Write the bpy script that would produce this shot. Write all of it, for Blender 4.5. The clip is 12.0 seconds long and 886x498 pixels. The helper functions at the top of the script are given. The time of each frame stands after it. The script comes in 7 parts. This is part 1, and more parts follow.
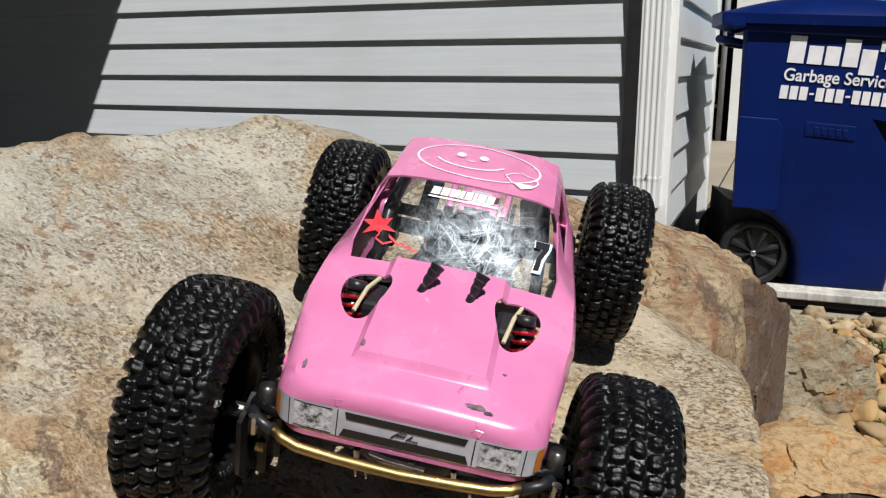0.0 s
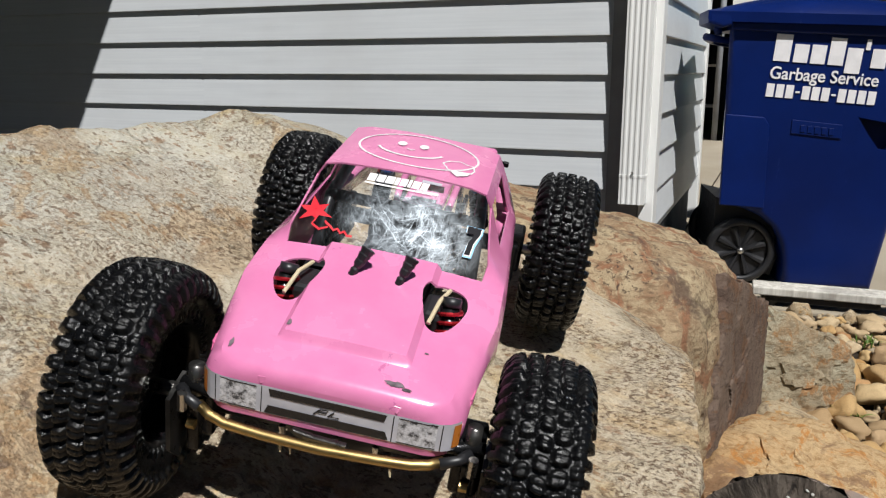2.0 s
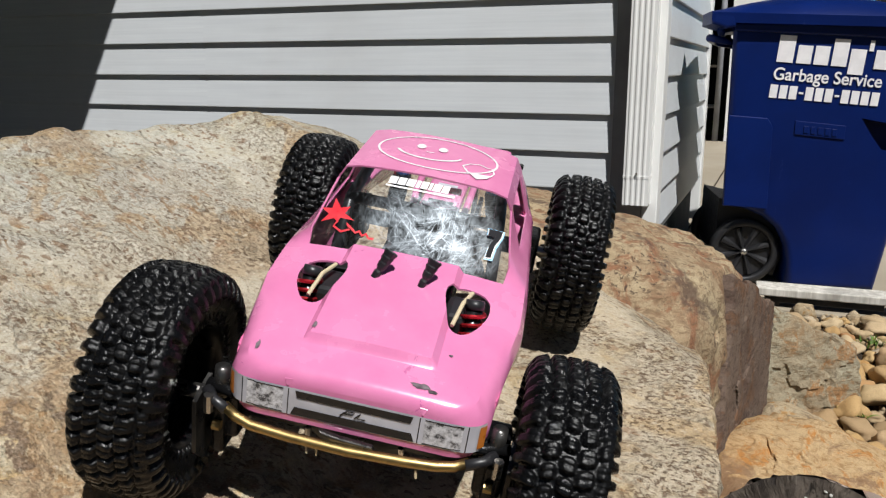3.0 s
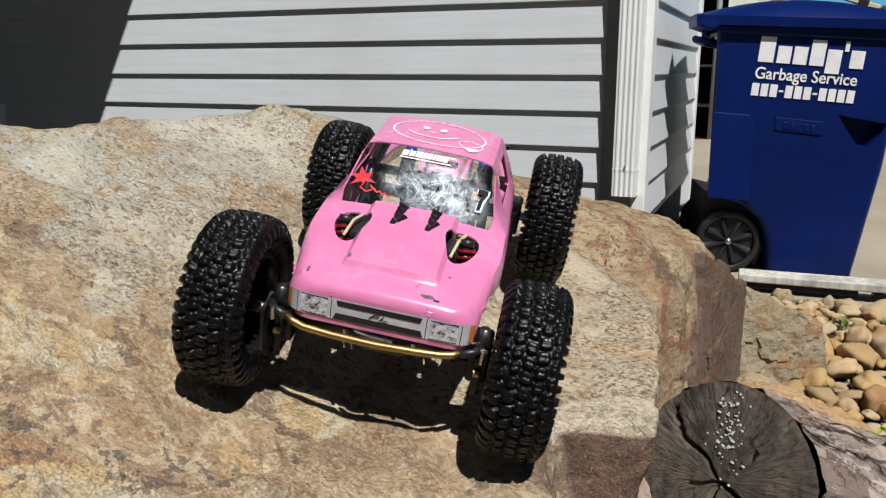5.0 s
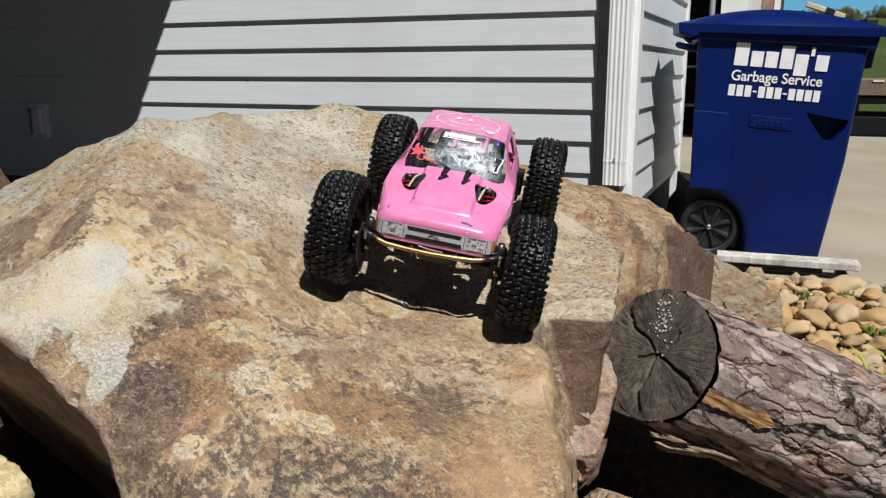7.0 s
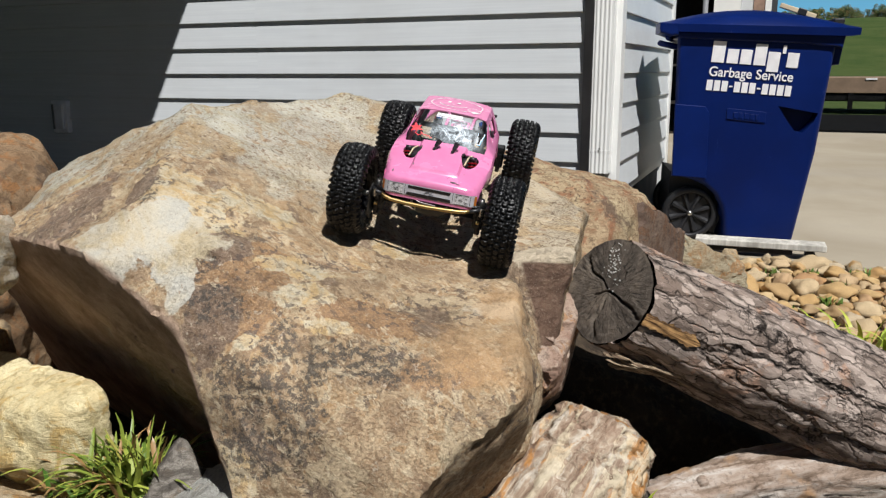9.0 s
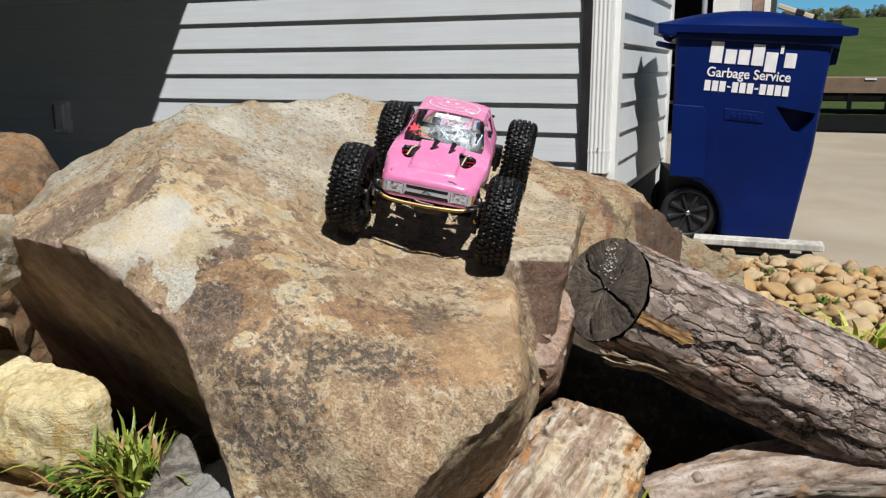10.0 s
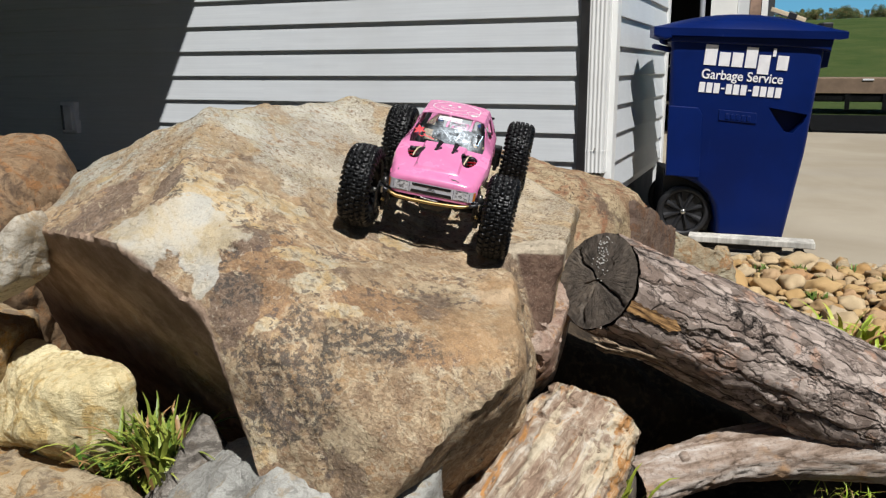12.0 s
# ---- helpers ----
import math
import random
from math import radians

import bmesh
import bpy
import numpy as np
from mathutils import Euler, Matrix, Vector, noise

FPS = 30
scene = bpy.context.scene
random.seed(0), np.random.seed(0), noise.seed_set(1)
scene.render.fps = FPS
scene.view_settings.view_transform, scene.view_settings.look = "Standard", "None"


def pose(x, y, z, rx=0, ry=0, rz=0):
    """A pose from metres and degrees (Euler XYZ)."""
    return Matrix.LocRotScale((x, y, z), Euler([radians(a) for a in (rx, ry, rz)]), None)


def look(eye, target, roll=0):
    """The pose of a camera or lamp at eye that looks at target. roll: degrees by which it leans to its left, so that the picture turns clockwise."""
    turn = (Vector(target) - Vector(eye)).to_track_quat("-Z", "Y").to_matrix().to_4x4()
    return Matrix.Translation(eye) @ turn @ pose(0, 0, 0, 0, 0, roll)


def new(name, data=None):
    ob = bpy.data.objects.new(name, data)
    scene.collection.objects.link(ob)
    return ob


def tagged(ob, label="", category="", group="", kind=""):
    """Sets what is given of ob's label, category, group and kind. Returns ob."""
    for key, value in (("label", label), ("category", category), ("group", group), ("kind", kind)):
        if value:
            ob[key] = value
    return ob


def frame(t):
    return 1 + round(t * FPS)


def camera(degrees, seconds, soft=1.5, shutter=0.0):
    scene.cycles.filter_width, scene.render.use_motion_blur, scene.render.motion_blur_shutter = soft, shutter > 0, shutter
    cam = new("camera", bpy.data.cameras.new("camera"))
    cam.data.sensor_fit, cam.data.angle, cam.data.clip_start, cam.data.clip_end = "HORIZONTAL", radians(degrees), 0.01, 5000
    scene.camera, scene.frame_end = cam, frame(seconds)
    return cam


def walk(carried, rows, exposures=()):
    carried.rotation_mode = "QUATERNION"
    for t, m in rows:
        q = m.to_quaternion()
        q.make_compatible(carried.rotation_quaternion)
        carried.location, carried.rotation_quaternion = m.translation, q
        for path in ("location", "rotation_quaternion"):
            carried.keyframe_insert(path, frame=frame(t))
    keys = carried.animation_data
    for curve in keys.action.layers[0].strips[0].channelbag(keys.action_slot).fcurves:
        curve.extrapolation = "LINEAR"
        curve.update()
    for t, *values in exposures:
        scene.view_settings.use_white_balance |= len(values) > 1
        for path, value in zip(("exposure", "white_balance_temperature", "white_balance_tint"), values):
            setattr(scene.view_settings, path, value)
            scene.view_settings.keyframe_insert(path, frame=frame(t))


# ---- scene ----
cam = camera(58.3, 12.0, 1.25)
PATH = [
    (0, (0.49, -0.19, 1.024), (-0.267, 1.608, 0.582), 0.0),
    (0.5, (0.499, -0.188, 1.02), (-0.258, 1.609, 0.579), 0.0),
    (1, (0.508, -0.184, 1.016), (-0.25, 1.613, 0.575), 0.0),
    (1.5, (0.526, -0.184, 1.012), (-0.232, 1.614, 0.572), 0.0),
    (2, (0.536, -0.187, 1.017), (-0.221, 1.61, 0.576), 0.0),
    (2.5, (0.526, -0.191, 1.017), (-0.231, 1.607, 0.576), 0.0),
    (3, (0.524, -0.195, 1.019), (-0.233, 1.603, 0.579), 0.0),
    (3.2, (0.524, -0.197, 1.021), (-0.235, 1.599, 0.578), 0.0),
    (4.8, (0.584, -0.317, 1.02), (-0.172, 1.481, 0.58), -0.0),
    (5, (0.59, -0.353, 1.018), (-0.167, 1.445, 0.577), -0.0),
    (5.5, (0.601, -0.45, 1.015), (-0.157, 1.348, 0.575), -0.1),
    (6, (0.626, -0.547, 1.021), (-0.131, 1.251, 0.58), -0.1),
    (6.5, (0.662, -0.63, 1.031), (-0.096, 1.167, 0.591), -0.1),
    (7, (0.693, -0.695, 1.029), (-0.065, 1.103, 0.589), -0.1),
    (7.2, (0.698, -0.722, 1.034), (-0.058, 1.077, 0.595), -0.1),
    (8.8, (0.8, -0.919, 1.021), (0.04, 0.877, 0.579), -0.2),
    (9, (0.808, -0.935, 1.018), (0.047, 0.861, 0.577), -0.2),
    (9.5, (0.816, -0.948, 1.019), (0.056, 0.849, 0.578), -0.2),
    (10, (0.817, -0.948, 1.019), (0.056, 0.849, 0.578), -0.2),
    (10.5, (0.81, -0.954, 1.015), (0.049, 0.842, 0.575), -0.2),
    (11, (0.813, -0.973, 1.013), (0.053, 0.823, 0.572), -0.2),
    (11.5, (0.829, -1.0, 1.013), (0.069, 0.797, 0.573), -0.2),
    (12, (0.848, -1.036, 1.029), (0.087, 0.761, 0.588), -0.2),
]
walk(cam, [(t, look(eye, target, roll)) for t, eye, target, roll in PATH],
     [(0.0, 0.03), (3.2, 0.03), (5.0, 0.04), (7.2, 0.09), (8.8, 0.13), (12.0, 0.12)])

# ---- light ----
SUN_TO = Vector((0.47, -0.50, 1.0)).normalized()
sun_data = bpy.data.lights.new("sun", "SUN")
sun_data.energy, sun_data.angle, sun_data.color = 5.0, radians(0.55), (0.995, 0.99, 0.972)
sun_lamp = new("sun", sun_data)
sun_lamp.matrix_world = look(SUN_TO * 20, (0, 0, 0))
world = bpy.data.worlds.new("sky")
scene.world = world
world.use_nodes = True
wn = world.node_tree.nodes
sky = wn.new("ShaderNodeTexSky")
sky.sky_type, sky.sun_disc = "NISHITA", False
sky.sun_elevation = math.asin(SUN_TO.z)
sky.sun_rotation = math.atan2(SUN_TO.x, SUN_TO.y)
sky.air_density, sky.dust_density, sky.ozone_density = 1.0, 0.1, 4.0
world.node_tree.links.new(sky.outputs[0], wn["Background"].inputs[0])
wn["Background"].inputs[1].default_value = 0.016
scene.view_settings.exposure = 0.0


# ---- materials ----
class Mat:
    """A small wrapper round a Principled node material."""

    def __init__(self, name, rough=0.6, metal=0.0, spec=0.5):
        self.m = bpy.data.materials.new(name)
        self.m.use_nodes = True
        self.n, self.l = self.m.node_tree.nodes, self.m.node_tree.links
        self.b = self.n["Principled BSDF"]
        self.b.inputs["Roughness"].default_value = rough
        self.b.inputs["Metallic"].default_value = metal
        self.b.inputs["Specular IOR Level"].default_value = spec
        self.co = self.n.new("ShaderNodeTexCoord").outputs["Object"]

    def put(self, value, socket):
        if isinstance(value, (int, float)):
            socket.default_value = value
        elif isinstance(value, tuple):
            socket.default_value = (*value, 1.0) if len(value) == 3 and socket.type == "RGBA" else value
        else:
            self.l.new(value, socket)

    def stretch(self, scale, turn=(0, 0, 0)):
        node = self.n.new("ShaderNodeMapping")
        self.l.new(self.co, node.inputs[0])
        node.inputs["Scale"].default_value = scale
        node.inputs["Rotation"].default_value = turn
        return node.outputs[0]

    def noise(self, scale, detail=4.0, rough=0.55, co=None, distort=0.0):
        node = self.n.new("ShaderNodeTexNoise")
        self.l.new(co or self.co, node.inputs["Vector"])
        node.inputs["Scale"].default_value, node.inputs["Detail"].default_value = scale, detail
        node.inputs["Roughness"].default_value, node.inputs["Distortion"].default_value = rough, distort
        return node.outputs["Fac"]

    def cells(self, scale, co=None, feature="F1", out="Distance"):
        node = self.n.new("ShaderNodeTexVoronoi")
        node.feature = feature
        self.l.new(co or self.co, node.inputs["Vector"])
        node.inputs["Scale"].default_value = scale
        return node.outputs[out]

    def wave(self, scale, co=None, distort=2.0, detail=3.0, kind="BANDS", axis="X"):
        node = self.n.new("ShaderNodeTexWave")
        node.wave_type = kind
        if kind == "BANDS":
            node.bands_direction = axis
        else:
            node.rings_direction = axis
        self.l.new(co or self.co, node.inputs["Vector"])
        node.inputs["Scale"].default_value, node.inputs["Distortion"].default_value = scale, distort
        node.inputs["Detail"].default_value, node.inputs["Detail Scale"].default_value = detail, 1.5
        return node.outputs["Fac"]

    def ramp(self, fac, *stops, ease="LINEAR"):
        node = self.n.new("ShaderNodeValToRGB")
        node.color_ramp.interpolation = ease
        el = node.color_ramp.elements
        while len(el) < len(stops):
            el.new(0.5)
        for e, (p, c) in zip(el, stops):
            e.position = p
            e.color = (c, c, c, 1) if isinstance(c, (int, float)) else (*c, 1)
        self.l.new(fac, node.inputs[0])
        return node.outputs[0]

    def mix(self, fac, a, b, kind="MIX"):
        node = self.n.new("ShaderNodeMix")
        node.data_type, node.blend_type = "RGBA", kind
        self.put(fac, node.inputs[0])
        self.put(a, node.inputs[6])
        self.put(b, node.inputs[7])
        return node.outputs[2]

    def math(self, kind, a, b=0.0):
        node = self.n.new("ShaderNodeMath")
        node.operation = kind
        self.put(a, node.inputs[0])
        self.put(b, node.inputs[1])
        return node.outputs[0]

    def grained(self, way, along, across):
        """Coordinates stretched along one direction."""
        way = Vector(way).normalized()
        one = way.orthogonal().normalized()
        out = self.n.new("ShaderNodeCombineXYZ")
        for i, (axis, scale) in enumerate(((way, along), (one, across), (way.cross(one), across))):
            dot = self.n.new("ShaderNodeVectorMath")
            dot.operation = "DOT_PRODUCT"
            self.l.new(self.co, dot.inputs[0])
            dot.inputs[1].default_value = axis * scale
            self.l.new(dot.outputs["Value"], out.inputs[i])
        return out.outputs[0]

    def piece(self):
        return self.n.new("ShaderNodeObjectInfo").outputs["Random"]

    def island(self):
        return self.n.new("ShaderNodeNewGeometry").outputs["Random Per Island"]

    def facing_up(self):
        geo = self.n.new("ShaderNodeNewGeometry")
        split = self.n.new("ShaderNodeSeparateXYZ")
        self.l.new(geo.outputs["Normal"], split.inputs[0])
        return split.outputs[2]

    def finish(self, color, rough=None, bump=None, strength=0.4, distance=0.004):
        self.put(color, self.b.inputs["Base Color"])
        if rough is not None:
            self.put(rough, self.b.inputs["Roughness"])
        if bump is not None:
            node = self.n.new("ShaderNodeBump")
            node.inputs["Strength"].default_value, node.inputs["Distance"].default_value = strength, distance
            self.l.new(bump, node.inputs["Height"])
            self.l.new(node.outputs[0], self.b.inputs["Normal"])
        return self.m


def plain(name, color, rough=0.5, metal=0.0, spec=0.5, vary=0.12, grain=60.0, bump=0.15):
    """One colour with faint grime and grain."""
    k = Mat(name, rough, metal, spec)
    big, fine = k.noise(grain * 0.15, 3), k.noise(grain, 4)
    dark = tuple(c * (1 - vary) for c in color)
    lite = tuple(min(1, c * (1 + vary)) for c in color)
    c = k.mix(k.ramp(big, (0.35, 0.0), (0.65, 1.0)), dark, lite)
    return k.finish(c, k.ramp(fine, (0.3, max(0.02, rough - 0.08)), (0.7, min(1, rough + 0.08))), fine, bump, 0.0006)


def rock_material(name, pale, mid, dark, rust, speck=0.5, scale=1.0, shift=0.0, pale_amount=0.5):
    """Weathered sandstone: broad stains, pale worn skin, rusty patches and dark lichen flecks."""
    k = Mat(name, 0.88, 0, 0.25)
    node = k.n.new("ShaderNodeMapping")
    k.l.new(k.co, node.inputs[0])
    node.inputs["Location"].default_value = (shift, shift * 0.7, -shift)
    k.co = node.outputs[0]
    broad = k.noise(3.2 * scale, 5, 0.6, distort=0.6)
    patch = k.noise(8.5 * scale, 6, 0.62, distort=1.2)
    flake = k.noise(26 * scale, 6, 0.65, k.stretch((1.0, 1.5, 3.0), (0.2, 0.5, 0.3)), 0.8)
    grit = k.noise(150 * scale, 4, 0.7)
    fleck = k.noise(60 * scale, 3, 0.7, k.stretch((1.0, 1.0, 1.0)), 0.5)
    c = k.mix(k.ramp(patch, (0.40, 0.0), (0.52, 1.0)), mid, tuple(0.55 * a + 0.45 * b for a, b in zip(pale, mid)))
    c = k.mix(k.ramp(broad, (0.50 - 0.12 * pale_amount, 0.0), (0.62 - 0.12 * pale_amount, 1.0)), c, pale)
    c = k.mix(k.ramp(k.noise(7.0 * scale, 5, 0.7, distort=1.5), (0.53, 0.0), (0.60, 1.0)), c, rust)
    c = k.mix(k.ramp(flake, (0.50, 0.0), (0.62, 0.75)), c, tuple(0.62 * a for a in mid))
    c = k.mix(k.ramp(k.noise(5.2 * scale, 6, 0.66, distort=0.8), (0.57, 0.0), (0.64, 0.8)), c, dark)
    near = k.ramp(k.noise(4.4 * scale, 3, 0.6), (0.36, 0.15), (0.62, 1.0))
    dots = k.math("MULTIPLY", k.ramp(fleck, (0.57, 0.0), (0.63, 1.0)), near)
    c = k.mix(k.math("MULTIPLY", dots, speck), c, tuple(0.6 * a for a in dark))
    c = k.mix(k.ramp(k.noise(38 * scale, 4, 0.7, distort=0.6), (0.60, 0.0), (0.68, 0.55)), c, tuple(min(1, 1.25 * a) for a in pale))
    c = k.mix(k.ramp(grit, (0.3, 0.0), (0.75, 0.32)), c, tuple(0.45 * a for a in mid))
    crumb = k.noise(420 * scale, 4, 0.75)
    c = k.mix(k.ramp(crumb, (0.36, 0.5), (0.50, 0.0)), c, tuple(0.5 * a for a in mid))
    h = k.math("ADD", k.math("MULTIPLY", flake, 0.7), k.math("ADD", k.math("MULTIPLY", grit, 0.35), k.math("MULTIPLY", crumb, 0.15)))
    h = k.math("ADD", h, k.math("MULTIPLY", patch, 1.2))
    return k.finish(c, k.ramp(flake, (0.3, 0.75), (0.7, 0.95)), h, 0.75, 0.008)


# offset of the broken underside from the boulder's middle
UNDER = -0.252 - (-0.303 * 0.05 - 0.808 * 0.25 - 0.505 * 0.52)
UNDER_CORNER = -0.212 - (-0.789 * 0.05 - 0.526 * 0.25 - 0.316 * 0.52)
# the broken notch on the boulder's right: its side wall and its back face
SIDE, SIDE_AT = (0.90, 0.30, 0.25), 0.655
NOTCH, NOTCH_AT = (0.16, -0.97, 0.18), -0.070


# stains and flaked places on the boulder: middle (in its own frame, turned by 23 degrees), half width, half length
BARE = [(-0.193, -0.293, 0.264, 0.098, 0.069), (-0.171, -0.258, 0.291, 0.04, 0.048), (-0.146, -0.31, 0.237, 0.032, 0.053), (-0.121, -0.345, 0.217, 0.021, 0.059)]
MAUVE = [(-0.369, -0.14, 0.282, 0.082, 0.156), (-0.072, -0.376, 0.185, 0.041, 0.058), (-0.225, -0.183, 0.326, 0.024, 0.072), (-0.075, -0.291, 0.26, 0.034, 0.031)]
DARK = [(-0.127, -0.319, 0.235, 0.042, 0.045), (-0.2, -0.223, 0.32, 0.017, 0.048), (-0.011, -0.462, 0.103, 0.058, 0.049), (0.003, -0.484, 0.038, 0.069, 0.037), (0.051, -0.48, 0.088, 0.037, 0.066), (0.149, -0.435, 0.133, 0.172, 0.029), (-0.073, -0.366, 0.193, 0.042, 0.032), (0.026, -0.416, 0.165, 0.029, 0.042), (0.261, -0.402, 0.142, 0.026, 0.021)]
CREAM = [(-0.050, -0.475, 0.000, 0.050, 0.045), (-0.183, -0.175, 0.335, 0.053, 0.073), (-0.133, -0.22, 0.299, 0.063, 0.063), (-0.061, -0.169, 0.293, 0.069, 0.045), (-0.096, -0.269, 0.272, 0.055, 0.037), (0.048, -0.346, 0.201, 0.055, 0.026), (0.023, -0.29, 0.227, 0.058, 0.026), (0.083, -0.395, 0.172, 0.032, 0.016), (-0.015, -0.422, 0.162, 0.021, 0.018), (0.15, -0.139, 0.217, 0.034, 0.032)]
RUST = [(-0.04, -0.392, 0.177, 0.063, 0.048), (0.232, -0.438, 0.125, 0.059, 0.032), (0.13, -0.365, 0.174, 0.087, 0.04), (-0.335, 0.025, 0.341, 0.114, 0.079), (-0.052, -0.309, 0.232, 0.079, 0.053)]
WARM = [(-0.322, 0.037, 0.353, 0.092, 0.097), (-0.09, -0.102, 0.32, 0.073, 0.063), (0.074, 0.177, 0.322, 0.056, 0.066), (-0.134, 0.252, 0.423, 0.073, 0.032), (-0.049, 0.245, 0.385, 0.094, 0.061)]
ASH = [(-0.01, 0.277, 0.378, 0.086, 0.129), (-0.16, -0.075, 0.35, 0.018, 0.1), (-0.128, 0.097, 0.373, 0.082, 0.097), (-0.055, 0.209, 0.381, 0.087, 0.079)]
PALE = [(-0.125, -0.083, 0.339, 0.048, 0.112), (-0.014, 0.192, 0.361, 0.211, 0.185), (-0.017, 0.262, 0.374, 0.172, 0.132), (-0.099, 0.219, 0.397, 0.079, 0.092)]


def boulder_material():
    """The large boulder: a pale, flecked weathered top that gives way to brown, ochre and grey flaked stone at its front."""
    k = Mat("weathered_sandstone", 0.86, 0, 0.25)
    split = k.n.new("ShaderNodeSeparateXYZ")
    k.l.new(k.co, split.inputs[0])
    px, py, pz = split.outputs
    turned = k.stretch((1, 1, 1), (0, 0, radians(-23)))

    def stain(places, wobble, amount=1.0, crisp=0.07):
        """A mask of ragged patches round the given places."""
        best = None
        for x, y, z, wide, long in places:
            node, size = k.n.new("ShaderNodeMapping"), k.n.new("ShaderNodeVectorMath")
            k.l.new(turned, node.inputs[0])
            node.inputs["Location"].default_value = (-x / wide, -y / long, -z / long)
            node.inputs["Scale"].default_value = (1 / wide, 1 / long, 1 / long)
            size.operation = "LENGTH"
            k.l.new(node.outputs[0], size.inputs[0])
            near = k.math("SUBTRACT", 1.0, size.outputs["Value"])
            best = near if best is None else k.math("MAXIMUM", best, near)
        best = k.math("ADD", best, k.math("MULTIPLY", k.math("SUBTRACT", wobble, 0.5), 2.6))
        return k.ramp(best, (0.0, 0.0), (crisp, amount))

    mid, fine = k.noise(11, 8, 0.62, distort=0.7), k.noise(34, 6, 0.66, distort=0.7)
    grit, dust = k.noise(190, 4, 0.7), k.noise(420, 2, 0.6)
    ragged, ragged_too, ragged_more = k.noise(13, 10, 0.62, distort=0.3), k.noise(17, 10, 0.64, k.stretch((1, 1.2, 1.4), (0.3, 0.2, 0.9)), 0.3), k.noise(22, 10, 0.66, k.stretch((1, 1, 1), (0.9, 0.4, 0.2)))
    # the pale top: grey-tan with warm stains, pits, rusty spots and clumps of brown lichen flecks, thickest towards the right
    top = k.ramp(mid, (0.36, (0.45, 0.33, 0.185)), (0.44, (0.51, 0.445, 0.33)), (0.50, (0.50, 0.475, 0.40)), (0.57, (0.44, 0.41, 0.32)), (0.66, (0.46, 0.34, 0.18)))
    top = k.mix(stain(PALE, ragged, 0.8, 0.25), top, (0.50, 0.475, 0.40))
    top = k.mix(stain(WARM, ragged_too, 0.7, 0.35), top, k.mix(k.ramp(fine, (0.42, 0.0), (0.58, 1.0)), (0.36, 0.245, 0.145), (0.44, 0.335, 0.22)))
    top = k.mix(stain(ASH, ragged_more, 0.75, 0.30), top, k.mix(k.ramp(mid, (0.45, 0.0), (0.58, 1.0)), (0.52, 0.505, 0.445), (0.50, 0.455, 0.345)))
    top = k.mix(k.ramp(k.noise(8, 9, 0.62, distort=0.5), (0.535, 0.0), (0.56, 0.6)), top, (0.45, 0.29, 0.14))
    top = k.mix(k.ramp(k.noise(240, 3, 0.7), (0.40, 0.35), (0.60, 0.0)), top, (0.28, 0.22, 0.15))
    top = k.mix(k.ramp(k.noise(150, 3, 0.6), (0.58, 0.0), (0.66, 0.6)), top, (0.60, 0.55, 0.46))
    flat = k.stretch((1.0, 1.6, 1.6), (0.1, 0.3, 0.25))
    right = k.ramp(k.math("ADD", px, 0.5), (0.30, 0.0), (0.66, 1.0))
    top = k.mix(k.math("MULTIPLY", right, 0.40), top, (0.525, 0.365, 0.205))
    pits = k.ramp(k.noise(105, 2, 0.5, flat), (0.615, 0.0), (0.64, 0.7))
    top = k.mix(pits, top, (0.13, 0.08, 0.047))
    top = k.mix(k.ramp(k.noise(42, 4, 0.62, flat), (0.62, 0.0), (0.65, 0.5)), top, (0.27, 0.125, 0.05))
    top = k.mix(k.math("MULTIPLY", k.ramp(k.noise(55, 5, 0.68, flat), (0.58, 0.0), (0.61, 0.8)), k.ramp(k.noise(6, 4, 0.6), (0.44, 0.0), (0.56, 1.0))), top, (0.20, 0.12, 0.07))
    fleck = k.math("MULTIPLY", k.ramp(k.noise(215, 5, 0.78, flat, 0.2), (0.525, 0.0), (0.56, 1.0)), k.math("MULTIPLY", k.math("ADD", k.math("MULTIPLY", right, 0.5), 0.5), k.ramp(k.noise(8.0, 5, 0.65), (0.40, 0.0), (0.50, 1.0))))
    top = k.mix(k.math("MULTIPLY", fleck, 0.75), top, (0.135, 0.066, 0.036))
    veins = k.ramp(k.noise(46, 7, 0.74, k.grained((0.80, -0.30, -0.25), 0.45, 1.5), 0.4), (0.57, 0.0), (0.61, 0.75))
    top = k.mix(k.math("MULTIPLY", veins, k.ramp(k.noise(5.5, 4, 0.6), (0.44, 0.15), (0.58, 1.0))), top, (0.31, 0.175, 0.08))
    # the flaked front: tan and brown stone, with the stained and flaked places laid over it
    front = k.ramp(k.noise(10, 10, 0.60, distort=0.4), (0.0, (0.22, 0.138, 0.082)), (0.42, (0.31, 0.205, 0.12)), (0.465, (0.45, 0.325, 0.20)), (0.515, (0.38, 0.24, 0.125)), (0.555, (0.54, 0.43, 0.29)), (0.595, (0.29, 0.18, 0.105)), (0.64, (0.50, 0.33, 0.165)), ease="CONSTANT")
    flakes = k.ramp(k.noise(26, 9, 0.64, k.stretch((1, 1.3, 1.2), (0.4, 0.1, 0.5)), 0.3), (0.0, (0.26, 0.165, 0.10)), (0.40, (0.44, 0.32, 0.20)), (0.48, (0.36, 0.24, 0.14)), (0.54, (0.56, 0.45, 0.30)), (0.60, (0.40, 0.24, 0.115)), ease="CONSTANT")
    front = k.mix(0.42, front, flakes)
    pale = k.ramp(k.noise(9, 10, 0.60, k.stretch((1, 1, 1.3), (0.2, 0.1, 0.7)), 0.15), (0.60, 0.0), (0.615, 0.8))
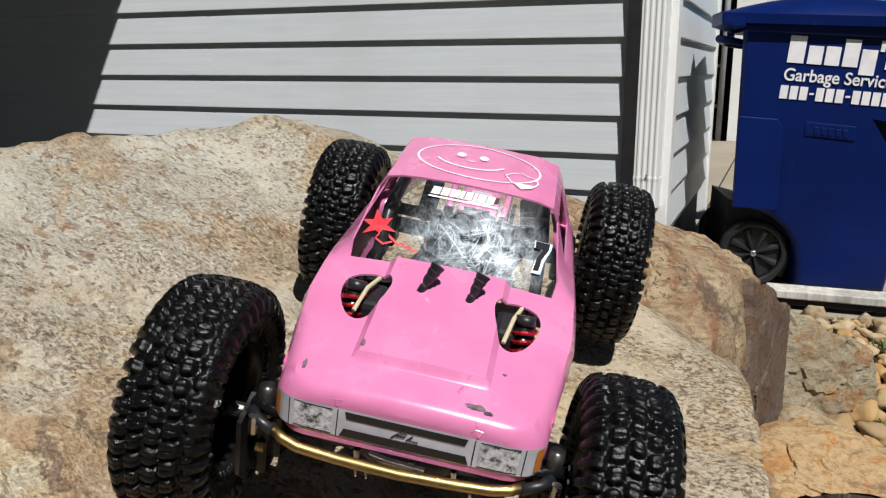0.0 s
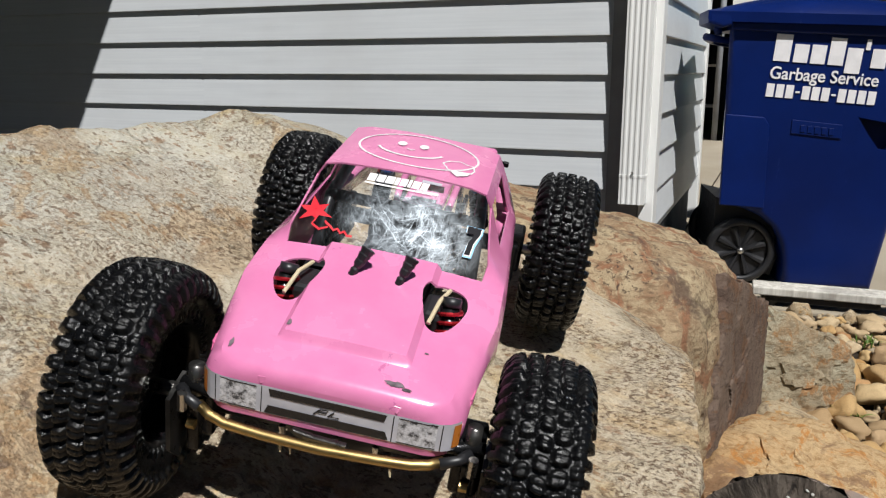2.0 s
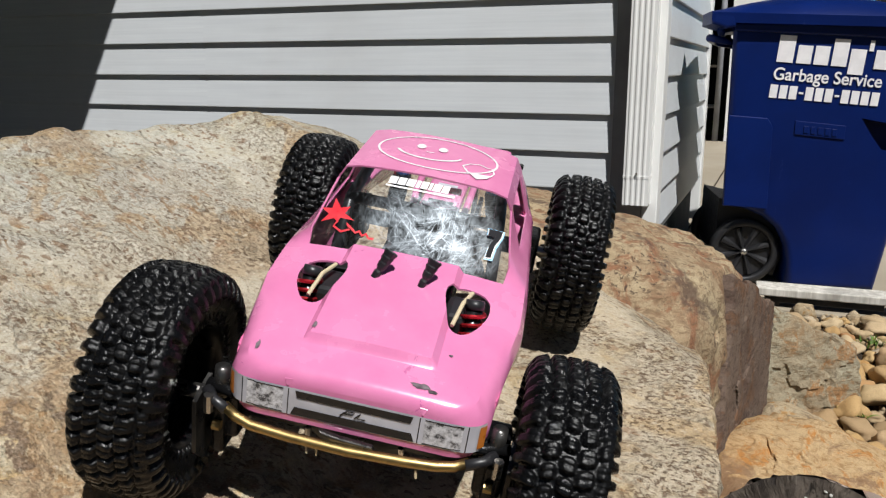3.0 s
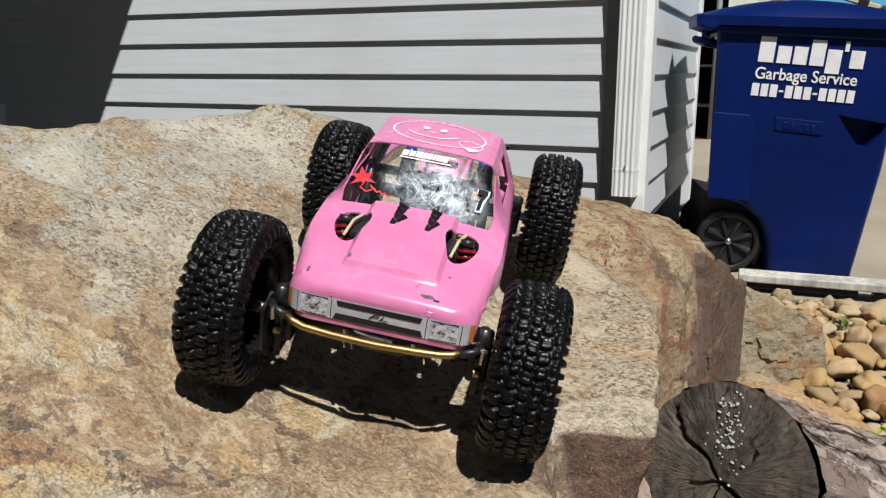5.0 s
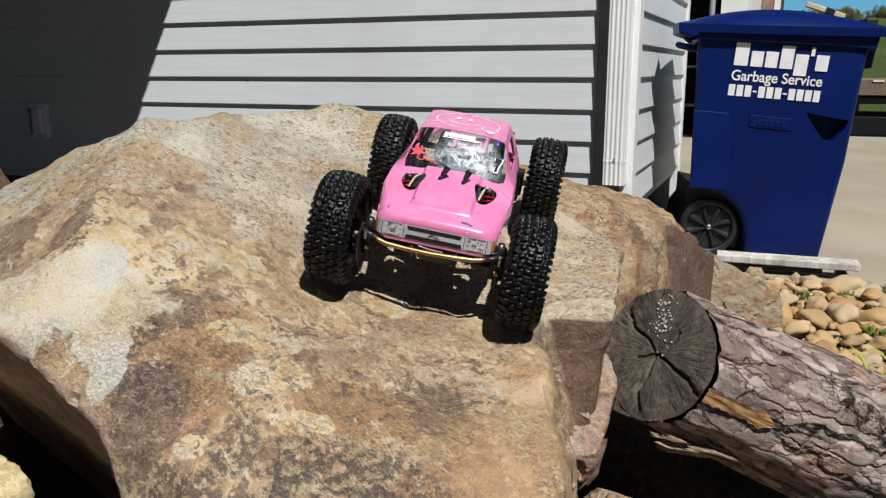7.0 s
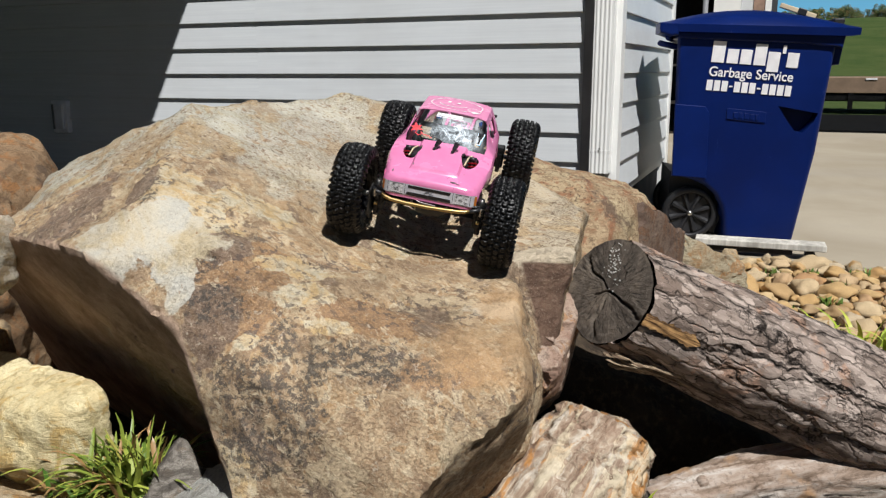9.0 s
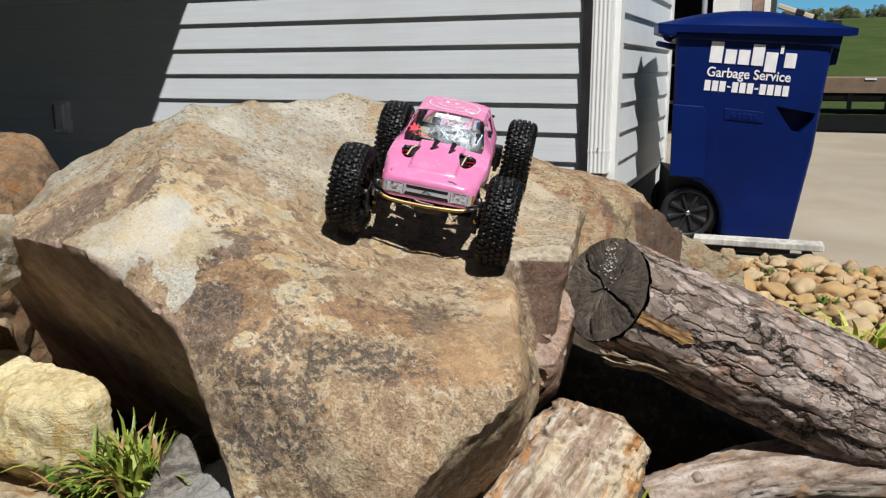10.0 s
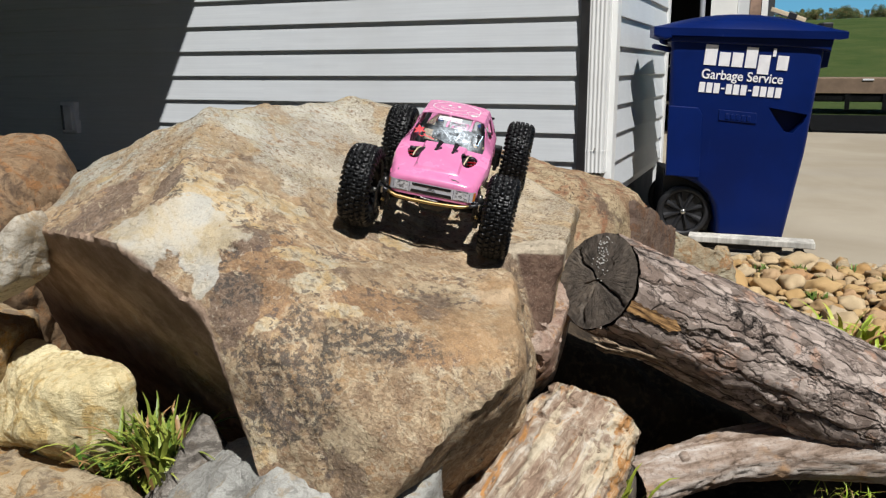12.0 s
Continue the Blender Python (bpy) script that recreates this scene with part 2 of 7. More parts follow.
    front = k.mix(pale, front, (0.47, 0.36, 0.23))
    worn = k.ramp(k.noise(6.6, 10, 0.60, k.stretch((1, 1.15, 1.0), (0.7, 0.3, 0.1)), 0.1), (0.575, 0.0), (0.59, 0.8))
    stipple = k.ramp(k.noise(130, 4, 0.7), (0.42, 0.0), (0.6, 1.0))
    front = k.mix(worn, front, k.mix(stipple, (0.15, 0.10, 0.07), (0.265, 0.185, 0.128)))
    front = k.mix(stain(RUST, ragged_too, 0.75), front, k.mix(stipple, (0.25, 0.135, 0.07), (0.37, 0.21, 0.10)))
    front = k.mix(stain(CREAM, ragged_more, 0.92), front, k.mix(k.ramp(fine, (0.40, 0.0), (0.58, 1.0)), (0.58, 0.50, 0.36), (0.55, 0.38, 0.19)))
    front = k.mix(stain(MAUVE, ragged, 0.9), front, k.mix(stipple, (0.15, 0.098, 0.07), (0.255, 0.178, 0.128)))
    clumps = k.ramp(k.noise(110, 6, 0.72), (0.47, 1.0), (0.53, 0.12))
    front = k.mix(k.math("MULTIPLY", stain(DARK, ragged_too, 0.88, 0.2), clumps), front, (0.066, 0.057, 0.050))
    spots = k.math("MULTIPLY", k.ramp(k.noise(80, 3, 0.6), (0.56, 0.0), (0.59, 1.0)), k.ramp(k.noise(5.0, 3, 0.6), (0.50, 0.0), (0.56, 1.0)))
    front = k.mix(k.math("MULTIPLY", spots, 0.8), front, (0.11, 0.08, 0.066))
    front = k.mix(k.ramp(k.noise(55, 6, 0.72), (0.62, 0.0), (0.66, 0.6)), front, (0.60, 0.51, 0.40))
    layers = k.grained((0.80, -0.35, -0.25), 0.4, 1.3)
    front = k.mix(k.ramp(k.noise(60, 7, 0.76, layers, 0.4), (0.55, 0.0), (0.60, 0.65)), front, (0.185, 0.115, 0.068))
    front = k.mix(k.ramp(k.noise(38, 7, 0.76, k.grained((0.75, -0.45, -0.2), 0.5, 1.4), 0.5), (0.575, 0.0), (0.61, 0.6)), front, (0.60, 0.485, 0.33))
    edge = k.math("ADD", k.math("MULTIPLY", py, 2.3), k.math("MULTIPLY", k.noise(7, 6, 0.62, distort=0.8), 1.1))
    edge = k.math("ADD", edge, k.math("MULTIPLY", px, -0.55))
    c = k.mix(k.ramp(edge, (0.34, 0.0), (0.42, 1.0)), front, top)
    # bare smooth skin on the shoulder and the foot, with rusty runs
    bare = stain(BARE, ragged, 0.95, 0.10)
    skin = k.ramp(mid, (0.40, (0.50, 0.47, 0.41)), (0.50, (0.545, 0.485, 0.385)), (0.62, (0.50, 0.40, 0.255)))
    c = k.mix(bare, c, k.mix(k.ramp(k.noise(60, 6, 0.7), (0.64, 0.0), (0.67, 0.8)), skin, (0.26, 0.13, 0.05)))
    c = k.mix(stain([(0.406, -0.125, 0.205, 0.085, 0.034), (0.36, -0.30, 0.16, 0.10, 0.03)], ragged_more, 0.85, 0.2), c, (0.60, 0.50, 0.37))
    c = k.mix(stain([(0.30, -0.40, 0.12, 0.12, 0.07), (0.33, -0.30, 0.17, 0.07, 0.08)], ragged_too, 0.6, 0.5), c, (0.47, 0.285, 0.14))
    # broken stone of the underside, lightened for missing bounce light, and the dark red-brown notch face
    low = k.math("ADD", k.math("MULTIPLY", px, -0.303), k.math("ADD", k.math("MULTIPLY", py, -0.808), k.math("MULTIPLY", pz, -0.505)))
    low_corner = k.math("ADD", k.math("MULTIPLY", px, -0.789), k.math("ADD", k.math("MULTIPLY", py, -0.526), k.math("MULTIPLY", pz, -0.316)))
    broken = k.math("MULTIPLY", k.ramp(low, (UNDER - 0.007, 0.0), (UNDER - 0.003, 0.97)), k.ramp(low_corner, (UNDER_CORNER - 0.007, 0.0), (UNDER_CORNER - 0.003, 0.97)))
    bounce_tone = k.mix(k.ramp(k.noise(18, 7, 0.66), (0.42, 0.0), (0.6, 1.0)), (0.33, 0.215, 0.15), (0.52, 0.36, 0.265))
    c = k.mix(broken, c, bounce_tone)

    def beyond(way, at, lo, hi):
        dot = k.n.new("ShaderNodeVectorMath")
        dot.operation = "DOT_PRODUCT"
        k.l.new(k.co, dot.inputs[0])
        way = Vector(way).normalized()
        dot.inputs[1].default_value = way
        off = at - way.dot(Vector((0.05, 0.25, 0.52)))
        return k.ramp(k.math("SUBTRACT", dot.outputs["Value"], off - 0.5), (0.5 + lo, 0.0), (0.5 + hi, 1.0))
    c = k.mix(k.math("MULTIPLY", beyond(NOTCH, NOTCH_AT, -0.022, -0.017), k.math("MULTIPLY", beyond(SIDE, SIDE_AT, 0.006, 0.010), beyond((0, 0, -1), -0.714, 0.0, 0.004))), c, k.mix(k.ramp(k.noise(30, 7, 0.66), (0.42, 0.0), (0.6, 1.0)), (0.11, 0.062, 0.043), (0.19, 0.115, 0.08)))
    c = k.mix(k.ramp(grit, (0.30, 0.35), (0.46, 0.0)), c, (0.17, 0.115, 0.08))
    c = k.mix(k.ramp(dust, (0.60, 0.0), (0.75, 0.25)), c, (0.66, 0.58, 0.47))
    crumb = k.noise(520, 5, 0.75)
    c = k.mix(k.ramp(crumb, (0.36, 0.32), (0.49, 0.0)), c, (0.15, 0.105, 0.075))
    c = k.mix(k.ramp(crumb, (0.56, 0.0), (0.68, 0.28)), c, (0.74, 0.63, 0.47))
    c = k.mix(1.0, c, (1.07, 1.09, 1.10), "MULTIPLY")
    h = k.math("ADD", k.math("MULTIPLY", fine, 0.55), k.math("ADD", k.math("MULTIPLY", grit, 0.35), k.math("MULTIPLY", crumb, 0.16)))
    h = k.math("ADD", k.math("ADD", h, k.math("MULTIPLY", mid, 0.8)), k.math("MULTIPLY", fleck, -0.15))
    h = k.math("ADD", h, k.math("MULTIPLY", k.math("MULTIPLY", k.math("SUBTRACT", pale, worn), k.math("SUBTRACT", 1.0, bare)), 0.35))
    return k.finish(c, k.ramp(fine, (0.3, 0.72), (0.7, 0.94)), h, 0.9, 0.008)


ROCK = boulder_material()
ROCK_CHUNK = rock_material("pinkish_sandstone", (0.52, 0.43, 0.35), (0.33, 0.21, 0.155), (0.11, 0.08, 0.062), (0.40, 0.23, 0.12), 0.5, 1.7, 1.9, 0.2)
ROCK_DARK = rock_material("dark_brown_stone", (0.20, 0.145, 0.11), (0.13, 0.085, 0.065), (0.06, 0.045, 0.04), (0.17, 0.09, 0.05), 0.4, 1.2, 2.4, 0.2)
ROCK_BROWN = rock_material("brown_sandstone", (0.50, 0.40, 0.25), (0.30, 0.19, 0.11), (0.085, 0.055, 0.045), (0.30, 0.14, 0.075), 0.95, 1.5, 3.1, 0.4)
ROCK_RUSTY = rock_material("rusty_brown_stone", (0.36, 0.25, 0.15), (0.24, 0.145, 0.08), (0.08, 0.055, 0.042), (0.33, 0.16, 0.065), 0.6, 1.3, 29.3, 0.3)
ROCK_CREAM = rock_material("cream_limestone", (0.82, 0.72, 0.45), (0.73, 0.57, 0.29), (0.54, 0.38, 0.19), (0.62, 0.42, 0.16), 0.08, 1.7, 7.7, 0.9)
ROCK_GREY = rock_material("grey_slate", (0.38, 0.345, 0.30), (0.20, 0.175, 0.148), (0.075, 0.064, 0.054), (0.22, 0.17, 0.125), 0.4, 2.0, 5.3, 0.3)
ROCK_LICHEN = rock_material("lichened_brown_stone", (0.40, 0.38, 0.28), (0.30, 0.20, 0.11), (0.15, 0.12, 0.09), (0.36, 0.19, 0.08), 0.4, 1.6, 17.7, 0.6)
ROCK_SLAB = rock_material("pale_cream_slab", (0.62, 0.57, 0.48), (0.52, 0.44, 0.33), (0.34, 0.28, 0.21), (0.50, 0.38, 0.24), 0.1, 1.6, 19.7, 0.9)
ROCK_PALE = rock_material("pale_grey_rock", (0.47, 0.46, 0.42), (0.39, 0.375, 0.34), (0.18, 0.17, 0.15), (0.40, 0.33, 0.24), 0.15, 1.6, 23.1, 0.8)
ROCK_ORANGE = rock_material("orange_fieldstone", (0.56, 0.40, 0.22), (0.46, 0.26, 0.11), (0.22, 0.13, 0.08), (0.50, 0.22, 0.06), 0.3, 1.9, 13.1, 0.5)
ROCK_TAN = rock_material("tan_fieldstone", (0.52, 0.42, 0.28), (0.40, 0.28, 0.15), (0.16, 0.12, 0.09), (0.44, 0.24, 0.08), 0.4, 1.9, 11.3, 0.6)


def pebble_material():
    k = Mat("river_pebbles", 0.7, 0, 0.35)
    r = k.piece()
    c = k.ramp(r, (0.0, (0.46, 0.29, 0.12)), (0.16, (0.58, 0.45, 0.25)), (0.32, (0.42, 0.235, 0.11)), (0.46, (0.60, 0.52, 0.37)),
               (0.60, (0.39, 0.295, 0.18)), (0.74, (0.57, 0.40, 0.18)), (0.87, (0.50, 0.46, 0.38)), (1.0, (0.62, 0.49, 0.28)))
    c = k.mix(k.ramp(k.noise(30, 5, 0.65), (0.45, 0.0), (0.7, 0.6)), c, (0.22, 0.15, 0.09))
    c = k.mix(1.0, c, (0.92, 0.82, 0.70), "MULTIPLY")
    return k.finish(c, 0.75, k.noise(90, 4), 0.4, 0.002)


PEBBLE = pebble_material()


def siding_material():
    k = Mat("grey_vinyl_siding", 0.42, 0, 0.4)
    grain = k.noise(9, 5, 0.6, k.stretch((0.25, 1, 10)))
    c = k.mix(k.ramp(grain, (0.35, 0.0), (0.7, 1.0)), (0.59, 0.612, 0.632), (0.655, 0.677, 0.692))
    dust = k.ramp(k.noise(2.4, 6, 0.6), (0.45, 0.0), (0.75, 0.35))
    c = k.mix(dust, c, (0.50, 0.495, 0.49))
    return k.finish(c, k.ramp(grain, (0.3, 0.38), (0.7, 0.5)), grain, 0.25, 0.0012)


SIDING = siding_material()
WHITE_TRIM = plain("white_painted_metal", (0.80, 0.80, 0.78), 0.4, vary=0.04, grain=25)
FOUNDATION = plain("dark_foundation", (0.05, 0.05, 0.055), 0.9, vary=0.3, grain=40, bump=0.5)
# near-black puts the outbuilding's indoor shade into the colour; ceiling and shed share it
DARK_ROOM = plain("near_black_wall", (0.03, 0.03, 0.033), 0.9)
BRICK = plain("reddish_brick", (0.30, 0.20, 0.15), 0.9, vary=0.25, grain=50, bump=0.5)


def concrete_material():
    k = Mat("sunlit_concrete", 0.85, 0, 0.3)
    c = k.mix(k.ramp(k.noise(0.9, 6, 0.6, distort=0.5), (0.35, 0.0), (0.68, 1.0)), (0.31, 0.26, 0.19), (0.40, 0.345, 0.265))
    c = k.mix(k.ramp(k.noise(0.6, 5, 0.6, k.stretch((0.4, 2.2, 1))), (0.54, 0.0), (0.72, 0.5)), c, (0.30, 0.27, 0.235))
    c = k.mix(k.ramp(k.noise(120, 3, 0.7), (0.35, 0.0), (0.8, 0.3)), c, (0.30, 0.27, 0.22))
    return k.finish(c, 0.85, k.noise(120, 4), 0.25, 0.002)


CONCRETE = concrete_material()


def soil_material():
    k = Mat("dark_soil", 0.95, 0, 0.2)
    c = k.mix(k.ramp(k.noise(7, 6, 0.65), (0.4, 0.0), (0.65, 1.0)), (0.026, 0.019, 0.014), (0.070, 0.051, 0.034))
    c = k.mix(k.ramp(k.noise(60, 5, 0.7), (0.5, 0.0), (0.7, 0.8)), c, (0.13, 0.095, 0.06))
    return k.finish(c, 0.95, k.noise(45, 6, 0.7), 0.8, 0.012)


SOIL = soil_material()


def grass_material():
    k = Mat("meadow_grass", 0.9, 0, 0.2)
    c = k.mix(k.ramp(k.noise(0.35, 6, 0.65), (0.38, 0.0), (0.64, 1.0)), (0.040, 0.072, 0.014), (0.082, 0.104, 0.03))
    c = k.mix(k.ramp(k.noise(3.0, 5, 0.7), (0.45, 0.0), (0.75, 0.6)), c, (0.034, 0.066, 0.014))
    return k.finish(c, 0.9, k.noise(5, 6, 0.7), 0.8, 0.15)


GRASS = grass_material()


def sky_material():
    """Plain blue sky, paler towards the horizon."""
    k = Mat("clear_blue_sky", 1.0, 0, 0.0)
    split = k.n.new("ShaderNodeSeparateXYZ")
    k.l.new(k.co, split.inputs[0])
    c = k.ramp(k.math("MULTIPLY", split.outputs[2], 0.005), (0.05, (0.28, 0.50, 0.62)), (0.40, (0.13, 0.38, 0.58)))
    k.put((0.0, 0.0, 0.0), k.b.inputs["Base Color"])
    k.put(c, k.b.inputs["Emission Color"])
    k.b.inputs["Emission Strength"].default_value = 1.0
    return k.m


SKY_BLUE = sky_material()


def leaf_material(name, a, b, rough=0.45, single=True):
    k = Mat(name, rough, 0, 0.4)
    r = k.piece() if single else k.island()
    c = k.mix(r, a, b)
    c = k.mix(k.ramp(r, (0.80, 0.0), (0.86, 1.0)), c, (0.30, 0.175, 0.07))
    k.b.inputs["Transmission Weight"].default_value = 0.0
    return k.finish(c, rough, k.noise(80, 2), 0.2, 0.001)


BLADE = leaf_material("strappy_leaves", (0.048, 0.112, 0.012), (0.42, 0.45, 0.08))
SPROUT = leaf_material("pale_green_sprouts", (0.26, 0.36, 0.03), (0.52, 0.56, 0.10))
WEED = leaf_material("green_weed_leaves", (0.055, 0.12, 0.02), (0.22, 0.30, 0.05))
TREE_LEAF = leaf_material("tree_leaves", (0.035, 0.07, 0.018), (0.08, 0.12, 0.03), 0.6, False)


def bark_material(name, a, b, crack, rust, plates=18.0):
    """Flaky plates parted by dark furrows that run with the grain (local z)."""
    k = Mat(name, 0.85, 0, 0.25)
    def warped(stretch, amount, scale):
        node, wob = k.n.new("ShaderNodeVectorMath"), k.n.new("ShaderNodeTexNoise")
        node.operation = "MULTIPLY_ADD"
        k.l.new(k.co, wob.inputs["Vector"])
        wob.inputs["Scale"].default_value, wob.inputs["Detail"].default_value = scale, 5
        k.l.new(wob.outputs["Color"], node.inputs[0])
        node.inputs[1].default_value = (amount, amount, amount * 1.5)
        k.l.new(k.stretch(stretch), node.inputs[2])
        return node.outputs[0]
    co, fine_co = warped((1.0, 1.0, 0.17), 0.030, 24), warped((1.0, 1.0, 0.30), 0.016, 45)
    wide = k.cells(plates, co, "DISTANCE_TO_EDGE")
    thin = k.cells(plates * 2.4, fine_co, "DISTANCE_TO_EDGE")
    step = k.cells(plates * 2.4, fine_co, "F1", "Color")
    flaky = k.noise(80, 6, 0.7, k.stretch((1, 1, 0.5)))
    scale_co = warped((1.0, 1.0, 0.45), 0.012, 70)
    scales, rims = k.cells(plates * 6, scale_co, "F1", "Color"), k.cells(plates * 6, scale_co, "DISTANCE_TO_EDGE")
    tint = k.noise(9, 5, 0.6)
    c = k.mix(k.ramp(k.math("ADD", k.math("MULTIPLY", tint, 0.6), k.math("MULTIPLY", step, 0.45)), (0.36, 0.0), (0.70, 1.0)), a, b)
    c = k.mix(k.ramp(k.noise(16, 6, 0.68), (0.56, 0.0), (0.60, 0.7)), c, rust)
    c = k.mix(k.ramp(scales, (0.25, 0.55), (0.45, 0.0)), c, tuple(0.55 * v for v in a))
    c = k.mix(k.ramp(scales, (0.62, 0.0), (0.8, 0.5)), c, tuple(min(1, 1.25 * v) for v in b))
    c = k.mix(k.math("MULTIPLY", k.ramp(rims, (0.01, 0.8), (0.05, 0.0)), k.ramp(k.noise(22, 4, 0.6), (0.45, 0.0), (0.55, 1.0))), c, crack)
    c = k.mix(k.ramp(flaky, (0.34, 0.65), (0.46, 0.0)), c, tuple(0.45 * v for v in a))
    c = k.mix(k.ramp(flaky, (0.58, 0.0), (0.66, 0.5)), c, tuple(min(1, 1.3 * v) for v in b))
    c = k.mix(k.ramp(k.math("ADD", thin, k.math("MULTIPLY", k.noise(14, 4, 0.6), 0.05)), (0.022, 0.75), (0.045, 0.0)), c, tuple(2.2 * v for v in crack))
    c = k.mix(k.ramp(k.math("ADD", wide, k.math("MULTIPLY", k.noise(20, 5, 0.7), 0.06)), (0.03, 1.0), (0.055, 0.0)), c, crack)
    h = k.math("ADD", k.ramp(wide, (0.0, 0.0), (0.07, 0.7)), k.math("MULTIPLY", flaky, 0.35))
    h = k.math("ADD", k.math("ADD", h, k.ramp(thin, (0.0, 0.0), (0.08, 0.3))), k.math("MULTIPLY", step, 0.35))
    h = k.math("ADD", h, k.math("MULTIPLY", scales, 0.25))
    return k.finish(c, 0.85, h, 1.0, 0.016)


BARK = bark_material("grey_pine_bark", (0.21, 0.155, 0.125), (0.50, 0.41, 0.355), (0.022, 0.016, 0.013), (0.41, 0.24, 0.16), 12.0)


def limb_material():
    """Barkless weathered wood with streaks along the limb, which lies across the ground."""
    k = Mat("weathered_limb_wood", 0.85, 0, 0.25)
    co = k.grained((0.80, 0.60, 0.04), 7.0, 42.0)
    streak = k.noise(1.0, 7, 0.66, co, 0.5)
    c = k.ramp(streak, (0.34, (0.12, 0.08, 0.055)), (0.45, (0.29, 0.215, 0.165)), (0.56, (0.40, 0.335, 0.285)), (0.66, (0.52, 0.47, 0.42)))
    c = k.mix(k.ramp(k.noise(9, 6, 0.6), (0.54, 0.0), (0.62, 0.75)), c, (0.37, 0.215, 0.105))
    c = k.mix(k.ramp(k.noise(120, 4, 0.7), (0.36, 0.5), (0.48, 0.0)), c, (0.11, 0.08, 0.06))
    return k.finish(c, 0.85, streak, 0.7, 0.006)


BARK_PALE = limb_material()


def end_grain_material():
    """Sawn log end: the disc lies in its own xy plane, with fine checks that run out from the pith."""
    k = Mat("weathered_end_grain", 0.9, 0, 0.2)
    split, turn = k.n.new("ShaderNodeSeparateXYZ"), k.n.new("ShaderNodeCombineXYZ")
    k.l.new(k.co, split.inputs[0])
    x, y = split.outputs[0], split.outputs[1]
    angle = k.math("ARCTAN2", y, x)
    radius = k.math("SQRT", k.math("ADD", k.math("MULTIPLY", x, x), k.math("MULTIPLY", y, y)))
    k.l.new(k.math("MULTIPLY", angle, 7.0), turn.inputs[0])
    k.l.new(k.math("MULTIPLY", radius, 22.0), turn.inputs[1])
    rays = k.noise(2.2, 6, 0.7, turn.outputs[0], 0.3)
    stain = k.noise(16, 6, 0.65)
    c = k.ramp(stain, (0.36, (0.055, 0.045, 0.037)), (0.50, (0.118, 0.097, 0.079)), (0.64, (0.178, 0.143, 0.112)))
    c = k.mix(k.ramp(rays, (0.36, 0.85), (0.48, 0.0)), c, (0.022, 0.019, 0.017))
    c = k.mix(k.ramp(rays, (0.56, 0.0), (0.68, 0.55)), c, (0.20, 0.172, 0.145))
    h = k.math("ADD", rays, k.math("MULTIPLY", k.noise(140, 4, 0.7), 0.3))
    return k.finish(c, 0.9, h, 0.9, 0.004)


END_GRAIN = end_grain_material()


def raw_wood_material(name, a, b, scale=20.0):
    k = Mat(name, 0.8, 0, 0.3)
    along = k.stretch((1.0, 1.0, 0.07))
    g = k.noise(scale * 3, 5, 0.65, along, 0.4)
    c = k.mix(k.ramp(g, (0.40, 0.0), (0.60, 1.0)), a, b)
    c = k.mix(k.ramp(k.noise(scale * 0.5, 4), (0.5, 0.0), (0.72, 0.6)), c, tuple(0.4 * v for v in a))
    return k.finish(c, 0.8, g, 0.6, 0.003)


RAW_WOOD = raw_wood_material("exposed_orange_wood", (0.09, 0.045, 0.02), (0.50, 0.29, 0.12), 75)
FIBRE = raw_wood_material("torn_bark_fibre", (0.13, 0.085, 0.055), (0.47, 0.36, 0.24), 90)
FUNGUS = plain("white_fungus", (0.62, 0.61, 0.57), 0.8)
GREY_BOARD = raw_wood_material("sun_bleached_board", (0.46, 0.43, 0.38), (0.66, 0.63, 0.57), 14)


# ---- car materials ----
def pink_material():
    k = Mat("pink_painted_polycarbonate", 0.16, 0, 0.5)
    haze = k.noise(26, 5, 0.6)
    c = k.mix(k.ramp(haze, (0.4, 0.0), (0.66, 1.0)), (0.69, 0.205, 0.40), (0.74, 0.245, 0.445))
    scuff = k.noise(75, 6, 0.75, k.stretch((1, 0.45, 1)), 1.6)
    c = k.mix(k.ramp(scuff, (0.665, 0.0), (0.70, 0.7)), c, (0.45, 0.10, 0.26))
    k.b.inputs["Coat Weight"].default_value, k.b.inputs["Coat Roughness"].default_value = 0.4, 0.06
    return k.finish(c, k.ramp(haze, (0.3, 0.16), (0.75, 0.34)), k.noise(40, 3), 0.08, 0.002)


PINK = pink_material()


def rubber_material():
    k = Mat("black_tyre_rubber", 0.4, 0, 0.28)
    d = k.noise(70, 5, 0.7)
    c = k.mix(k.ramp(d, (0.45, 0.0), (0.75, 0.5)), (0.003, 0.003, 0.0034), (0.010, 0.0097, 0.0093))
    return k.finish(c, k.ramp(d, (0.3, 0.20), (0.7, 0.40)), k.noise(420, 4, 0.7), 0.5, 0.0008)


RUBBER = rubber_material()
BLACK_PLASTIC = plain("black_nylon", (0.016, 0.016, 0.018), 0.38, vary=0.3, grain=90)
BLACK_METAL = plain("black_anodised_metal", (0.03, 0.03, 0.032), 0.3, 0.8, vary=0.3, grain=90)
STEEL = plain("scuffed_steel", (0.55, 0.53, 0.50), 0.3, 1.0, vary=0.25, grain=120)
BRASS = plain("brass_rod", (0.44, 0.31, 0.13), 0.42, 1.0, vary=0.15, grain=120)
RED_ALLOY = plain("red_anodised_spring", (0.50, 0.02, 0.03), 0.3, 0.7, vary=0.1)
BLUE_ALLOY = plain("blue_anodised_cap", (0.02, 0.12, 0.50), 0.3, 0.7, vary=0.1)
WHITE_DECAL = plain("white_vinyl_decal", (0.82, 0.80, 0.81), 0.35, vary=0.06, grain=150)
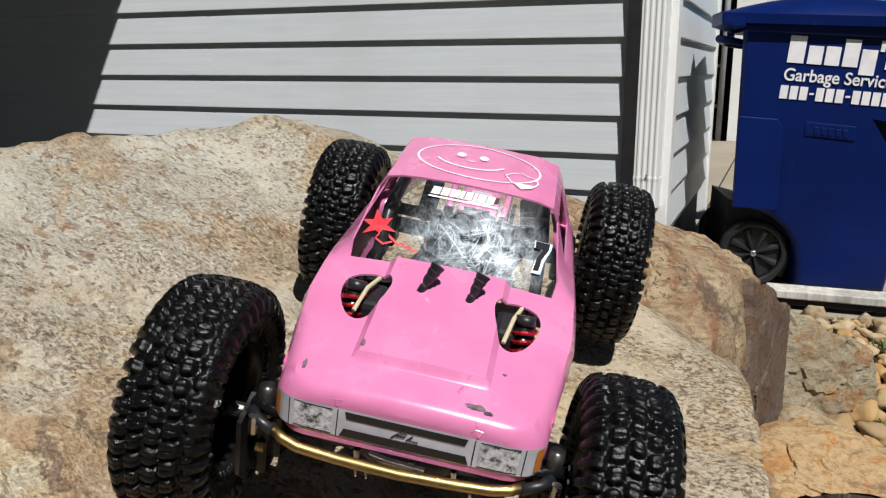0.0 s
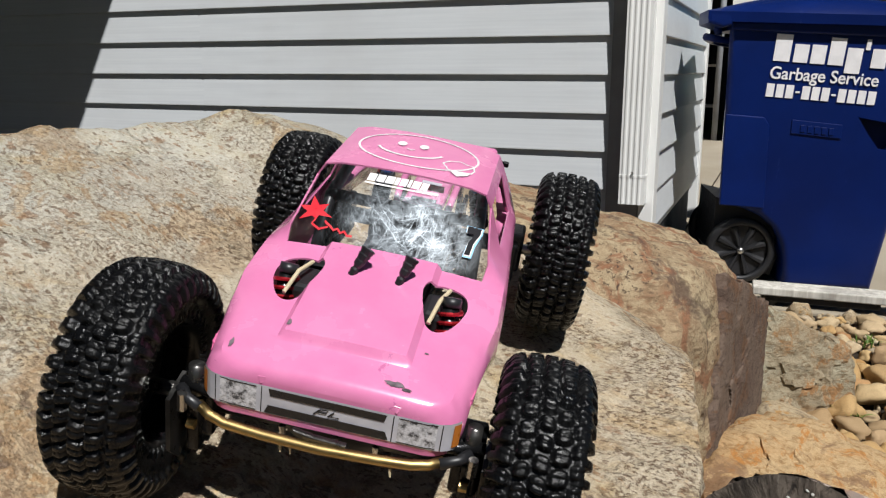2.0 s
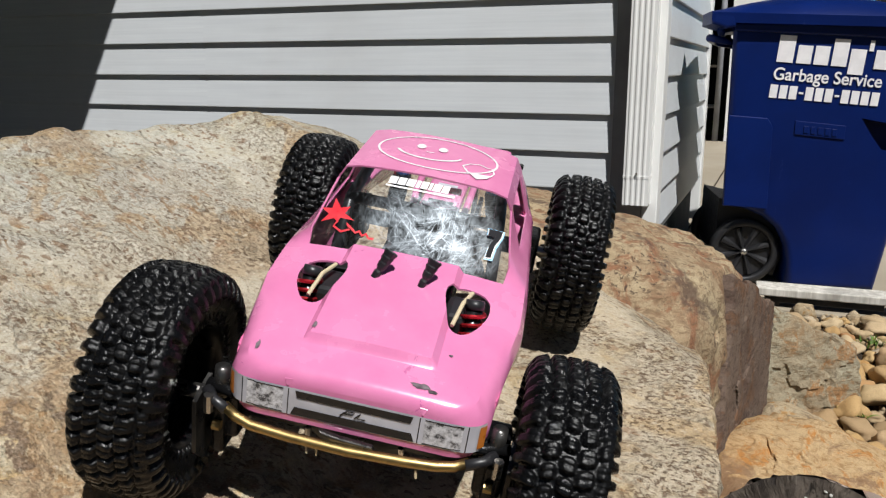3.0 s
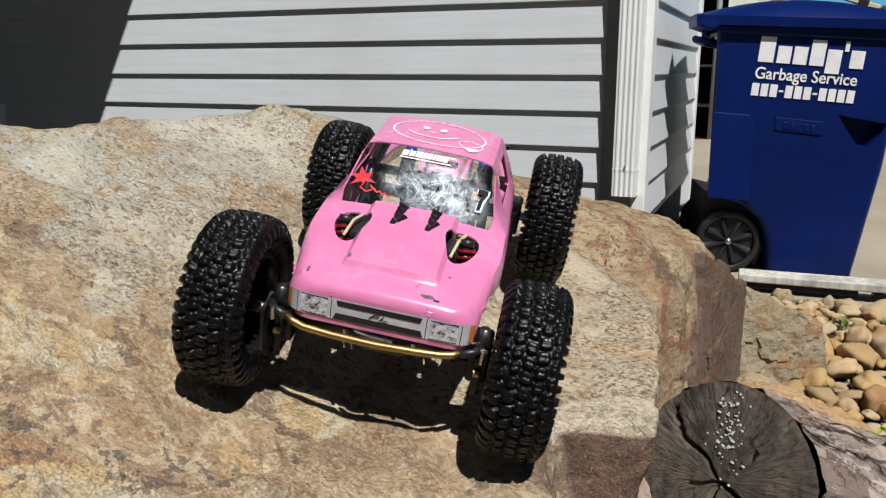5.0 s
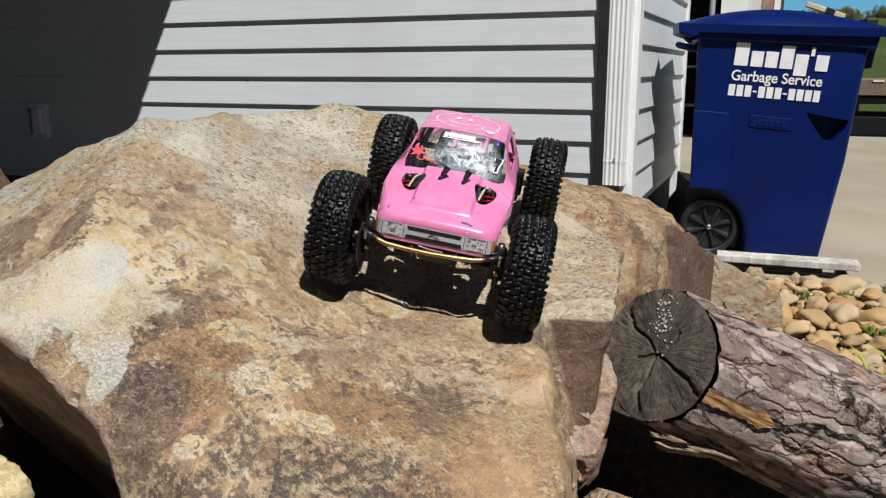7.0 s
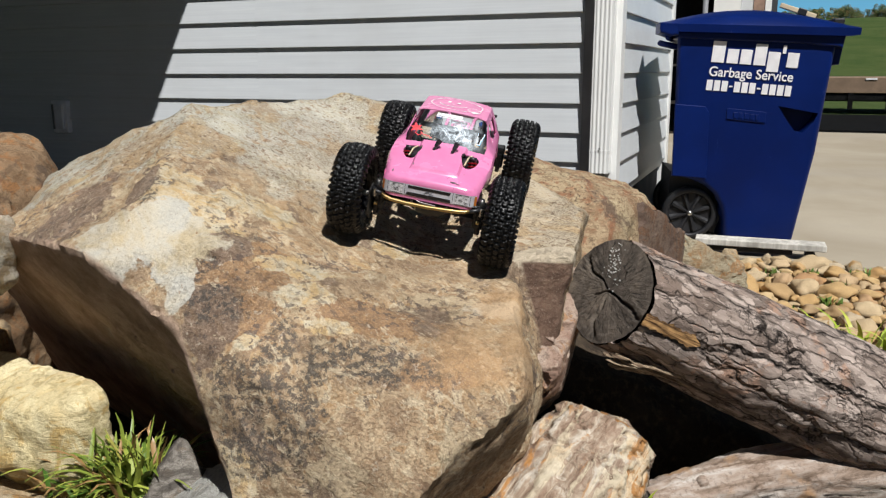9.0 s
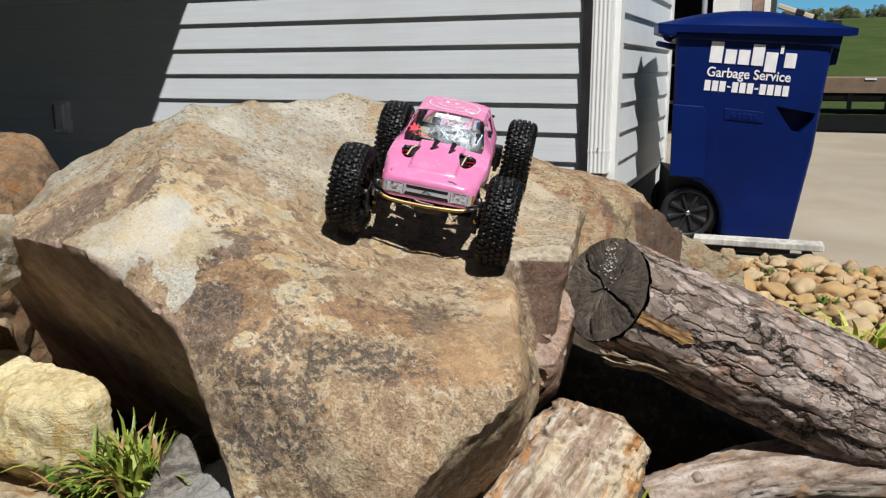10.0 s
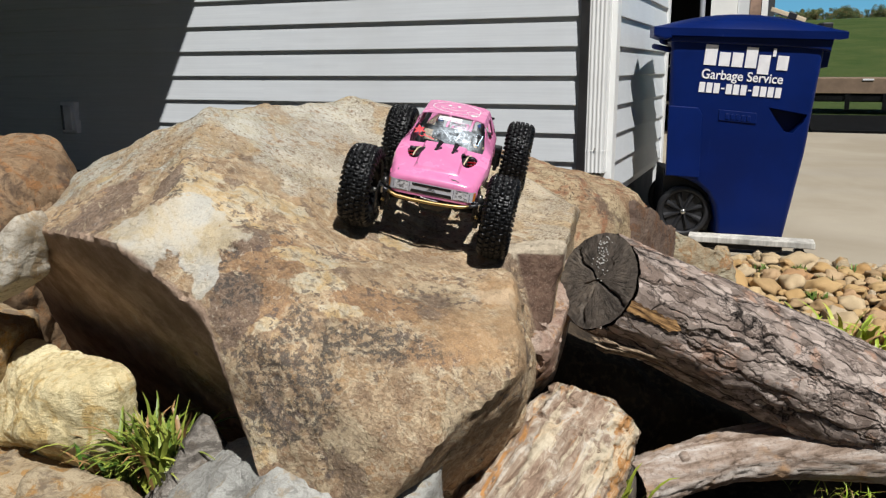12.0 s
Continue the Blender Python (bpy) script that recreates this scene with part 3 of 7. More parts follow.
BLACK_DECAL = plain("black_vinyl_decal", (0.012, 0.012, 0.014), 0.25, vary=0.2)
MATT_BLACK = plain("matt_black_decal", (0.02, 0.02, 0.023), 0.8, spec=0.15, vary=0.2)
BLUE_DECAL = plain("light_blue_decal", (0.10, 0.42, 0.72), 0.3, vary=0.06)
RED_DECAL = plain("red_vinyl_decal", (0.70, 0.015, 0.03), 0.3, vary=0.06)
GREY_DECAL = plain("silver_grey_decal", (0.56, 0.55, 0.60), 0.35, vary=0.15, grain=200)
AMBER = plain("amber_marker_decal", (0.62, 0.20, 0.03), 0.3, vary=0.1)
SMOKED = plain("smoked_brown_panel", (0.085, 0.035, 0.045), 0.2, vary=0.1)
CREAM_WEBBING = plain("cream_plastic_tie", (0.62, 0.52, 0.34), 0.5)


def lamp_decal_material():
    """A printed headlamp: mottled silver, as on a sticker."""
    k = Mat("printed_headlamp", 0.3, 0, 0.5)
    v = k.noise(230, 4, 0.7)
    c = k.ramp(v, (0.38, (0.05, 0.05, 0.055)), (0.47, (0.45, 0.44, 0.46)), (0.6, (0.74, 0.73, 0.76)))
    return k.finish(c, 0.3)


LAMP_PRINT = lamp_decal_material()


def windscreen_material():
    """Clear, thin polycarbonate, crossed by fine scratches, with a bluish sheen mixed in by a round mask; both are
    densest near its middle.
    """
    k = Mat("scratched_clear_polycarbonate")
    n, l = k.n, k.l
    n.remove(k.b)
    scratch = None
    for turn, along, across, wide in ((0.35, 14, 120, 0.016), (1.25, 12, 110, 0.014), (1.95, 15, 140, 0.016), (2.65, 10, 100, 0.012), (0.85, 30, 260, 0.028), (2.25, 34, 300, 0.028), (1.6, 40, 330, 0.028), (2.95, 28, 280, 0.028)):
        first = k.stretch((1, 1, 1), (0, 0, turn))
        squash = n.new("ShaderNodeMapping")
        squash.inputs["Scale"].default_value = (along, across, 20)
        l.new(first, squash.inputs[0])
        co = squash.outputs[0]
        line = k.math("ABSOLUTE", k.math("SUBTRACT", k.noise(1.0, 1, 0.4, co, 0.5), 0.5))
        line = k.ramp(line, (0.0, 1.0), (wide, 0.0))
        line = k.math("MULTIPLY", line, k.ramp(k.noise(45, 2, 0.5, k.stretch((1, 1, 1), (turn, 0, turn))), (0.46, 0.0), (0.58, 1.0)))
        scratch = line if scratch is None else k.math("MAXIMUM", scratch, line)
    # round mask that sets where the pale sheen and most scratches show
    spot = n.new("ShaderNodeTexGradient")
    spot.gradient_type = "SPHERICAL"
    place = n.new("ShaderNodeMapping")
    l.new(k.co, place.inputs[0])
    place.inputs["Location"].default_value = (-0.012 / 0.055, -0.147 / 0.030, -0.152 / 0.06)
    place.inputs["Scale"].default_value = (1 / 0.055, 1 / 0.030, 1 / 0.06)
    l.new(place.outputs[0], spot.inputs[0])
    worn = k.ramp(spot.outputs[0], (0.0, 0.0), (0.75, 1.0))
    haze = k.math("MULTIPLY", worn, k.ramp(k.noise(75, 5, 0.7, None, 1.0), (0.36, 0.0), (0.66, 0.30)))
    amount = k.math("ADD", haze, k.math("MULTIPLY", scratch, k.math("ADD", k.math("MULTIPLY", worn, 0.22), 0.02)))
    amount = k.math("MINIMUM", amount, 0.85)
    clear, shine, glow = n.new("ShaderNodeBsdfTransparent"), n.new("ShaderNodeBsdfGlossy"), n.new("ShaderNodeBsdfGlossy")
    clear.inputs[0].default_value = (0.80, 0.80, 0.82, 1)
    shine.inputs["Roughness"].default_value = 0.38
    glow.inputs["Roughness"].default_value = 0.55
    glow.inputs["Color"].default_value = (0.80, 0.88, 0.95, 1)
    bump = n.new("ShaderNodeBump")
    bump.inputs["Strength"].default_value, bump.inputs["Distance"].default_value = 0.6, 0.001
    l.new(k.noise(160, 4, 0.7), bump.inputs["Height"])
    l.new(bump.outputs[0], glow.inputs["Normal"])
    fres = n.new("ShaderNodeFresnel")
    fres.inputs[0].default_value = 1.14
    inner, outer = n.new("ShaderNodeMixShader"), n.new("ShaderNodeMixShader")
    l.new(fres.outputs[0], inner.inputs[0])
    l.new(clear.outputs[0], inner.inputs[1])
    l.new(shine.outputs[0], inner.inputs[2])
    l.new(amount, outer.inputs[0])
    l.new(inner.outputs[0], outer.inputs[1])
    l.new(glow.outputs[0], outer.inputs[2])
    l.new(outer.outputs[0], n["Material Output"].inputs[0])
    return k.m


WINDSCREEN = windscreen_material()


def bin_material():
    k = Mat("blue_moulded_plastic", 0.36, 0, 0.22)
    f = k.noise(220, 3, 0.6)
    c = k.mix(k.ramp(k.noise(3.5, 5, 0.6), (0.4, 0.0), (0.7, 1.0)), (0.0003, 0.009, 0.080), (0.0005, 0.012, 0.105))
    c = k.mix(k.ramp(k.noise(16, 6, 0.75, k.stretch((1, 1, 0.3)), 1.0), (0.66, 0.0), (0.72, 0.35)), c, (0.07, 0.10, 0.26))
    return k.finish(c, k.ramp(f, (0.3, 0.32), (0.7, 0.48)), f, 0.2, 0.0015)


BIN_BLUE = bin_material()
BIN_BLACK = plain("black_bin_plastic", (0.012, 0.012, 0.014), 0.5, vary=0.3)


# ---- builders ----
def part(name, bm, material, parent=None, label="", smooth=False):
    """Links a bmesh as one mesh object, under a thing or a part if one is given."""
    me = bpy.data.meshes.new(name)
    bm.normal_update()
    bm.to_mesh(me)
    bm.free()
    me.materials.append(material)
    if smooth:
        me.shade_smooth()
    ob = new(name, me)
    ob.parent = parent
    if label:
        ob["label"] = label
    return ob


def thing(name, m, label, category, group="", kind=""):
    ob = new(name)
    ob.matrix_world = m
    ob.empty_display_size = 0.05
    return tagged(ob, label, category, group, kind)


def solid(name, verts, faces, material, smooth=True):
    """A mesh object from computed vertices and faces."""
    me = bpy.data.meshes.new(name)
    me.from_pydata(verts, [], faces)
    me.materials.append(material)
    if smooth:
        me.shade_smooth()
    me.update()
    return new(name, me)


def box(lo, hi, bevel=0.0, segments=2, bm=None):
    bm = bm or bmesh.new()
    made = bmesh.ops.create_cube(bm, size=1.0)["verts"]
    size, mid = Vector(hi) - Vector(lo), (Vector(hi) + Vector(lo)) / 2
    for v in made:
        v.co = Vector((v.co.x * size.x, v.co.y * size.y, v.co.z * size.z)) + mid
    if bevel:
        edges = list({e for v in made for e in v.link_edges})
        bmesh.ops.bevel(bm, geom=edges, offset=bevel, segments=segments, profile=0.5, affect="EDGES")
    return bm


def loft(rings, closed=True, caps=True, bm=None):
    """A skin over rings of equally many points."""
    bm = bm or bmesh.new()
    rows = [[bm.verts.new(p) for p in ring] for ring in rings]
    n = len(rows[0])
    for a, b in zip(rows, rows[1:]):
        for i in range(n if closed else n - 1):
            j = (i + 1) % n
            bm.faces.new((a[i], a[j], b[j], b[i]))
    if caps and closed:
        bm.faces.new(rows[0][::-1])
        bm.faces.new(rows[-1])
    bmesh.ops.recalc_face_normals(bm, faces=bm.faces)
    return bm


def tube(points, radii, sides=12, bm=None, caps=True):
    """A round bar along points, with a radius each."""
    points = [Vector(p) for p in points]
    radii = [radii] * len(points) if isinstance(radii, (int, float)) else radii
    side = None
    rings = []
    for i, p in enumerate(points):
        way = (points[min(i + 1, len(points) - 1)] - points[max(i - 1, 0)]).normalized()
        if side is None:
            side = way.orthogonal().normalized()
        side = (side - way * side.dot(way)).normalized()
        up = way.cross(side)
        rings.append([p + radii[i] * (math.cos(a) * side + math.sin(a) * up) for a in (2 * math.pi * k / sides for k in range(sides))])
    return loft(rings, True, caps, bm)


def coil(a, b, radius, wire, turns, sides=6, bm=None):
    """A spring from a to b."""
    a, b = Vector(a), Vector(b)
    way = (b - a).normalized()
    u = way.orthogonal().normalized()
    v = way.cross(u)
    n = int(turns * 12)
    pts = [a.lerp(b, i / n) + radius * (math.cos(2 * math.pi * turns * i / n) * u + math.sin(2 * math.pi * turns * i / n) * v) for i in range(n + 1)]
    return tube(pts, wire, sides, bm)


def prism(outline, lo, hi, axis="y", bevel=0.0, bm=None):
    """A flat outline, given as pairs, drawn out between lo and hi along an axis."""
    place = {"y": lambda a, b, c: (a, c, b), "x": lambda a, b, c: (c, a, b), "z": lambda a, b, c: (a, b, c)}[axis]
    bm = bm or bmesh.new()
    f, g = [bm.verts.new(place(a, b, lo)) for a, b in outline], [bm.verts.new(place(a, b, hi)) for a, b in outline]
    ends = [bm.faces.new(f), bm.faces.new(g[::-1])]
    n = len(outline)
    for i in range(n):
        bm.faces.new((f[i], g[i], g[(i + 1) % n], f[(i + 1) % n]))
    bmesh.ops.recalc_face_normals(bm, faces=bm.faces)
    if bevel:
        edges = list({e for face in ends for e in face.edges})
        bmesh.ops.bevel(bm, geom=edges, offset=bevel, segments=3, profile=0.5, affect="EDGES")
    return bm


def soft_max(values, k):
    top = np.max(values, axis=0)
    return top + np.log(np.sum(np.exp(k * (np.array(values) - top)), axis=0)) / k


SPHERES = {}


def ball(level):
    """Directions and faces of an icosphere."""
    if level not in SPHERES:
        bm = bmesh.new()
        bmesh.ops.create_icosphere(bm, subdivisions=level, radius=1.0)
        SPHERES[level] = (np.array([v.co[:] for v in bm.verts]), [tuple(v.index for v in f.verts) for f in bm.faces])
        bm.free()
    return SPHERES[level]


def rough(points, amounts, seed=0.0):
    """Rough relief at the given points: pairs of (waves per metre, height)."""
    out = np.zeros(len(points))
    for scale, height in amounts:
        out += [height * noise.fractal(Vector(p) * scale + Vector((seed, -seed, 2 * seed)), 0.9, 2.1, 4) for p in points]
    return out


def chipped(points, scale, depth, seed=0.0):
    """Flat broken facets: each cell of the stone stands a little higher or lower."""
    out = np.zeros(len(points))
    for i, p in enumerate(points):
        q = Vector(p) * scale + 0.35 * noise.noise_vector(Vector(p) * scale * 1.7) + Vector((seed, seed, seed))
        out[i] = depth * noise.cell(noise.voronoi(q)[1][0] * 3.7)
    return out


def boulder(name, middle, inside, material, label, category="rock", level=6, relief=((5, 0.02), (18, 0.008), (60, 0.002)), chips=(9, 0.006), group="", reach=1.6, seed=0.0):
    """A boulder whose skin lies where inside(p) crosses zero, seen from its middle, with broken relief."""
    ways, faces = ball(level)
    mid = np.array(middle)
    lo, hi = np.zeros(len(ways)), np.full(len(ways), reach)
    for _ in range(22):
        r = (lo + hi) / 2
        out = inside(mid + ways * r[:, None]) > 0
        hi, lo = np.where(out, r, hi), np.where(out, lo, r)
    r = (lo + hi) / 2
    skin = mid + ways * r[:, None]
    r = r + rough(skin, relief, seed)
    if chips:
        r = r + chipped(skin, chips[0], chips[1], seed)
    ob = solid(name, (ways * r[:, None]).tolist(), faces, material)
    if level > 5:
        ob.data.set_sharp_from_angle(angle=radians(34))
    ob.location = middle
    return tagged(ob, label, category, group)


def cut_stone(planes, k):
    """An inside function from planes (normal, offset) with edges rounded by 1/k."""
    ns = [np.array(n) / np.linalg.norm(n) for n, d in planes]
    ds = [d / np.linalg.norm(n) for n, d in planes]
    return lambda p: soft_max([p @ n - d for n, d in zip(ns, ds)], k)


def wedge(middle, size, k=30.0, seed=1, turn=0.0, tilt=(0, 0), extra=7):
    """Planes of a rough block of that size round its middle."""
    rnd = random.Random(seed)
    rot = Euler((radians(tilt[0]), radians(tilt[1]), radians(turn))).to_matrix()
    planes = []
    for axis in range(3):
        for sign in (-1, 1):
            n = Vector((rnd.uniform(-0.22, 0.22), rnd.uniform(-0.22, 0.22), rnd.uniform(-0.22, 0.22)))
            n[axis] = sign
            planes.append((n.normalized(), size[axis] / 2))
    for _ in range(extra):
        n = Vector((rnd.uniform(-1, 1), rnd.uniform(-1, 1), rnd.uniform(-0.6, 1))).normalized()
        reach = sum(abs(n[a]) * size[a] / 2 for a in range(3))
        planes.append((n, reach * rnd.uniform(0.72, 0.85)))
    out = []
    for n, d in planes:
        n = rot @ n
        out.append((tuple(n), d + n.dot(Vector(middle))))
    return cut_stone(out, k)


GROUND = 0.215

# ---- the ground ----
def ground_height(x, y):
    """Level garden and drive; a meadow hill rises far behind."""
    far = max(0.0, y - 22.0)
    hill = 5.2 * (1 - math.exp(-(far / 42.0) ** 1.6)) + 0.9 * math.sin(x * 0.045 + 1.0) * min(1.0, far / 50.0)
    bed = -0.10 * math.exp(-((x - 0.35) ** 2 + (y + 0.05) ** 2) / 0.30)
    return GROUND - 0.008 + hill + bed


gx = np.concatenate([np.linspace(-900, -12, 26), np.linspace(-8, -2.2, 14), np.linspace(-2, 3, 70), np.linspace(3.5, 12, 16), np.linspace(16, 900, 34)])
gy = np.concatenate([np.linspace(-300, -6, 10), np.linspace(-4, -1.4, 8), np.linspace(-1.2, 2.6, 64), np.linspace(3, 21, 20), np.linspace(23, 120, 44), np.linspace(140, 1500, 18)])
verts = []
for y in gy:
    for x in gx:
        near = 1.0 if (-2 <= x <= 3 and -1.2 <= y <= 2.6) else 0.0
        verts.append((x, y, ground_height(x, y) + near * 0.012 * noise.fractal(Vector((x * 7, y * 7, 0)), 0.8, 2.1, 4)))
w = len(gx)
faces = [(j * w + i, j * w + i + 1, (j + 1) * w + i + 1, (j + 1) * w + i) for j in range(len(gy) - 1) for i in range(w - 1)]
ground = solid("ground", verts, faces, SOIL)
ground.data.materials.append(GRASS)
for poly in ground.data.polygons:
    cx, cy, _ = poly.center
    poly.material_index = 1 if cy > 11.0 or cx > 14 or cx < -9 or cy < -5 else 0
tagged(ground, "dark garden soil running out into a green meadow hill", "ground", kind="structure")

drive = part("pavement", box((0.132, 2.66, GROUND - 0.12), (9.0, 10.4, GROUND + 0.004), 0.006), CONCRETE)
apron = part("pavement", box((-6.2, 4.14, GROUND - 0.12), (0.120, 9.50, GROUND + 0.003), 0.006), CONCRETE)
tagged(apron, "pale concrete apron before the outbuilding", "driveway", kind="structure")
tagged(drive, "sunlit pale concrete driveway slab", "driveway", kind="structure")
# near-black strip: the shade under the trailer, put into its colour
trailer_shade = part("pavement", box((1.2, 10.45, GROUND - 0.1), (30.0, 14.4, GROUND + 0.03)), plain("trailer_shade_black", (0.007, 0.007, 0.007), 0.95, spec=0.05, vary=0.3))
tagged(trailer_shade, "black strip beyond the driveway standing for the trailer's shade", "asphalt", kind="structure")

# ---- the house ----
L0, COURSE = 1.0, 0.127
WALL_Y, WALL_X, WALL_END = 2.5, 0.158, 4.05
WALL_LOW, WALL_TOP = L0 - 4.35 * COURSE, 3.3

house_front = part("wall_front", box((-6.0, WALL_Y + 0.012, WALL_LOW), (WALL_X - 0.012, WALL_Y + 0.16, WALL_TOP)), SIDING)
tagged(house_front, "grey vinyl clapboard wall, half in sun", "wall", kind="structure")
house_side = part("wall_side", box((WALL_X - 0.16, WALL_Y + 0.16, WALL_LOW), (WALL_X - 0.012, WALL_END, WALL_TOP)), SIDING)
tagged(house_side, "grey vinyl clapboard end wall beside the drive", "wall", kind="structure")
base = part("foundation", box((-6.0, WALL_Y + 0.03, GROUND - 0.2), (WALL_X - 0.03, WALL_END - 0.02, WALL_LOW - 0.004)), FOUNDATION)
tagged(base, "dark foundation band under the siding", "foundation", kind="structure")

tagged(part("trim", box((WALL_X - 0.10, WALL_END, GROUND + 0.05), (WALL_X + 0.012, WALL_END + 0.085, WALL_TOP), 0.004), WHITE_TRIM),
       "white corner trim at the end of the side wall", "trim", kind="structure")
tagged(part("wall_back", box((-6.0, WALL_END - 0.16, GROUND), (WALL_X - 0.16, WALL_END - 0.005, WALL_TOP)), SIDING), "grey clapboard back wall of the house", "wall", kind="structure")
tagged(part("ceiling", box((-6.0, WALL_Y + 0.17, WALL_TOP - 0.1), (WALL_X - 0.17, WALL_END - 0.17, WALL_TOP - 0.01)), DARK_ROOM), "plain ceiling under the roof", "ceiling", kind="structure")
SHINGLE = plain("asphalt_shingle", (0.06, 0.055, 0.05), 0.9)
roof = part("roof", prism(((-6.4, 3.31), (0.55, 3.31), (0.55, 3.42), (-2.9, 5.0), (-6.4, 3.42)), 2.2, 4.5, "y"), SHINGLE)
tagged(roof, "dark shingled roof with eaves over the wall", "roof", kind="structure")

# the outbuilding across the drive, its open doorway kept dark by near-black inner walls
FAR_Y = 9.55
for lo, hi, name, mat, label in (
        ((-0.07, FAR_Y, GROUND), (0.235, FAR_Y + 0.16, 2.9), "wall_white", WHITE_TRIM, "white door trim of the outbuilding"),
        ((0.238, FAR_Y + 0.02, GROUND), (0.375, FAR_Y + 0.16, 2.9), "wall_far", SIDING, "grey siding of the outbuilding"),
        ((0.378, FAR_Y + 0.01, GROUND), (0.505, FAR_Y + 0.16, 2.9), "wall_brick", BRICK, "brown brick edge of the outbuilding"),
        ((0.508, FAR_Y, GROUND), (0.575, FAR_Y + 0.16, 2.9), "wall_edge", WHITE_TRIM, "white corner board of the outbuilding"),
        ((-3.4, FAR_Y, 2.45), (-0.073, FAR_Y + 0.16, 2.9), "wall_lintel", SIDING, "siding above the open doorway"),
        ((-6.2, FAR_Y, GROUND), (-3.403, FAR_Y + 0.16, 2.9), "wall_rest", SIDING, "grey siding beside the open doorway"),
        ((-6.2, FAR_Y + 4.0, GROUND), (0.575, FAR_Y + 4.16, 2.9), "wall_inner_back", DARK_ROOM, "back wall inside the outbuilding, near-black for indoor shade"),
        ((0.42, FAR_Y + 0.163, GROUND), (0.575, FAR_Y + 3.997, 2.9), "wall_inner_side", DARK_ROOM, "inner side wall of the outbuilding, near-black for indoor shade"),
        ((-6.2, FAR_Y + 0.163, GROUND), (-6.05, FAR_Y + 3.997, 2.9), "wall_inner_end", DARK_ROOM, "inner end wall of the outbuilding, near-black for indoor shade")):
    tagged(part(name, box(lo, hi), mat), label, "wall", kind="structure")
tagged(part("roof", prism(((-6.6, 2.91), (0.75, 2.91), (0.75, 3.02), (-2.9, 4.3), (-6.6, 3.02)), FAR_Y - 0.25, FAR_Y + 4.4, "y"), SHINGLE), "dark shingled outbuilding roof", "roof", kind="structure")
tagged(part("trim", tube(((-0.165, FAR_Y - 0.03, GROUND), (-0.165, FAR_Y - 0.03, 2.6)), 0.032, 16), plain("grey_steel_pipe", (0.22, 0.23, 0.25), 0.45), smooth=True), "grey steel guide pipe at the doorway", "pipe", kind="structure")
for z in (0.55, 1.05, 1.6):
    tagged(part("shelf_board", box((-2.6, FAR_Y + 0.9, z), (-0.25, FAR_Y + 1.3, z + 0.03)), GREY_BOARD), "dim shelf board inside the doorway", "shelf", kind="structure")

# unseen slab, post and side wall, added to shade the far half of the wall
SHADE_WOOD = raw_wood_material("dark_shade_slab_timber", (0.045, 0.032, 0.024), (0.09, 0.064, 0.046), 14)
tagged(part("wall_wing", box((-6.2, -4.2, GROUND - 0.1), (-6.02, WALL_Y + 0.01, 2.548)), SIDING), "unseen grey wall added to darken the shaded siding", "wall", kind="structure")
edge_low = Vector((-2.19, WALL_Y, 1.125))
edge = edge_low + SUN_TO * ((2.55 - edge_low.z) / SUN_TO.z)
deck = part("deck_overhang", box((-7.5, -4.2, 2.55), (edge.x, WALL_Y - 0.02, 2.75)), SHADE_WOOD)
tagged(deck, "unseen wooden slab overhead, added to shade the wall", "deck", kind="structure")
tagged(part("deck_post", box((-4.9, -4.1, 0.2), (-4.78, -3.98, 2.55), 0.006), SHADE_WOOD), "unseen square wooden post added under the shading slab", "post", kind="structure")

# corner post and downspout
corner = part("corner_post", box((0.118, WALL_Y - 0.02, WALL_LOW - 0.02), (WALL_X + 0.010, WALL_Y + 0.065, WALL_TOP), 0.004), WHITE_TRIM)
tagged(corner, "white vinyl corner post of the house", "corner post", kind="structure")
jtrim = part("trim", box((0.008, WALL_Y - 0.016, WALL_LOW - 0.02), (0.116, WALL_Y + 0.03, WALL_TOP), 0.002), plain("grey_channel", (0.30, 0.30, 0.31), 0.5))
tagged(jtrim, "grey channel strip behind the downspout", "trim", kind="structure")


def downspout():
    pipe = thing("downspout", pose(0.104, WALL_Y - 0.050, 0.585), "white ribbed metal downspout at the house corner", "downspout")
    ribs = 4
    half, deep = 0.041, 0.030
    outline = [(-half, deep), (-half, -deep)]
    for i in range(ribs * 4 + 1):
        x = -half + 0.006 + (2 * half - 0.012) * i / (ribs * 4)
        outline.append((x, -deep - (0.0028 if i % 4 in (1, 2) else 0.0)))
    outline += [(half, -deep), (half, deep)]
    bm = loft([[Vector((x, y, z)) for x, y in outline] for z in (0.0, 0.094, 0.0945, 2.6)])
    part("pipe", bm, WHITE_TRIM, pipe)
    low = [[Vector((x * s, y * s, z)) for x, y in outline] for z, s in ((0.088, 1.03), (0.097, 1.035), (0.0975, 1.0))]
    part("joint", loft(low), WHITE_TRIM, pipe, "crimped joint seam")
    part("screw", tube(((0.002, -deep - 0.004, 0.105), (0.002, -deep - 0.009, 0.105)), 0.0035, 8), STEEL, pipe, "small steel screw")
    part("strap", box((-half - 0.004, -deep - 0.008, 1.6), (half + 0.004, deep + 0.02, 1.625), 0.001), WHITE_TRIM, pipe)
    return pipe


downspout()


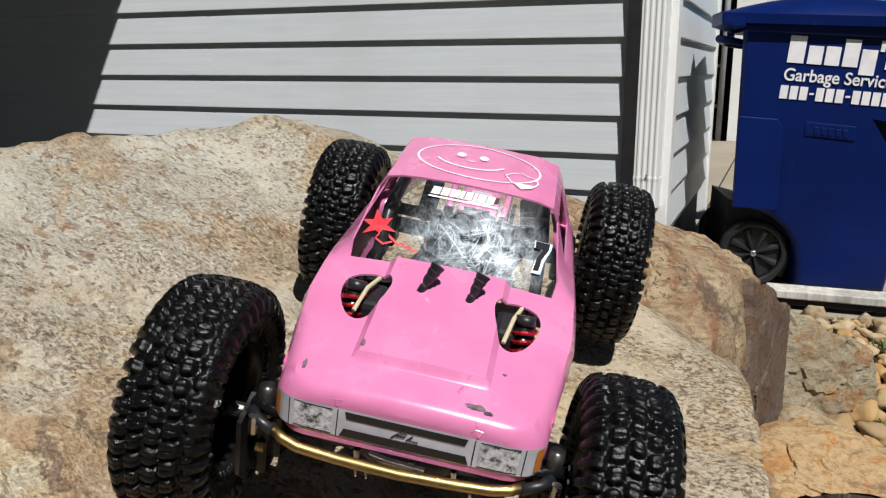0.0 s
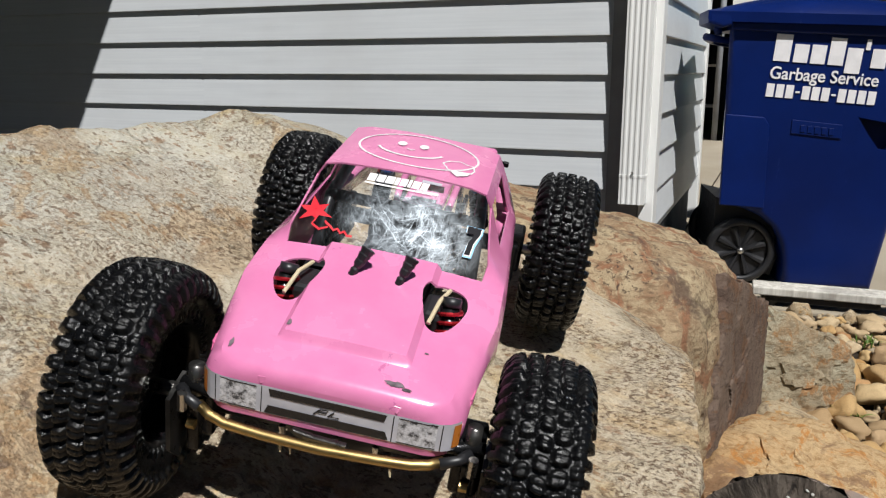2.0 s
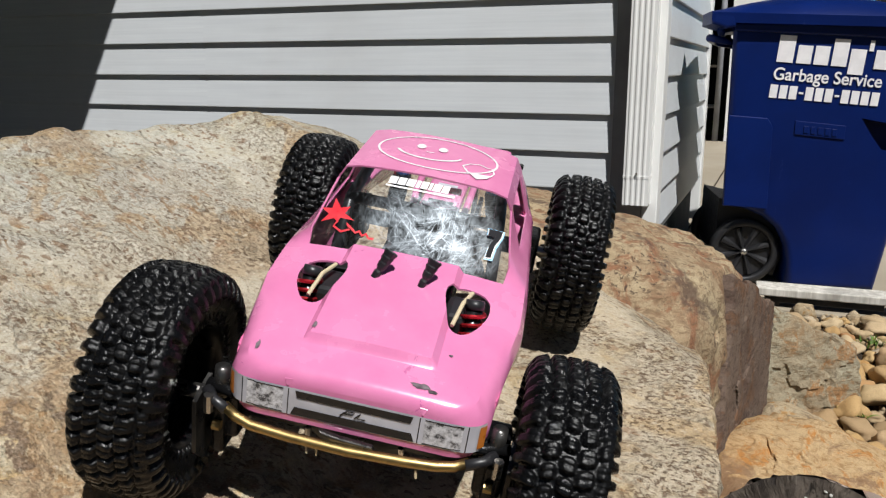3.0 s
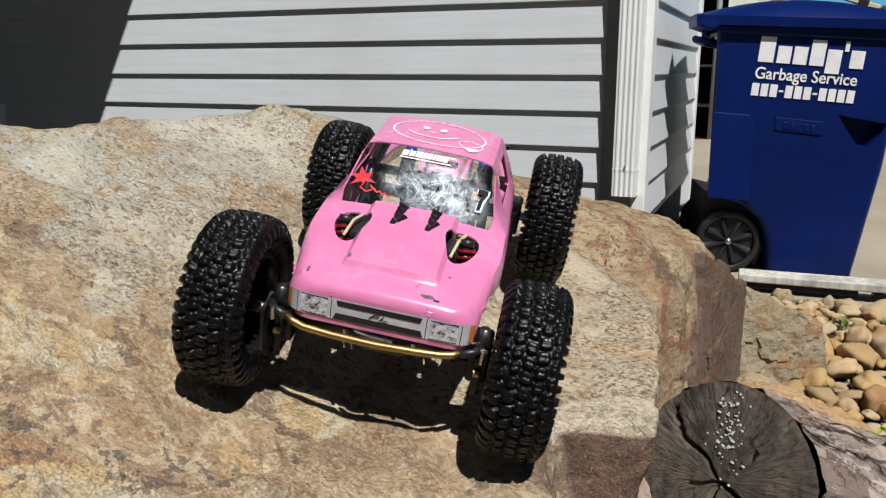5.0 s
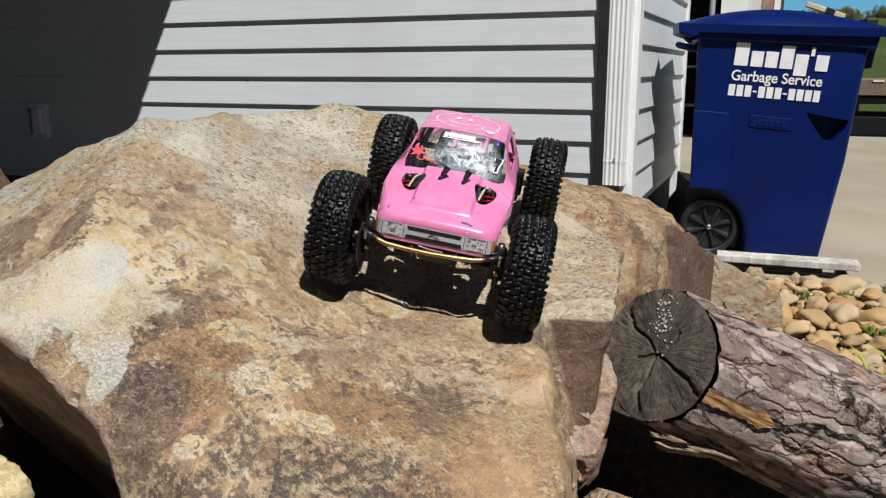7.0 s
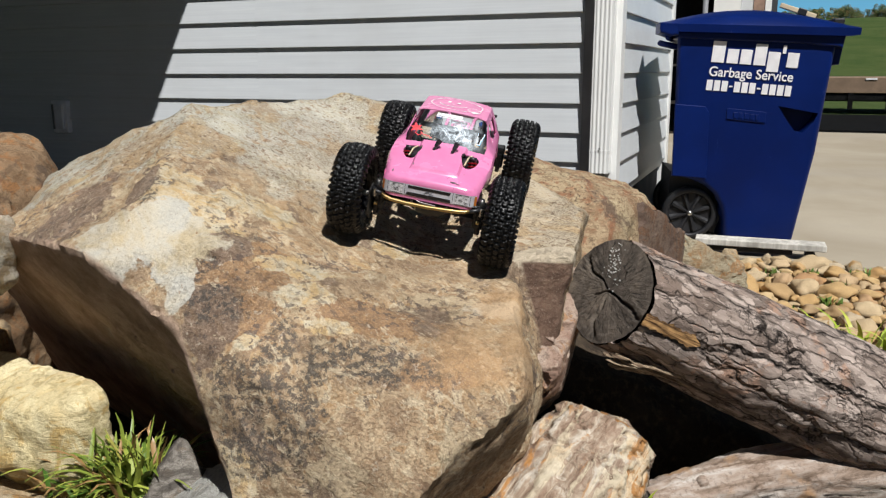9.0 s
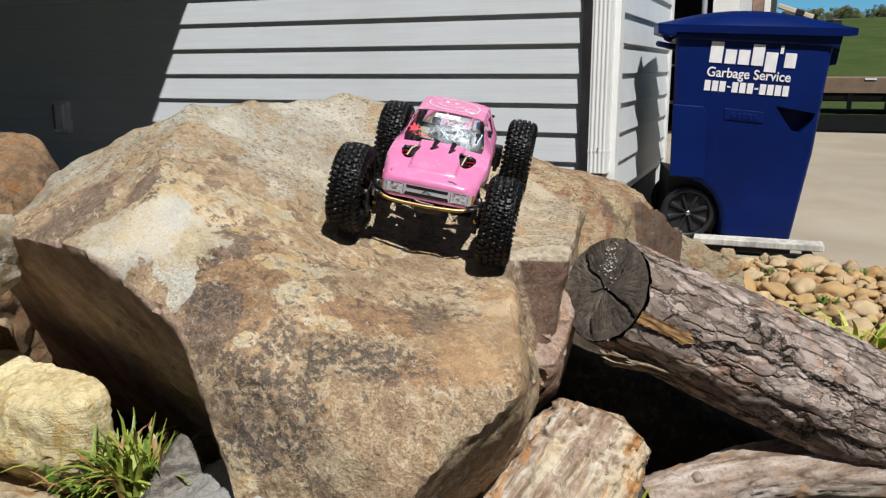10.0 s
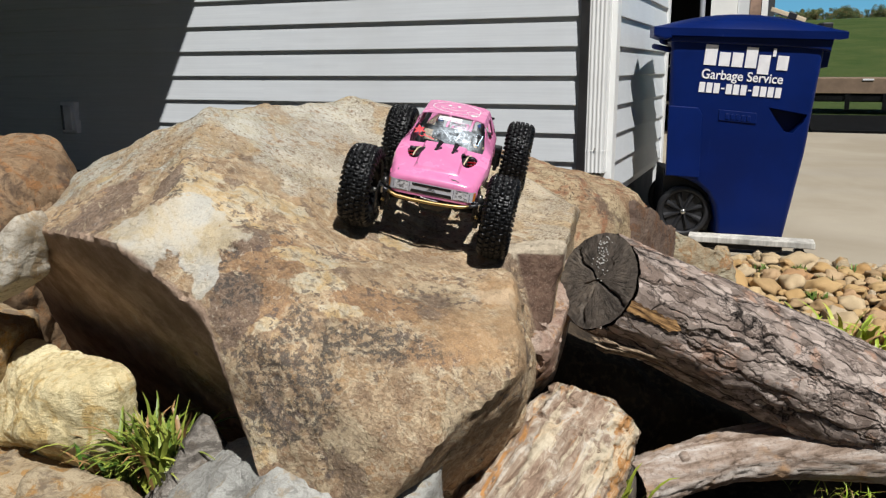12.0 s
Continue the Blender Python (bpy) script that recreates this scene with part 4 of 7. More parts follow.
def wall_outlet():
    v = thing("wall_outlet", pose(-3.032, WALL_Y - 0.012, 0.76), "grey weatherproof outlet box on the shaded siding", "outlet")
    part("box", box((-0.058, -0.018, -0.092), (0.058, 0.02, 0.092), 0.006), plain("grey_box_plastic", (0.80, 0.80, 0.82), 0.5), v)
    part("cover", box((-0.034, -0.034, -0.07), (0.040, -0.016, 0.072), 0.006), plain("grey_cover_plastic", (0.74, 0.74, 0.76), 0.5), v)
    part("rib", box((-0.034, -0.040, -0.07), (-0.020, -0.032, 0.072), 0.003), plain("dark_cover_edge", (0.14, 0.14, 0.15), 0.5), v)


wall_outlet()

# ---- the clear sky far beyond the hill ----
sky_wall = part("backdrop", box((-1500, 1200, -20), (1500, 1204, 200)), SKY_BLUE)
tagged(sky_wall, "clear blue summer sky beyond the hill", "sky", kind="structure")

# ---- the rocks ----
CREST = Vector((0.42, 0.28, 0.86)).normalized().dot(Vector((0.466, 0.50, 0.754))) + 0.022


def big_rock(p):
    n = lambda a, b, c: np.array((a, b, c)) / math.sqrt(a * a + b * b + c * c)
    low = lambda *v: -soft_max([-q for q in v], 70)
    top = p @ n(0.406, -0.083, 0.91) - 0.752
    right_top = p @ n(0.066, -0.21, 0.976) - 0.677
    under = p @ n(-0.30, -0.80, -0.50) + 0.252
    under_corner = p @ n(-0.75, -0.50, -0.30) + 0.212
    side = p @ n(*SIDE) - SIDE_AT
    notch = p @ n(*NOTCH) - NOTCH_AT
    tip = p @ n(-0.77, -0.63, 0.35) - 0.541
    foot = p @ n(-0.60, -0.45, 0.66) - n(-0.60, -0.45, 0.66) @ np.array((-0.464, 0.065, 0.726))
    rim = np.maximum(p @ n(0.25, 0.10, 0.96) - 0.966, p @ n(0.20, -0.80, 0.55) - 0.008)
    cuts = [low(top, right_top, rim), low(under, under_corner), low(side, notch), low(tip, foot)]
    for a, b, c, d in (
            (0.283, -0.584, 0.761, 0.650),      # front slope
            (-0.28, -0.451, 0.847, 0.742),      # left shoulder
            (-0.35, 0.10, 0.93, 0.996),         # back of the ridge
            (-0.80, 0.05, 0.60, 0.940),         # far left flank
            (0.05, -0.95, 0.30, 0.360),         # low front
            (0.95, 0.10, 0.28, 0.752),          # right flank
            (0.97, 0.15, -0.20, 0.402),         # right wall, leaning in towards its foot
            (0.42, 0.28, 0.86, CREST),          # right crest
            (0.82, -0.20, -0.54, 0.120),        # undercut on the right
            (-0.40, 0.86, 0.32, 0.960),         # back left
            (0.45, 0.83, 0.32, 0.955),          # back right
            (0, 0, -1, -0.10)):
        cuts.append(p @ n(a, b, c) - d)
    return soft_max(cuts, 240)


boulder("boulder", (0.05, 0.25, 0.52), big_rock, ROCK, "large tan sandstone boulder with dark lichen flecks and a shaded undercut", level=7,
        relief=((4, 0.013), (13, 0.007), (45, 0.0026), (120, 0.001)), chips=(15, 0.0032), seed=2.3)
boulder("boulder", (0.23, 1.40, 0.42), cut_stone((
    ((0.232, 0.124, 0.965), 0.918), ((0.252, -0.495, 0.831), 0.078), ((0.985, -0.165, 0.049), 0.272), ((0.86, 0.50, 0.05), 1.20),
    ((-0.8, -0.2, 0.4), 0.20), ((0, 0.85, 0.4), 1.72), ((0.2, -0.95, 0.1), -0.80), ((0, 0, -1), -0.1)), 70), ROCK_BROWN,
    "flat-topped brown sandstone boulder behind the large one", level=6, relief=((5, 0.018), (16, 0.008), (50, 0.004), (110, 0.0015)), chips=(11, 0.005), seed=5.1)
boulder("boulder", (0.475, 1.42, 0.42), cut_stone((
    ((0.985, -0.165, 0.049), 0.282), ((-0.985, 0.165, -0.049), -0.215), ((-0.05, 0.377, 0.926), 1.080), ((0.10, -0.95, 0.28), -1.02), ((0.3, 0.92, 0.1), 1.80), ((0, 0, -1), -0.12)), 220), ROCK_DARK,
    "dark brown slab leaning against the flat boulder", level=6, relief=((8, 0.006), (30, 0.004), (80, 0.0015)), chips=(14, 0.007), seed=3.3)
boulder("boulder", (0.60, 1.84, 0.32), cut_stone((
    ((0.25, 0.38, 0.89), 1.222), ((0.45, -0.85, 0.2), -1.105), ((0.95, 0.2, 0.15), 1.115), ((-1, 0, 0), -0.45), ((0, 1, 0), 2.08), ((0, 0, -1), -0.12)), 80), ROCK_LICHEN,
    "brown rock with grey-green lichen by the gravel", level=6, relief=((6, 0.014), (22, 0.007), (70, 0.002)), chips=(12, 0.007), seed=1.7)
boulder("boulder", (0.485, 0.31, 0.52), cut_stone((
    ((0.30, -0.33, 0.90), 0.588), ((0.35, -0.90, 0.25), 0.118), ((0.97, 0.10, -0.20), 0.414), ((0.75, -0.20, -0.62), 0.006), ((-1, 0, 0), -0.40), ((0, 1, 0.2), 0.60), ((0, 0, -1), -0.36)), 260), ROCK_CHUNK,
    "broken pinkish sandstone chunk wedged between boulder and log", level=6, relief=((10, 0.010), (35, 0.005), (90, 0.002)), chips=(26, 0.009), seed=4.2)
boulder("boulder", (-1.24, 0.42, 0.51), wedge((-1.24, 0.42, 0.49), (0.66, 0.50, 0.66), 40, 21, 15, (0, 10)), ROCK_RUSTY, "brown rock beside the large boulder", level=6, seed=4.4)
boulder("boulder", (-0.48, -0.02, 0.66), cut_stone((
    ((-0.66, 0.0, 0.75), 0.850), ((1.0, 0.0, -0.15), -0.507), ((0.45, 0.0, -0.90), -0.770), ((-0.1, -1.0, 0.15), 0.215), ((0, 1, 0.1), 0.10), ((-1, 0, 0), 0.80)), 130), ROCK_SLAB,
    "pale cream slab jutting out beside the large boulder", level=5, relief=((8, 0.006), (30, 0.003)), chips=(14, 0.004), seed=6.6)
boulder("boulder", (-0.40, 0.05, 0.40), cut_stone((
    ((-0.17, -0.22, 0.96), 0.540), ((0.10, -0.98, 0.05), 0.098), ((0.0, -0.75, -0.66), -0.165), ((0.97, -0.20, -0.05), -0.172), ((0.62, -0.15, 0.77), 0.302),
    ((-0.45, -0.80, 0.40), 0.415), ((0.3, 0.95, 0), -0.075), ((-1, 0, 0), 0.66), ((0, 0, -1), -0.24)), 110), ROCK_CREAM, "cream-yellow limestone rock in full sun", level=6,
        relief=((6, 0.014), (20, 0.008), (55, 0.003), (110, 0.0015)), chips=None, seed=3.9)
boulder("boulder", (-0.74, -0.04, 0.36), wedge((-0.76, -0.05, 0.36), (0.30, 0.42, 0.44), 45, 15, 0, (0, 14)), ROCK_TAN, "tan rock behind the cream one", level=5, seed=8.8)
boulder("boulder", (-0.12, -0.22, 0.30), wedge((-0.12, -0.22, 0.30), (0.24, 0.14, 0.16), 70, 18, 8), ROCK_TAN, "flat yellow-tan rock under the plant", level=5, seed=2.2)
boulder("boulder", (-0.43, -0.05, 0.23), wedge((-0.43, -0.06, 0.235), (0.46, 0.28, 0.15), 60, 27, -4), ROCK_TAN, "flat tan rock at the foot of the bed", level=5, seed=7.1)
SLATE = cut_stone((
    ((-0.70, -0.45, 0.55), 0.292), ((0.35, -0.75, 0.56), 0.335), ((0.70, 0.45, 0.55), 0.243), ((0, 0.9, 0.2), 0.03), ((-0.9, 0.2, 0.2), 0.15),
    ((0, 0, -1), -0.1), ((0, -1, 0), 0.30)), 300)
SLATE_SHIFT = Vector((0.006, -0.006, 0.0))
boulder("boulder", Vector((-0.01, -0.12, 0.30)) + SLATE_SHIFT, lambda p: SLATE(p - np.array(SLATE_SHIFT)), ROCK_GREY, "dark grey pointed slate rock", level=6, relief=((7, 0.005), (25, 0.004), (80, 0.002)), chips=(18, 0.005), seed=4.7)
boulder("boulder", (0.22, -0.20, 0.36), cut_stone((
    ((-0.50, -0.25, 0.83), 0.352), ((0.10, -0.97, 0.20), 0.375), ((-0.90, -0.30, 0.30), 0.150), ((0.30, -0.30, 0.90), 0.600), ((1, 0, 0), 0.45), ((0, 1, 0), -0.05), ((0, 0, -1), -0.18)), 120), ROCK_PALE, "pale grey rock under the boulder's lip", level=5, seed=1.2)
boulder("boulder", (0.62, 1.28, 0.26), wedge((0.62, 1.27, 0.24), (0.34, 0.40, 0.19), 60, 83, -24, (0, 8)), ROCK_ORANGE, "flat orange-tan rock beside the gravel", level=6, seed=2.9)
boulder("boulder", (0.60, 1.62, 0.24), wedge((0.60, 1.62, 0.235), (0.20, 0.15, 0.10), 60, 84, -10, (0, 3)), ROCK_TAN, "large flat tan stone in the gravel", level=5, relief=((9, 0.008), (40, 0.002)), chips=None, seed=3.9)
boulder("boulder", (0.535, 1.60, 0.23), wedge((0.535, 1.58, 0.225), (0.16, 0.06, 0.08), 60, 86, -38, (0, 3)), ROCK_GREY, "blue-grey slate sliver in the gravel", level=5, relief=((9, 0.006), (40, 0.002)), chips=None, seed=4.9)
boulder("boulder", (0.56, 1.78, 0.25), wedge((0.56, 1.78, 0.245), (0.12, 0.09, 0.09), 70, 87, -10, (0, 3)), ROCK_ORANGE, "orange rounded stone in the gravel", level=5, relief=((9, 0.006), (40, 0.002)), chips=None, seed=4.1)
boulder("boulder", (0.66, 0.10, 0.20), wedge((0.66, 0.12, 0.20), (0.16, 0.12, 0.12), 45, 52, 0), ROCK_TAN, "small tan stone by the root", level=5, seed=6.1)
boulder("boulder", (0.88, 0.22, 0.22), wedge((0.88, 0.24, 0.21), (0.13, 0.10, 0.10), 45, 57, 0), ROCK_TAN, "small tan stone beside the grass", level=5, seed=6.9)


# ---- the logs ----
def log_skin(points, radii, material, name, parent, sides=90, rings=140, relief=0.010, seed=0.0, label=""):
    """A barked length of wood along points: plates and furrows run with the grain."""
    pts = [Vector(p) for p in points]
    ts = np.linspace(0, 1, rings)
    verts, side = [], None
    seg = len(pts) - 1
    for t in ts:
        i = min(int(t * seg), seg - 1)
        f = t * seg - i
        p0, p1 = pts[i], pts[i + 1]
        c = p0.lerp(p1, f)
        r = radii[i] * (1 - f) + radii[i + 1] * f
        way = (pts[min(i + 2, seg)].lerp(p1, 1 - f) - p0.lerp(pts[max(i - 1, 0)], 1 - f)).normalized()
        if side is None:
            side = way.orthogonal().normalized()
        side = (side - way * side.dot(way)).normalized()
        up = way.cross(side)
        for k in range(sides):
            a = 2 * math.pi * k / sides
            d = math.cos(a) * side + math.sin(a) * up
            q = Vector((math.cos(a) * 2.2, math.sin(a) * 2.2, t * 4.0 + seed))
            big = 0.5 * relief * noise.fractal(q * 1.2, 0.8, 2.0, 3)
            s = Vector((math.cos(a) * 4.2 + seed, math.sin(a) * 4.2, t * 1.5 * seg))
            plate = noise.voronoi(s + 0.5 * noise.noise_vector(s * 1.3))[0]
            crack = min(1.0, (plate[1] - plate[0]) * 5.0)
            fine = 0.18 * relief * noise.fractal(Vector((math.cos(a) * 16, math.sin(a) * 16, t * 14 * seg)), 0.7, 2.1, 3)
            verts.append(c + d * (r + big + relief * (crack - 0.7) * 0.8 + fine))
    faces = [(j * sides + k, j * sides + (k + 1) % sides, (j + 1) * sides + (k + 1) % sides, (j + 1) * sides + k) for j in range(rings - 1) for k in range(sides)]
    faces.append(tuple((rings - 1) * sides + k for k in range(sides)))
    ob = solid(name, [v[:] for v in verts], faces, material)
    ob.parent = parent
    if label:
        ob["label"] = label
    return ob


def aim(eye, way):
    """A pose at eye whose z runs along way."""
    return Matrix.Translation(eye) @ Vector(way).to_track_quat("Z", "Y").to_matrix().to_4x4()


LOG_A, LOG_B = Vector((0.566, 0.334, 0.662)), Vector((1.18, 0.74, 0.288))
LOG_WAY = (LOG_B - LOG_A).normalized()
LOG_R = 0.089


def felled_log():
    m = aim(LOG_A, LOG_WAY)
    log = thing("log", m, "felled grey-barked pine log with a dark cracked sawn end", "log")
    length = (LOG_B - LOG_A).length
    log_skin([(0, 0, 0.004), (0, 0, length * 0.33), (0, 0, length * 0.66), (0, 0, length * 1.1)], [LOG_R, LOG_R * 1.16, LOG_R * 1.29, LOG_R * 1.44], BARK, "bark", log, relief=0.006, seed=1.0)
    # sawn end: rings of points with radial checks cut into it
    rnd = random.Random(5)
    bm = bmesh.new()
    sides, rows = 120, 34
    checks = [(0.35, 0.95, 0.0024), (2.0, 0.5, 0.0016), (3.3, 0.98, 0.0028), (4.6, 0.9, 0.0032), (5.6, 0.35, 0.0014)]
    grid = []
    for j in range(rows + 1):
        row = []
        for k in range(sides):
            a = 2 * math.pi * k / sides
            r = LOG_R * 0.985 * j / rows * (1 + 0.03 * noise.noise(Vector((math.cos(a) * 2, math.sin(a) * 2, 0))))
            z = 0.0016 * noise.fractal(Vector((math.cos(a) * r * 90, math.sin(a) * r * 90, 1)), 0.8, 2.0, 4) + 0.0003 * math.sin(r * 900 + 2 * noise.noise(Vector((a, r * 20, 0))))
            for c, out, wide in checks:
                bend = c + 0.22 * noise.noise(Vector((r * 30, c * 3, 0)))
                off = abs((a - bend + math.pi) % (2 * math.pi) - math.pi) * max(r, 0.004)
                if off < wide and r < LOG_R * out:
                    z += 0.016 * (1 - off / wide)
            row.append(bm.verts.new((math.cos(a) * r, math.sin(a) * r, z)))
        grid.append(row)
    for j in range(rows):
        for k in range(sides):
            q = (grid[j][k], grid[j + 1][k], grid[j + 1][(k + 1) % sides], grid[j][(k + 1) % sides])
            bm.faces.new(q[::-1])
    bmesh.ops.remove_doubles(bm, verts=bm.verts, dist=0.00005)
    end = part("sawn_end", bm, END_GRAIN, log, "dark weathered end grain with radial cracks", True)
    bm = bmesh.new()
    for _ in range(95):
        u = rnd.gauss(0, 1)
        x, y = 0.012 + rnd.gauss(0, 0.008), min(0.076, 0.042 + 0.018 * u)
        bmesh.ops.create_icosphere(bm, subdivisions=1, radius=rnd.uniform(0.0004, 0.0016), matrix=pose(x + 0.35 * (y - 0.04), y, -0.001) @ Matrix.Diagonal((rnd.uniform(0.7, 1.6), rnd.uniform(0.6, 1.2), 0.6, 1)))
    tagged(part("fungus", bm, FUNGUS, log, "white fungus spots"), kind="stuff")
    # bare wood where bark is gone, and a torn splinter below
    bm = bmesh.new()
    strip = []
    for i in range(26):
        z = -0.002 + 0.105 * i / 25
        row = []
        for k in range(9):
            wide = 0.105 + 0.016 * math.sin(i * 1.9) + 0.012 * math.sin(i * 0.7)
            a = BARE + (k / 8 - 0.5) * 2 * wide * (1.0 if i < 22 else (25.5 - i) / 4)
            r = LOG_R * (1.0 + 0.05 * i / 25) + 0.0045 + 0.002 * noise.noise(Vector((k * 1.7, z * 30, 0)))
            row.append((r * math.cos(a), r * math.sin(a), z))
        strip.append([Vector(q) for q in row])
    part("bare_wood", loft(strip, False), RAW_WOOD, log, "orange bare wood where bark has come off", True)
    for n_s, (a0, z0, z1, wob) in enumerate(((SPLINT, 0.02, 0.17, 0.012), (SPLINT + 0.10, 0.03, 0.14, 0.010), (SPLINT - 0.10, 0.012, 0.15, 0.008), (SPLINT + 0.2, 0.045, 0.16, 0.008), (SPLINT - 0.2, 0.035, 0.17, 0.007), (SPLINT + 0.04, 0.008, 0.12, 0.006))):
        rows_s = []
        for i in range(16):
            t = i / 15
            z = z0 + (z1 - z0) * t
            r = LOG_R + (0.016 + 0.006 * math.sin(n_s * 2.3)) * (1 - t) ** 1.5 + 0.003
            half = 0.065 * (0.12 + 0.75 * t) * (1 + 0.3 * math.sin(i * 2.1 + n_s))
            ring = []
            for k in range(8):
                a = a0 + half * math.cos(2 * math.pi * k / 8)
                rr = r + wob * 0.45 * math.sin(2 * math.pi * k / 8)
                ring.append(Vector((rr * math.cos(a), rr * math.sin(a), z + 0.03 * noise.noise(Vector((k * 1.7, i * 0.2, n_s))))))
            rows_s.append(ring)
        part("splinter", loft(rows_s), FIBRE, log, "torn pale bark splinter", True)
    # the saw cut is not quite square to the trunk
    cut = m.to_3x3().inverted() @ Vector((-0.531, -0.740, 0.414))
    toward = Vector((-cut.x / cut.z, -cut.y / cut.z))
    for ob in log.children:
        ob.data.transform(Matrix(((1, 0, 0, 0), (0, 1, 0, 0), (toward.x, toward.y, 1, 0), (0, 0, 0, 1))))
    return log



def angle_on_log(way):
    """The angle round the log at which its skin faces that way."""
    v = aim(LOG_A, LOG_WAY).to_3x3().inverted() @ Vector(way)
    return math.atan2(v.y, v.x)


BARE, SPLINT = angle_on_log((0.50, -0.86, -0.08)), angle_on_log((-0.25, -0.75, -0.75))
felled_log()


def fork_log():
    """The lower limb that joins the felled log."""
    a, b = Vector((0.650, 0.315, 0.285)), Vector((1.20, 0.68, 0.30))
    log = thing("log", pose(*a), "bleached lower limb of the felled pine", "log")
    log_skin([Vector((0, 0, 0)), Vector((0.075, 0.075, 0.012)), Vector((0.15, 0.155, 0.018)), Vector((0.27, 0.228, 0.02)), b - a], [0.045, 0.046, 0.050, 0.057, 0.080], BARK_PALE, "limb", log, 64, 110, 0.006, 3.3)
    part("knot", tube(((0.085, 0.058, 0.040), (0.083, 0.044, 0.056)), [0.012, 0.009], 10), BARK_PALE, log, "round knot on the limb", True)
    bm = bmesh.new()
    bmesh.ops.create_icosphere(bm, subdivisions=3, radius=1.0)
    for v in bm.verts:
        v.co = Vector((v.co.x * 0.010, v.co.y * 0.044, v.co.z * 0.044)) * (1 + 0.25 * noise.noise(v.co * 3))
    part("sawn_end", bm, END_GRAIN, log, "dark shaded sawn end", True)


fork_log()


def root_stump():
    """A weathered, leaning chunk of wood in front of the log."""
    a, b = Vector((0.572, 0.33, 0.416)), Vector((0.422, 0.02, 0.116))
    stump = thing("stump", pose(*a), "weathered pale stump with orange rot", "stump")
    log_skin([Vector((0, 0.012, 0.02)), Vector((0, 0, 0)), (b - a) * 0.2, (b - a) * 0.55, b - a], [0.03, 0.085, 0.115, 0.125, 0.14], ROOT_WOOD, "wood", stump, 96, 130, 0.014, 8.1)
    return stump


def root_material():
    k = Mat("rotten_stump_wood", 0.88, 0, 0.2)
    g = k.noise(1.0, 7, 0.68, k.grained((-0.33, -0.68, -0.66), 9.0, 38.0), 0.7)
    c = k.ramp(g, (0.32, (0.10, 0.065, 0.046)), (0.43, (0.30, 0.205, 0.145)), (0.52, (0.43, 0.335, 0.25)), (0.60, (0.60, 0.53, 0.44)))
    c = k.mix(k.ramp(k.noise(1.0, 7, 0.66, k.grained((-0.33, -0.68, -0.66), 4.0, 14.0), 0.8), (0.52, 0.0), (0.57, 0.9)), c, (0.50, 0.24, 0.075))
    c = k.mix(k.ramp(k.noise(1.0, 7, 0.66, k.grained((-0.33, -0.68, -0.64), 5.0, 24.0), 0.8), (0.525, 0.0), (0.57, 0.7)), c, (0.68, 0.585, 0.42))
    c = k.mix(k.ramp(k.noise(70, 5, 0.7), (0.5, 0.0), (0.7, 0.6)), c, (0.20, 0.13, 0.09))
    return k.finish(c, 0.88, k.math("ADD", g, k.math("MULTIPLY", k.noise(60, 5, 0.7), 0.5)), 0.9, 0.012)


ROOT_WOOD = root_material()
root_stump()
# added bank, set within the log's shadow so the gap below stays dark
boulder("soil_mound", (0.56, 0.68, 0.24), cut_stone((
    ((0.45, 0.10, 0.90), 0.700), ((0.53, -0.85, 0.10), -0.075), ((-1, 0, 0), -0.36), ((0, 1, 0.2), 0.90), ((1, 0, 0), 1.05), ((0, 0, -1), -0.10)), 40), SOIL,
    "added soil bank that keeps the gap under the log dark", "soil", 5, ((6, 0.03), (25, 0.01)), None, seed=5.5)


# ---- plants ----
def blades(name, at, count, length, width, material, label, seed, spread=0.05, category="plant", up=0.8):
    """A clump of strap leaves, each folded along its middle and arching over."""
    rnd = random.Random(seed)
    clump = thing(name, pose(*at), label, category)
    for _ in range(count):
        a = rnd.uniform(0, 2 * math.pi)
        base = Vector((rnd.gauss(0, spread), rnd.gauss(0, spread * 0.7), 0))
        out = Vector((math.cos(a), math.sin(a), 0))
        side = Vector((-out.y, out.x, 0))
        long, wide, lean = length * rnd.uniform(0.55, 1.15), width * rnd.uniform(0.6, 1.2), rnd.uniform(0.25, 1.0)
        rows = []
        for i in range(7):
            t = i / 6
            reach = long * (lean * (0.35 * t + 0.45 * t * t))
            rise = long * up * (t - 0.42 * lean * t * t * t * 1.3)
            w_here = wide * (0.55 + 0.9 * t - 1.4 * t * t) if t < 0.999 else 0.0004
            c = base + out * reach + Vector((0, 0, rise)) + side * (0.1 * long * t * t * rnd.uniform(-0.4, 0.4))
            rows.append([c - side * w_here, c + Vector((0, 0, -0.25 * w_here)), c + side * w_here])
        part("leaf", loft(rows, False, False), material, clump)
    return clump


blades("strap_leaf_plant", (-0.155, -0.055, 0.315), 300, 0.160, 0.0075, BLADE, "clump of green and yellow strap leaves between rocks", 3, 0.038)
blades("strap_leaf_plant", (-0.075, -0.085, 0.345), 160, 0.155, 0.0075, BLADE, "clump of green strap leaves beside the boulder", 4, 0.025, up=1.0)
blades("strap_leaf_plant", (1.06, 1.36, 0.235), 70, 0.19, 0.013, SPROUT, "pale green strap leaves behind the log", 5, 0.09)
blades("strap_leaf_plant", (0.645, 0.245, 0.25), 16, 0.15, 0.008, SPROUT, "small green sprout under the log", 6, 0.015)
blades("grass_tuft", (1.02, 0.52, 0.22), 60, 0.06, 0.002, SPROUT, "tuft of short pale grass", 7, 0.05, "grass")
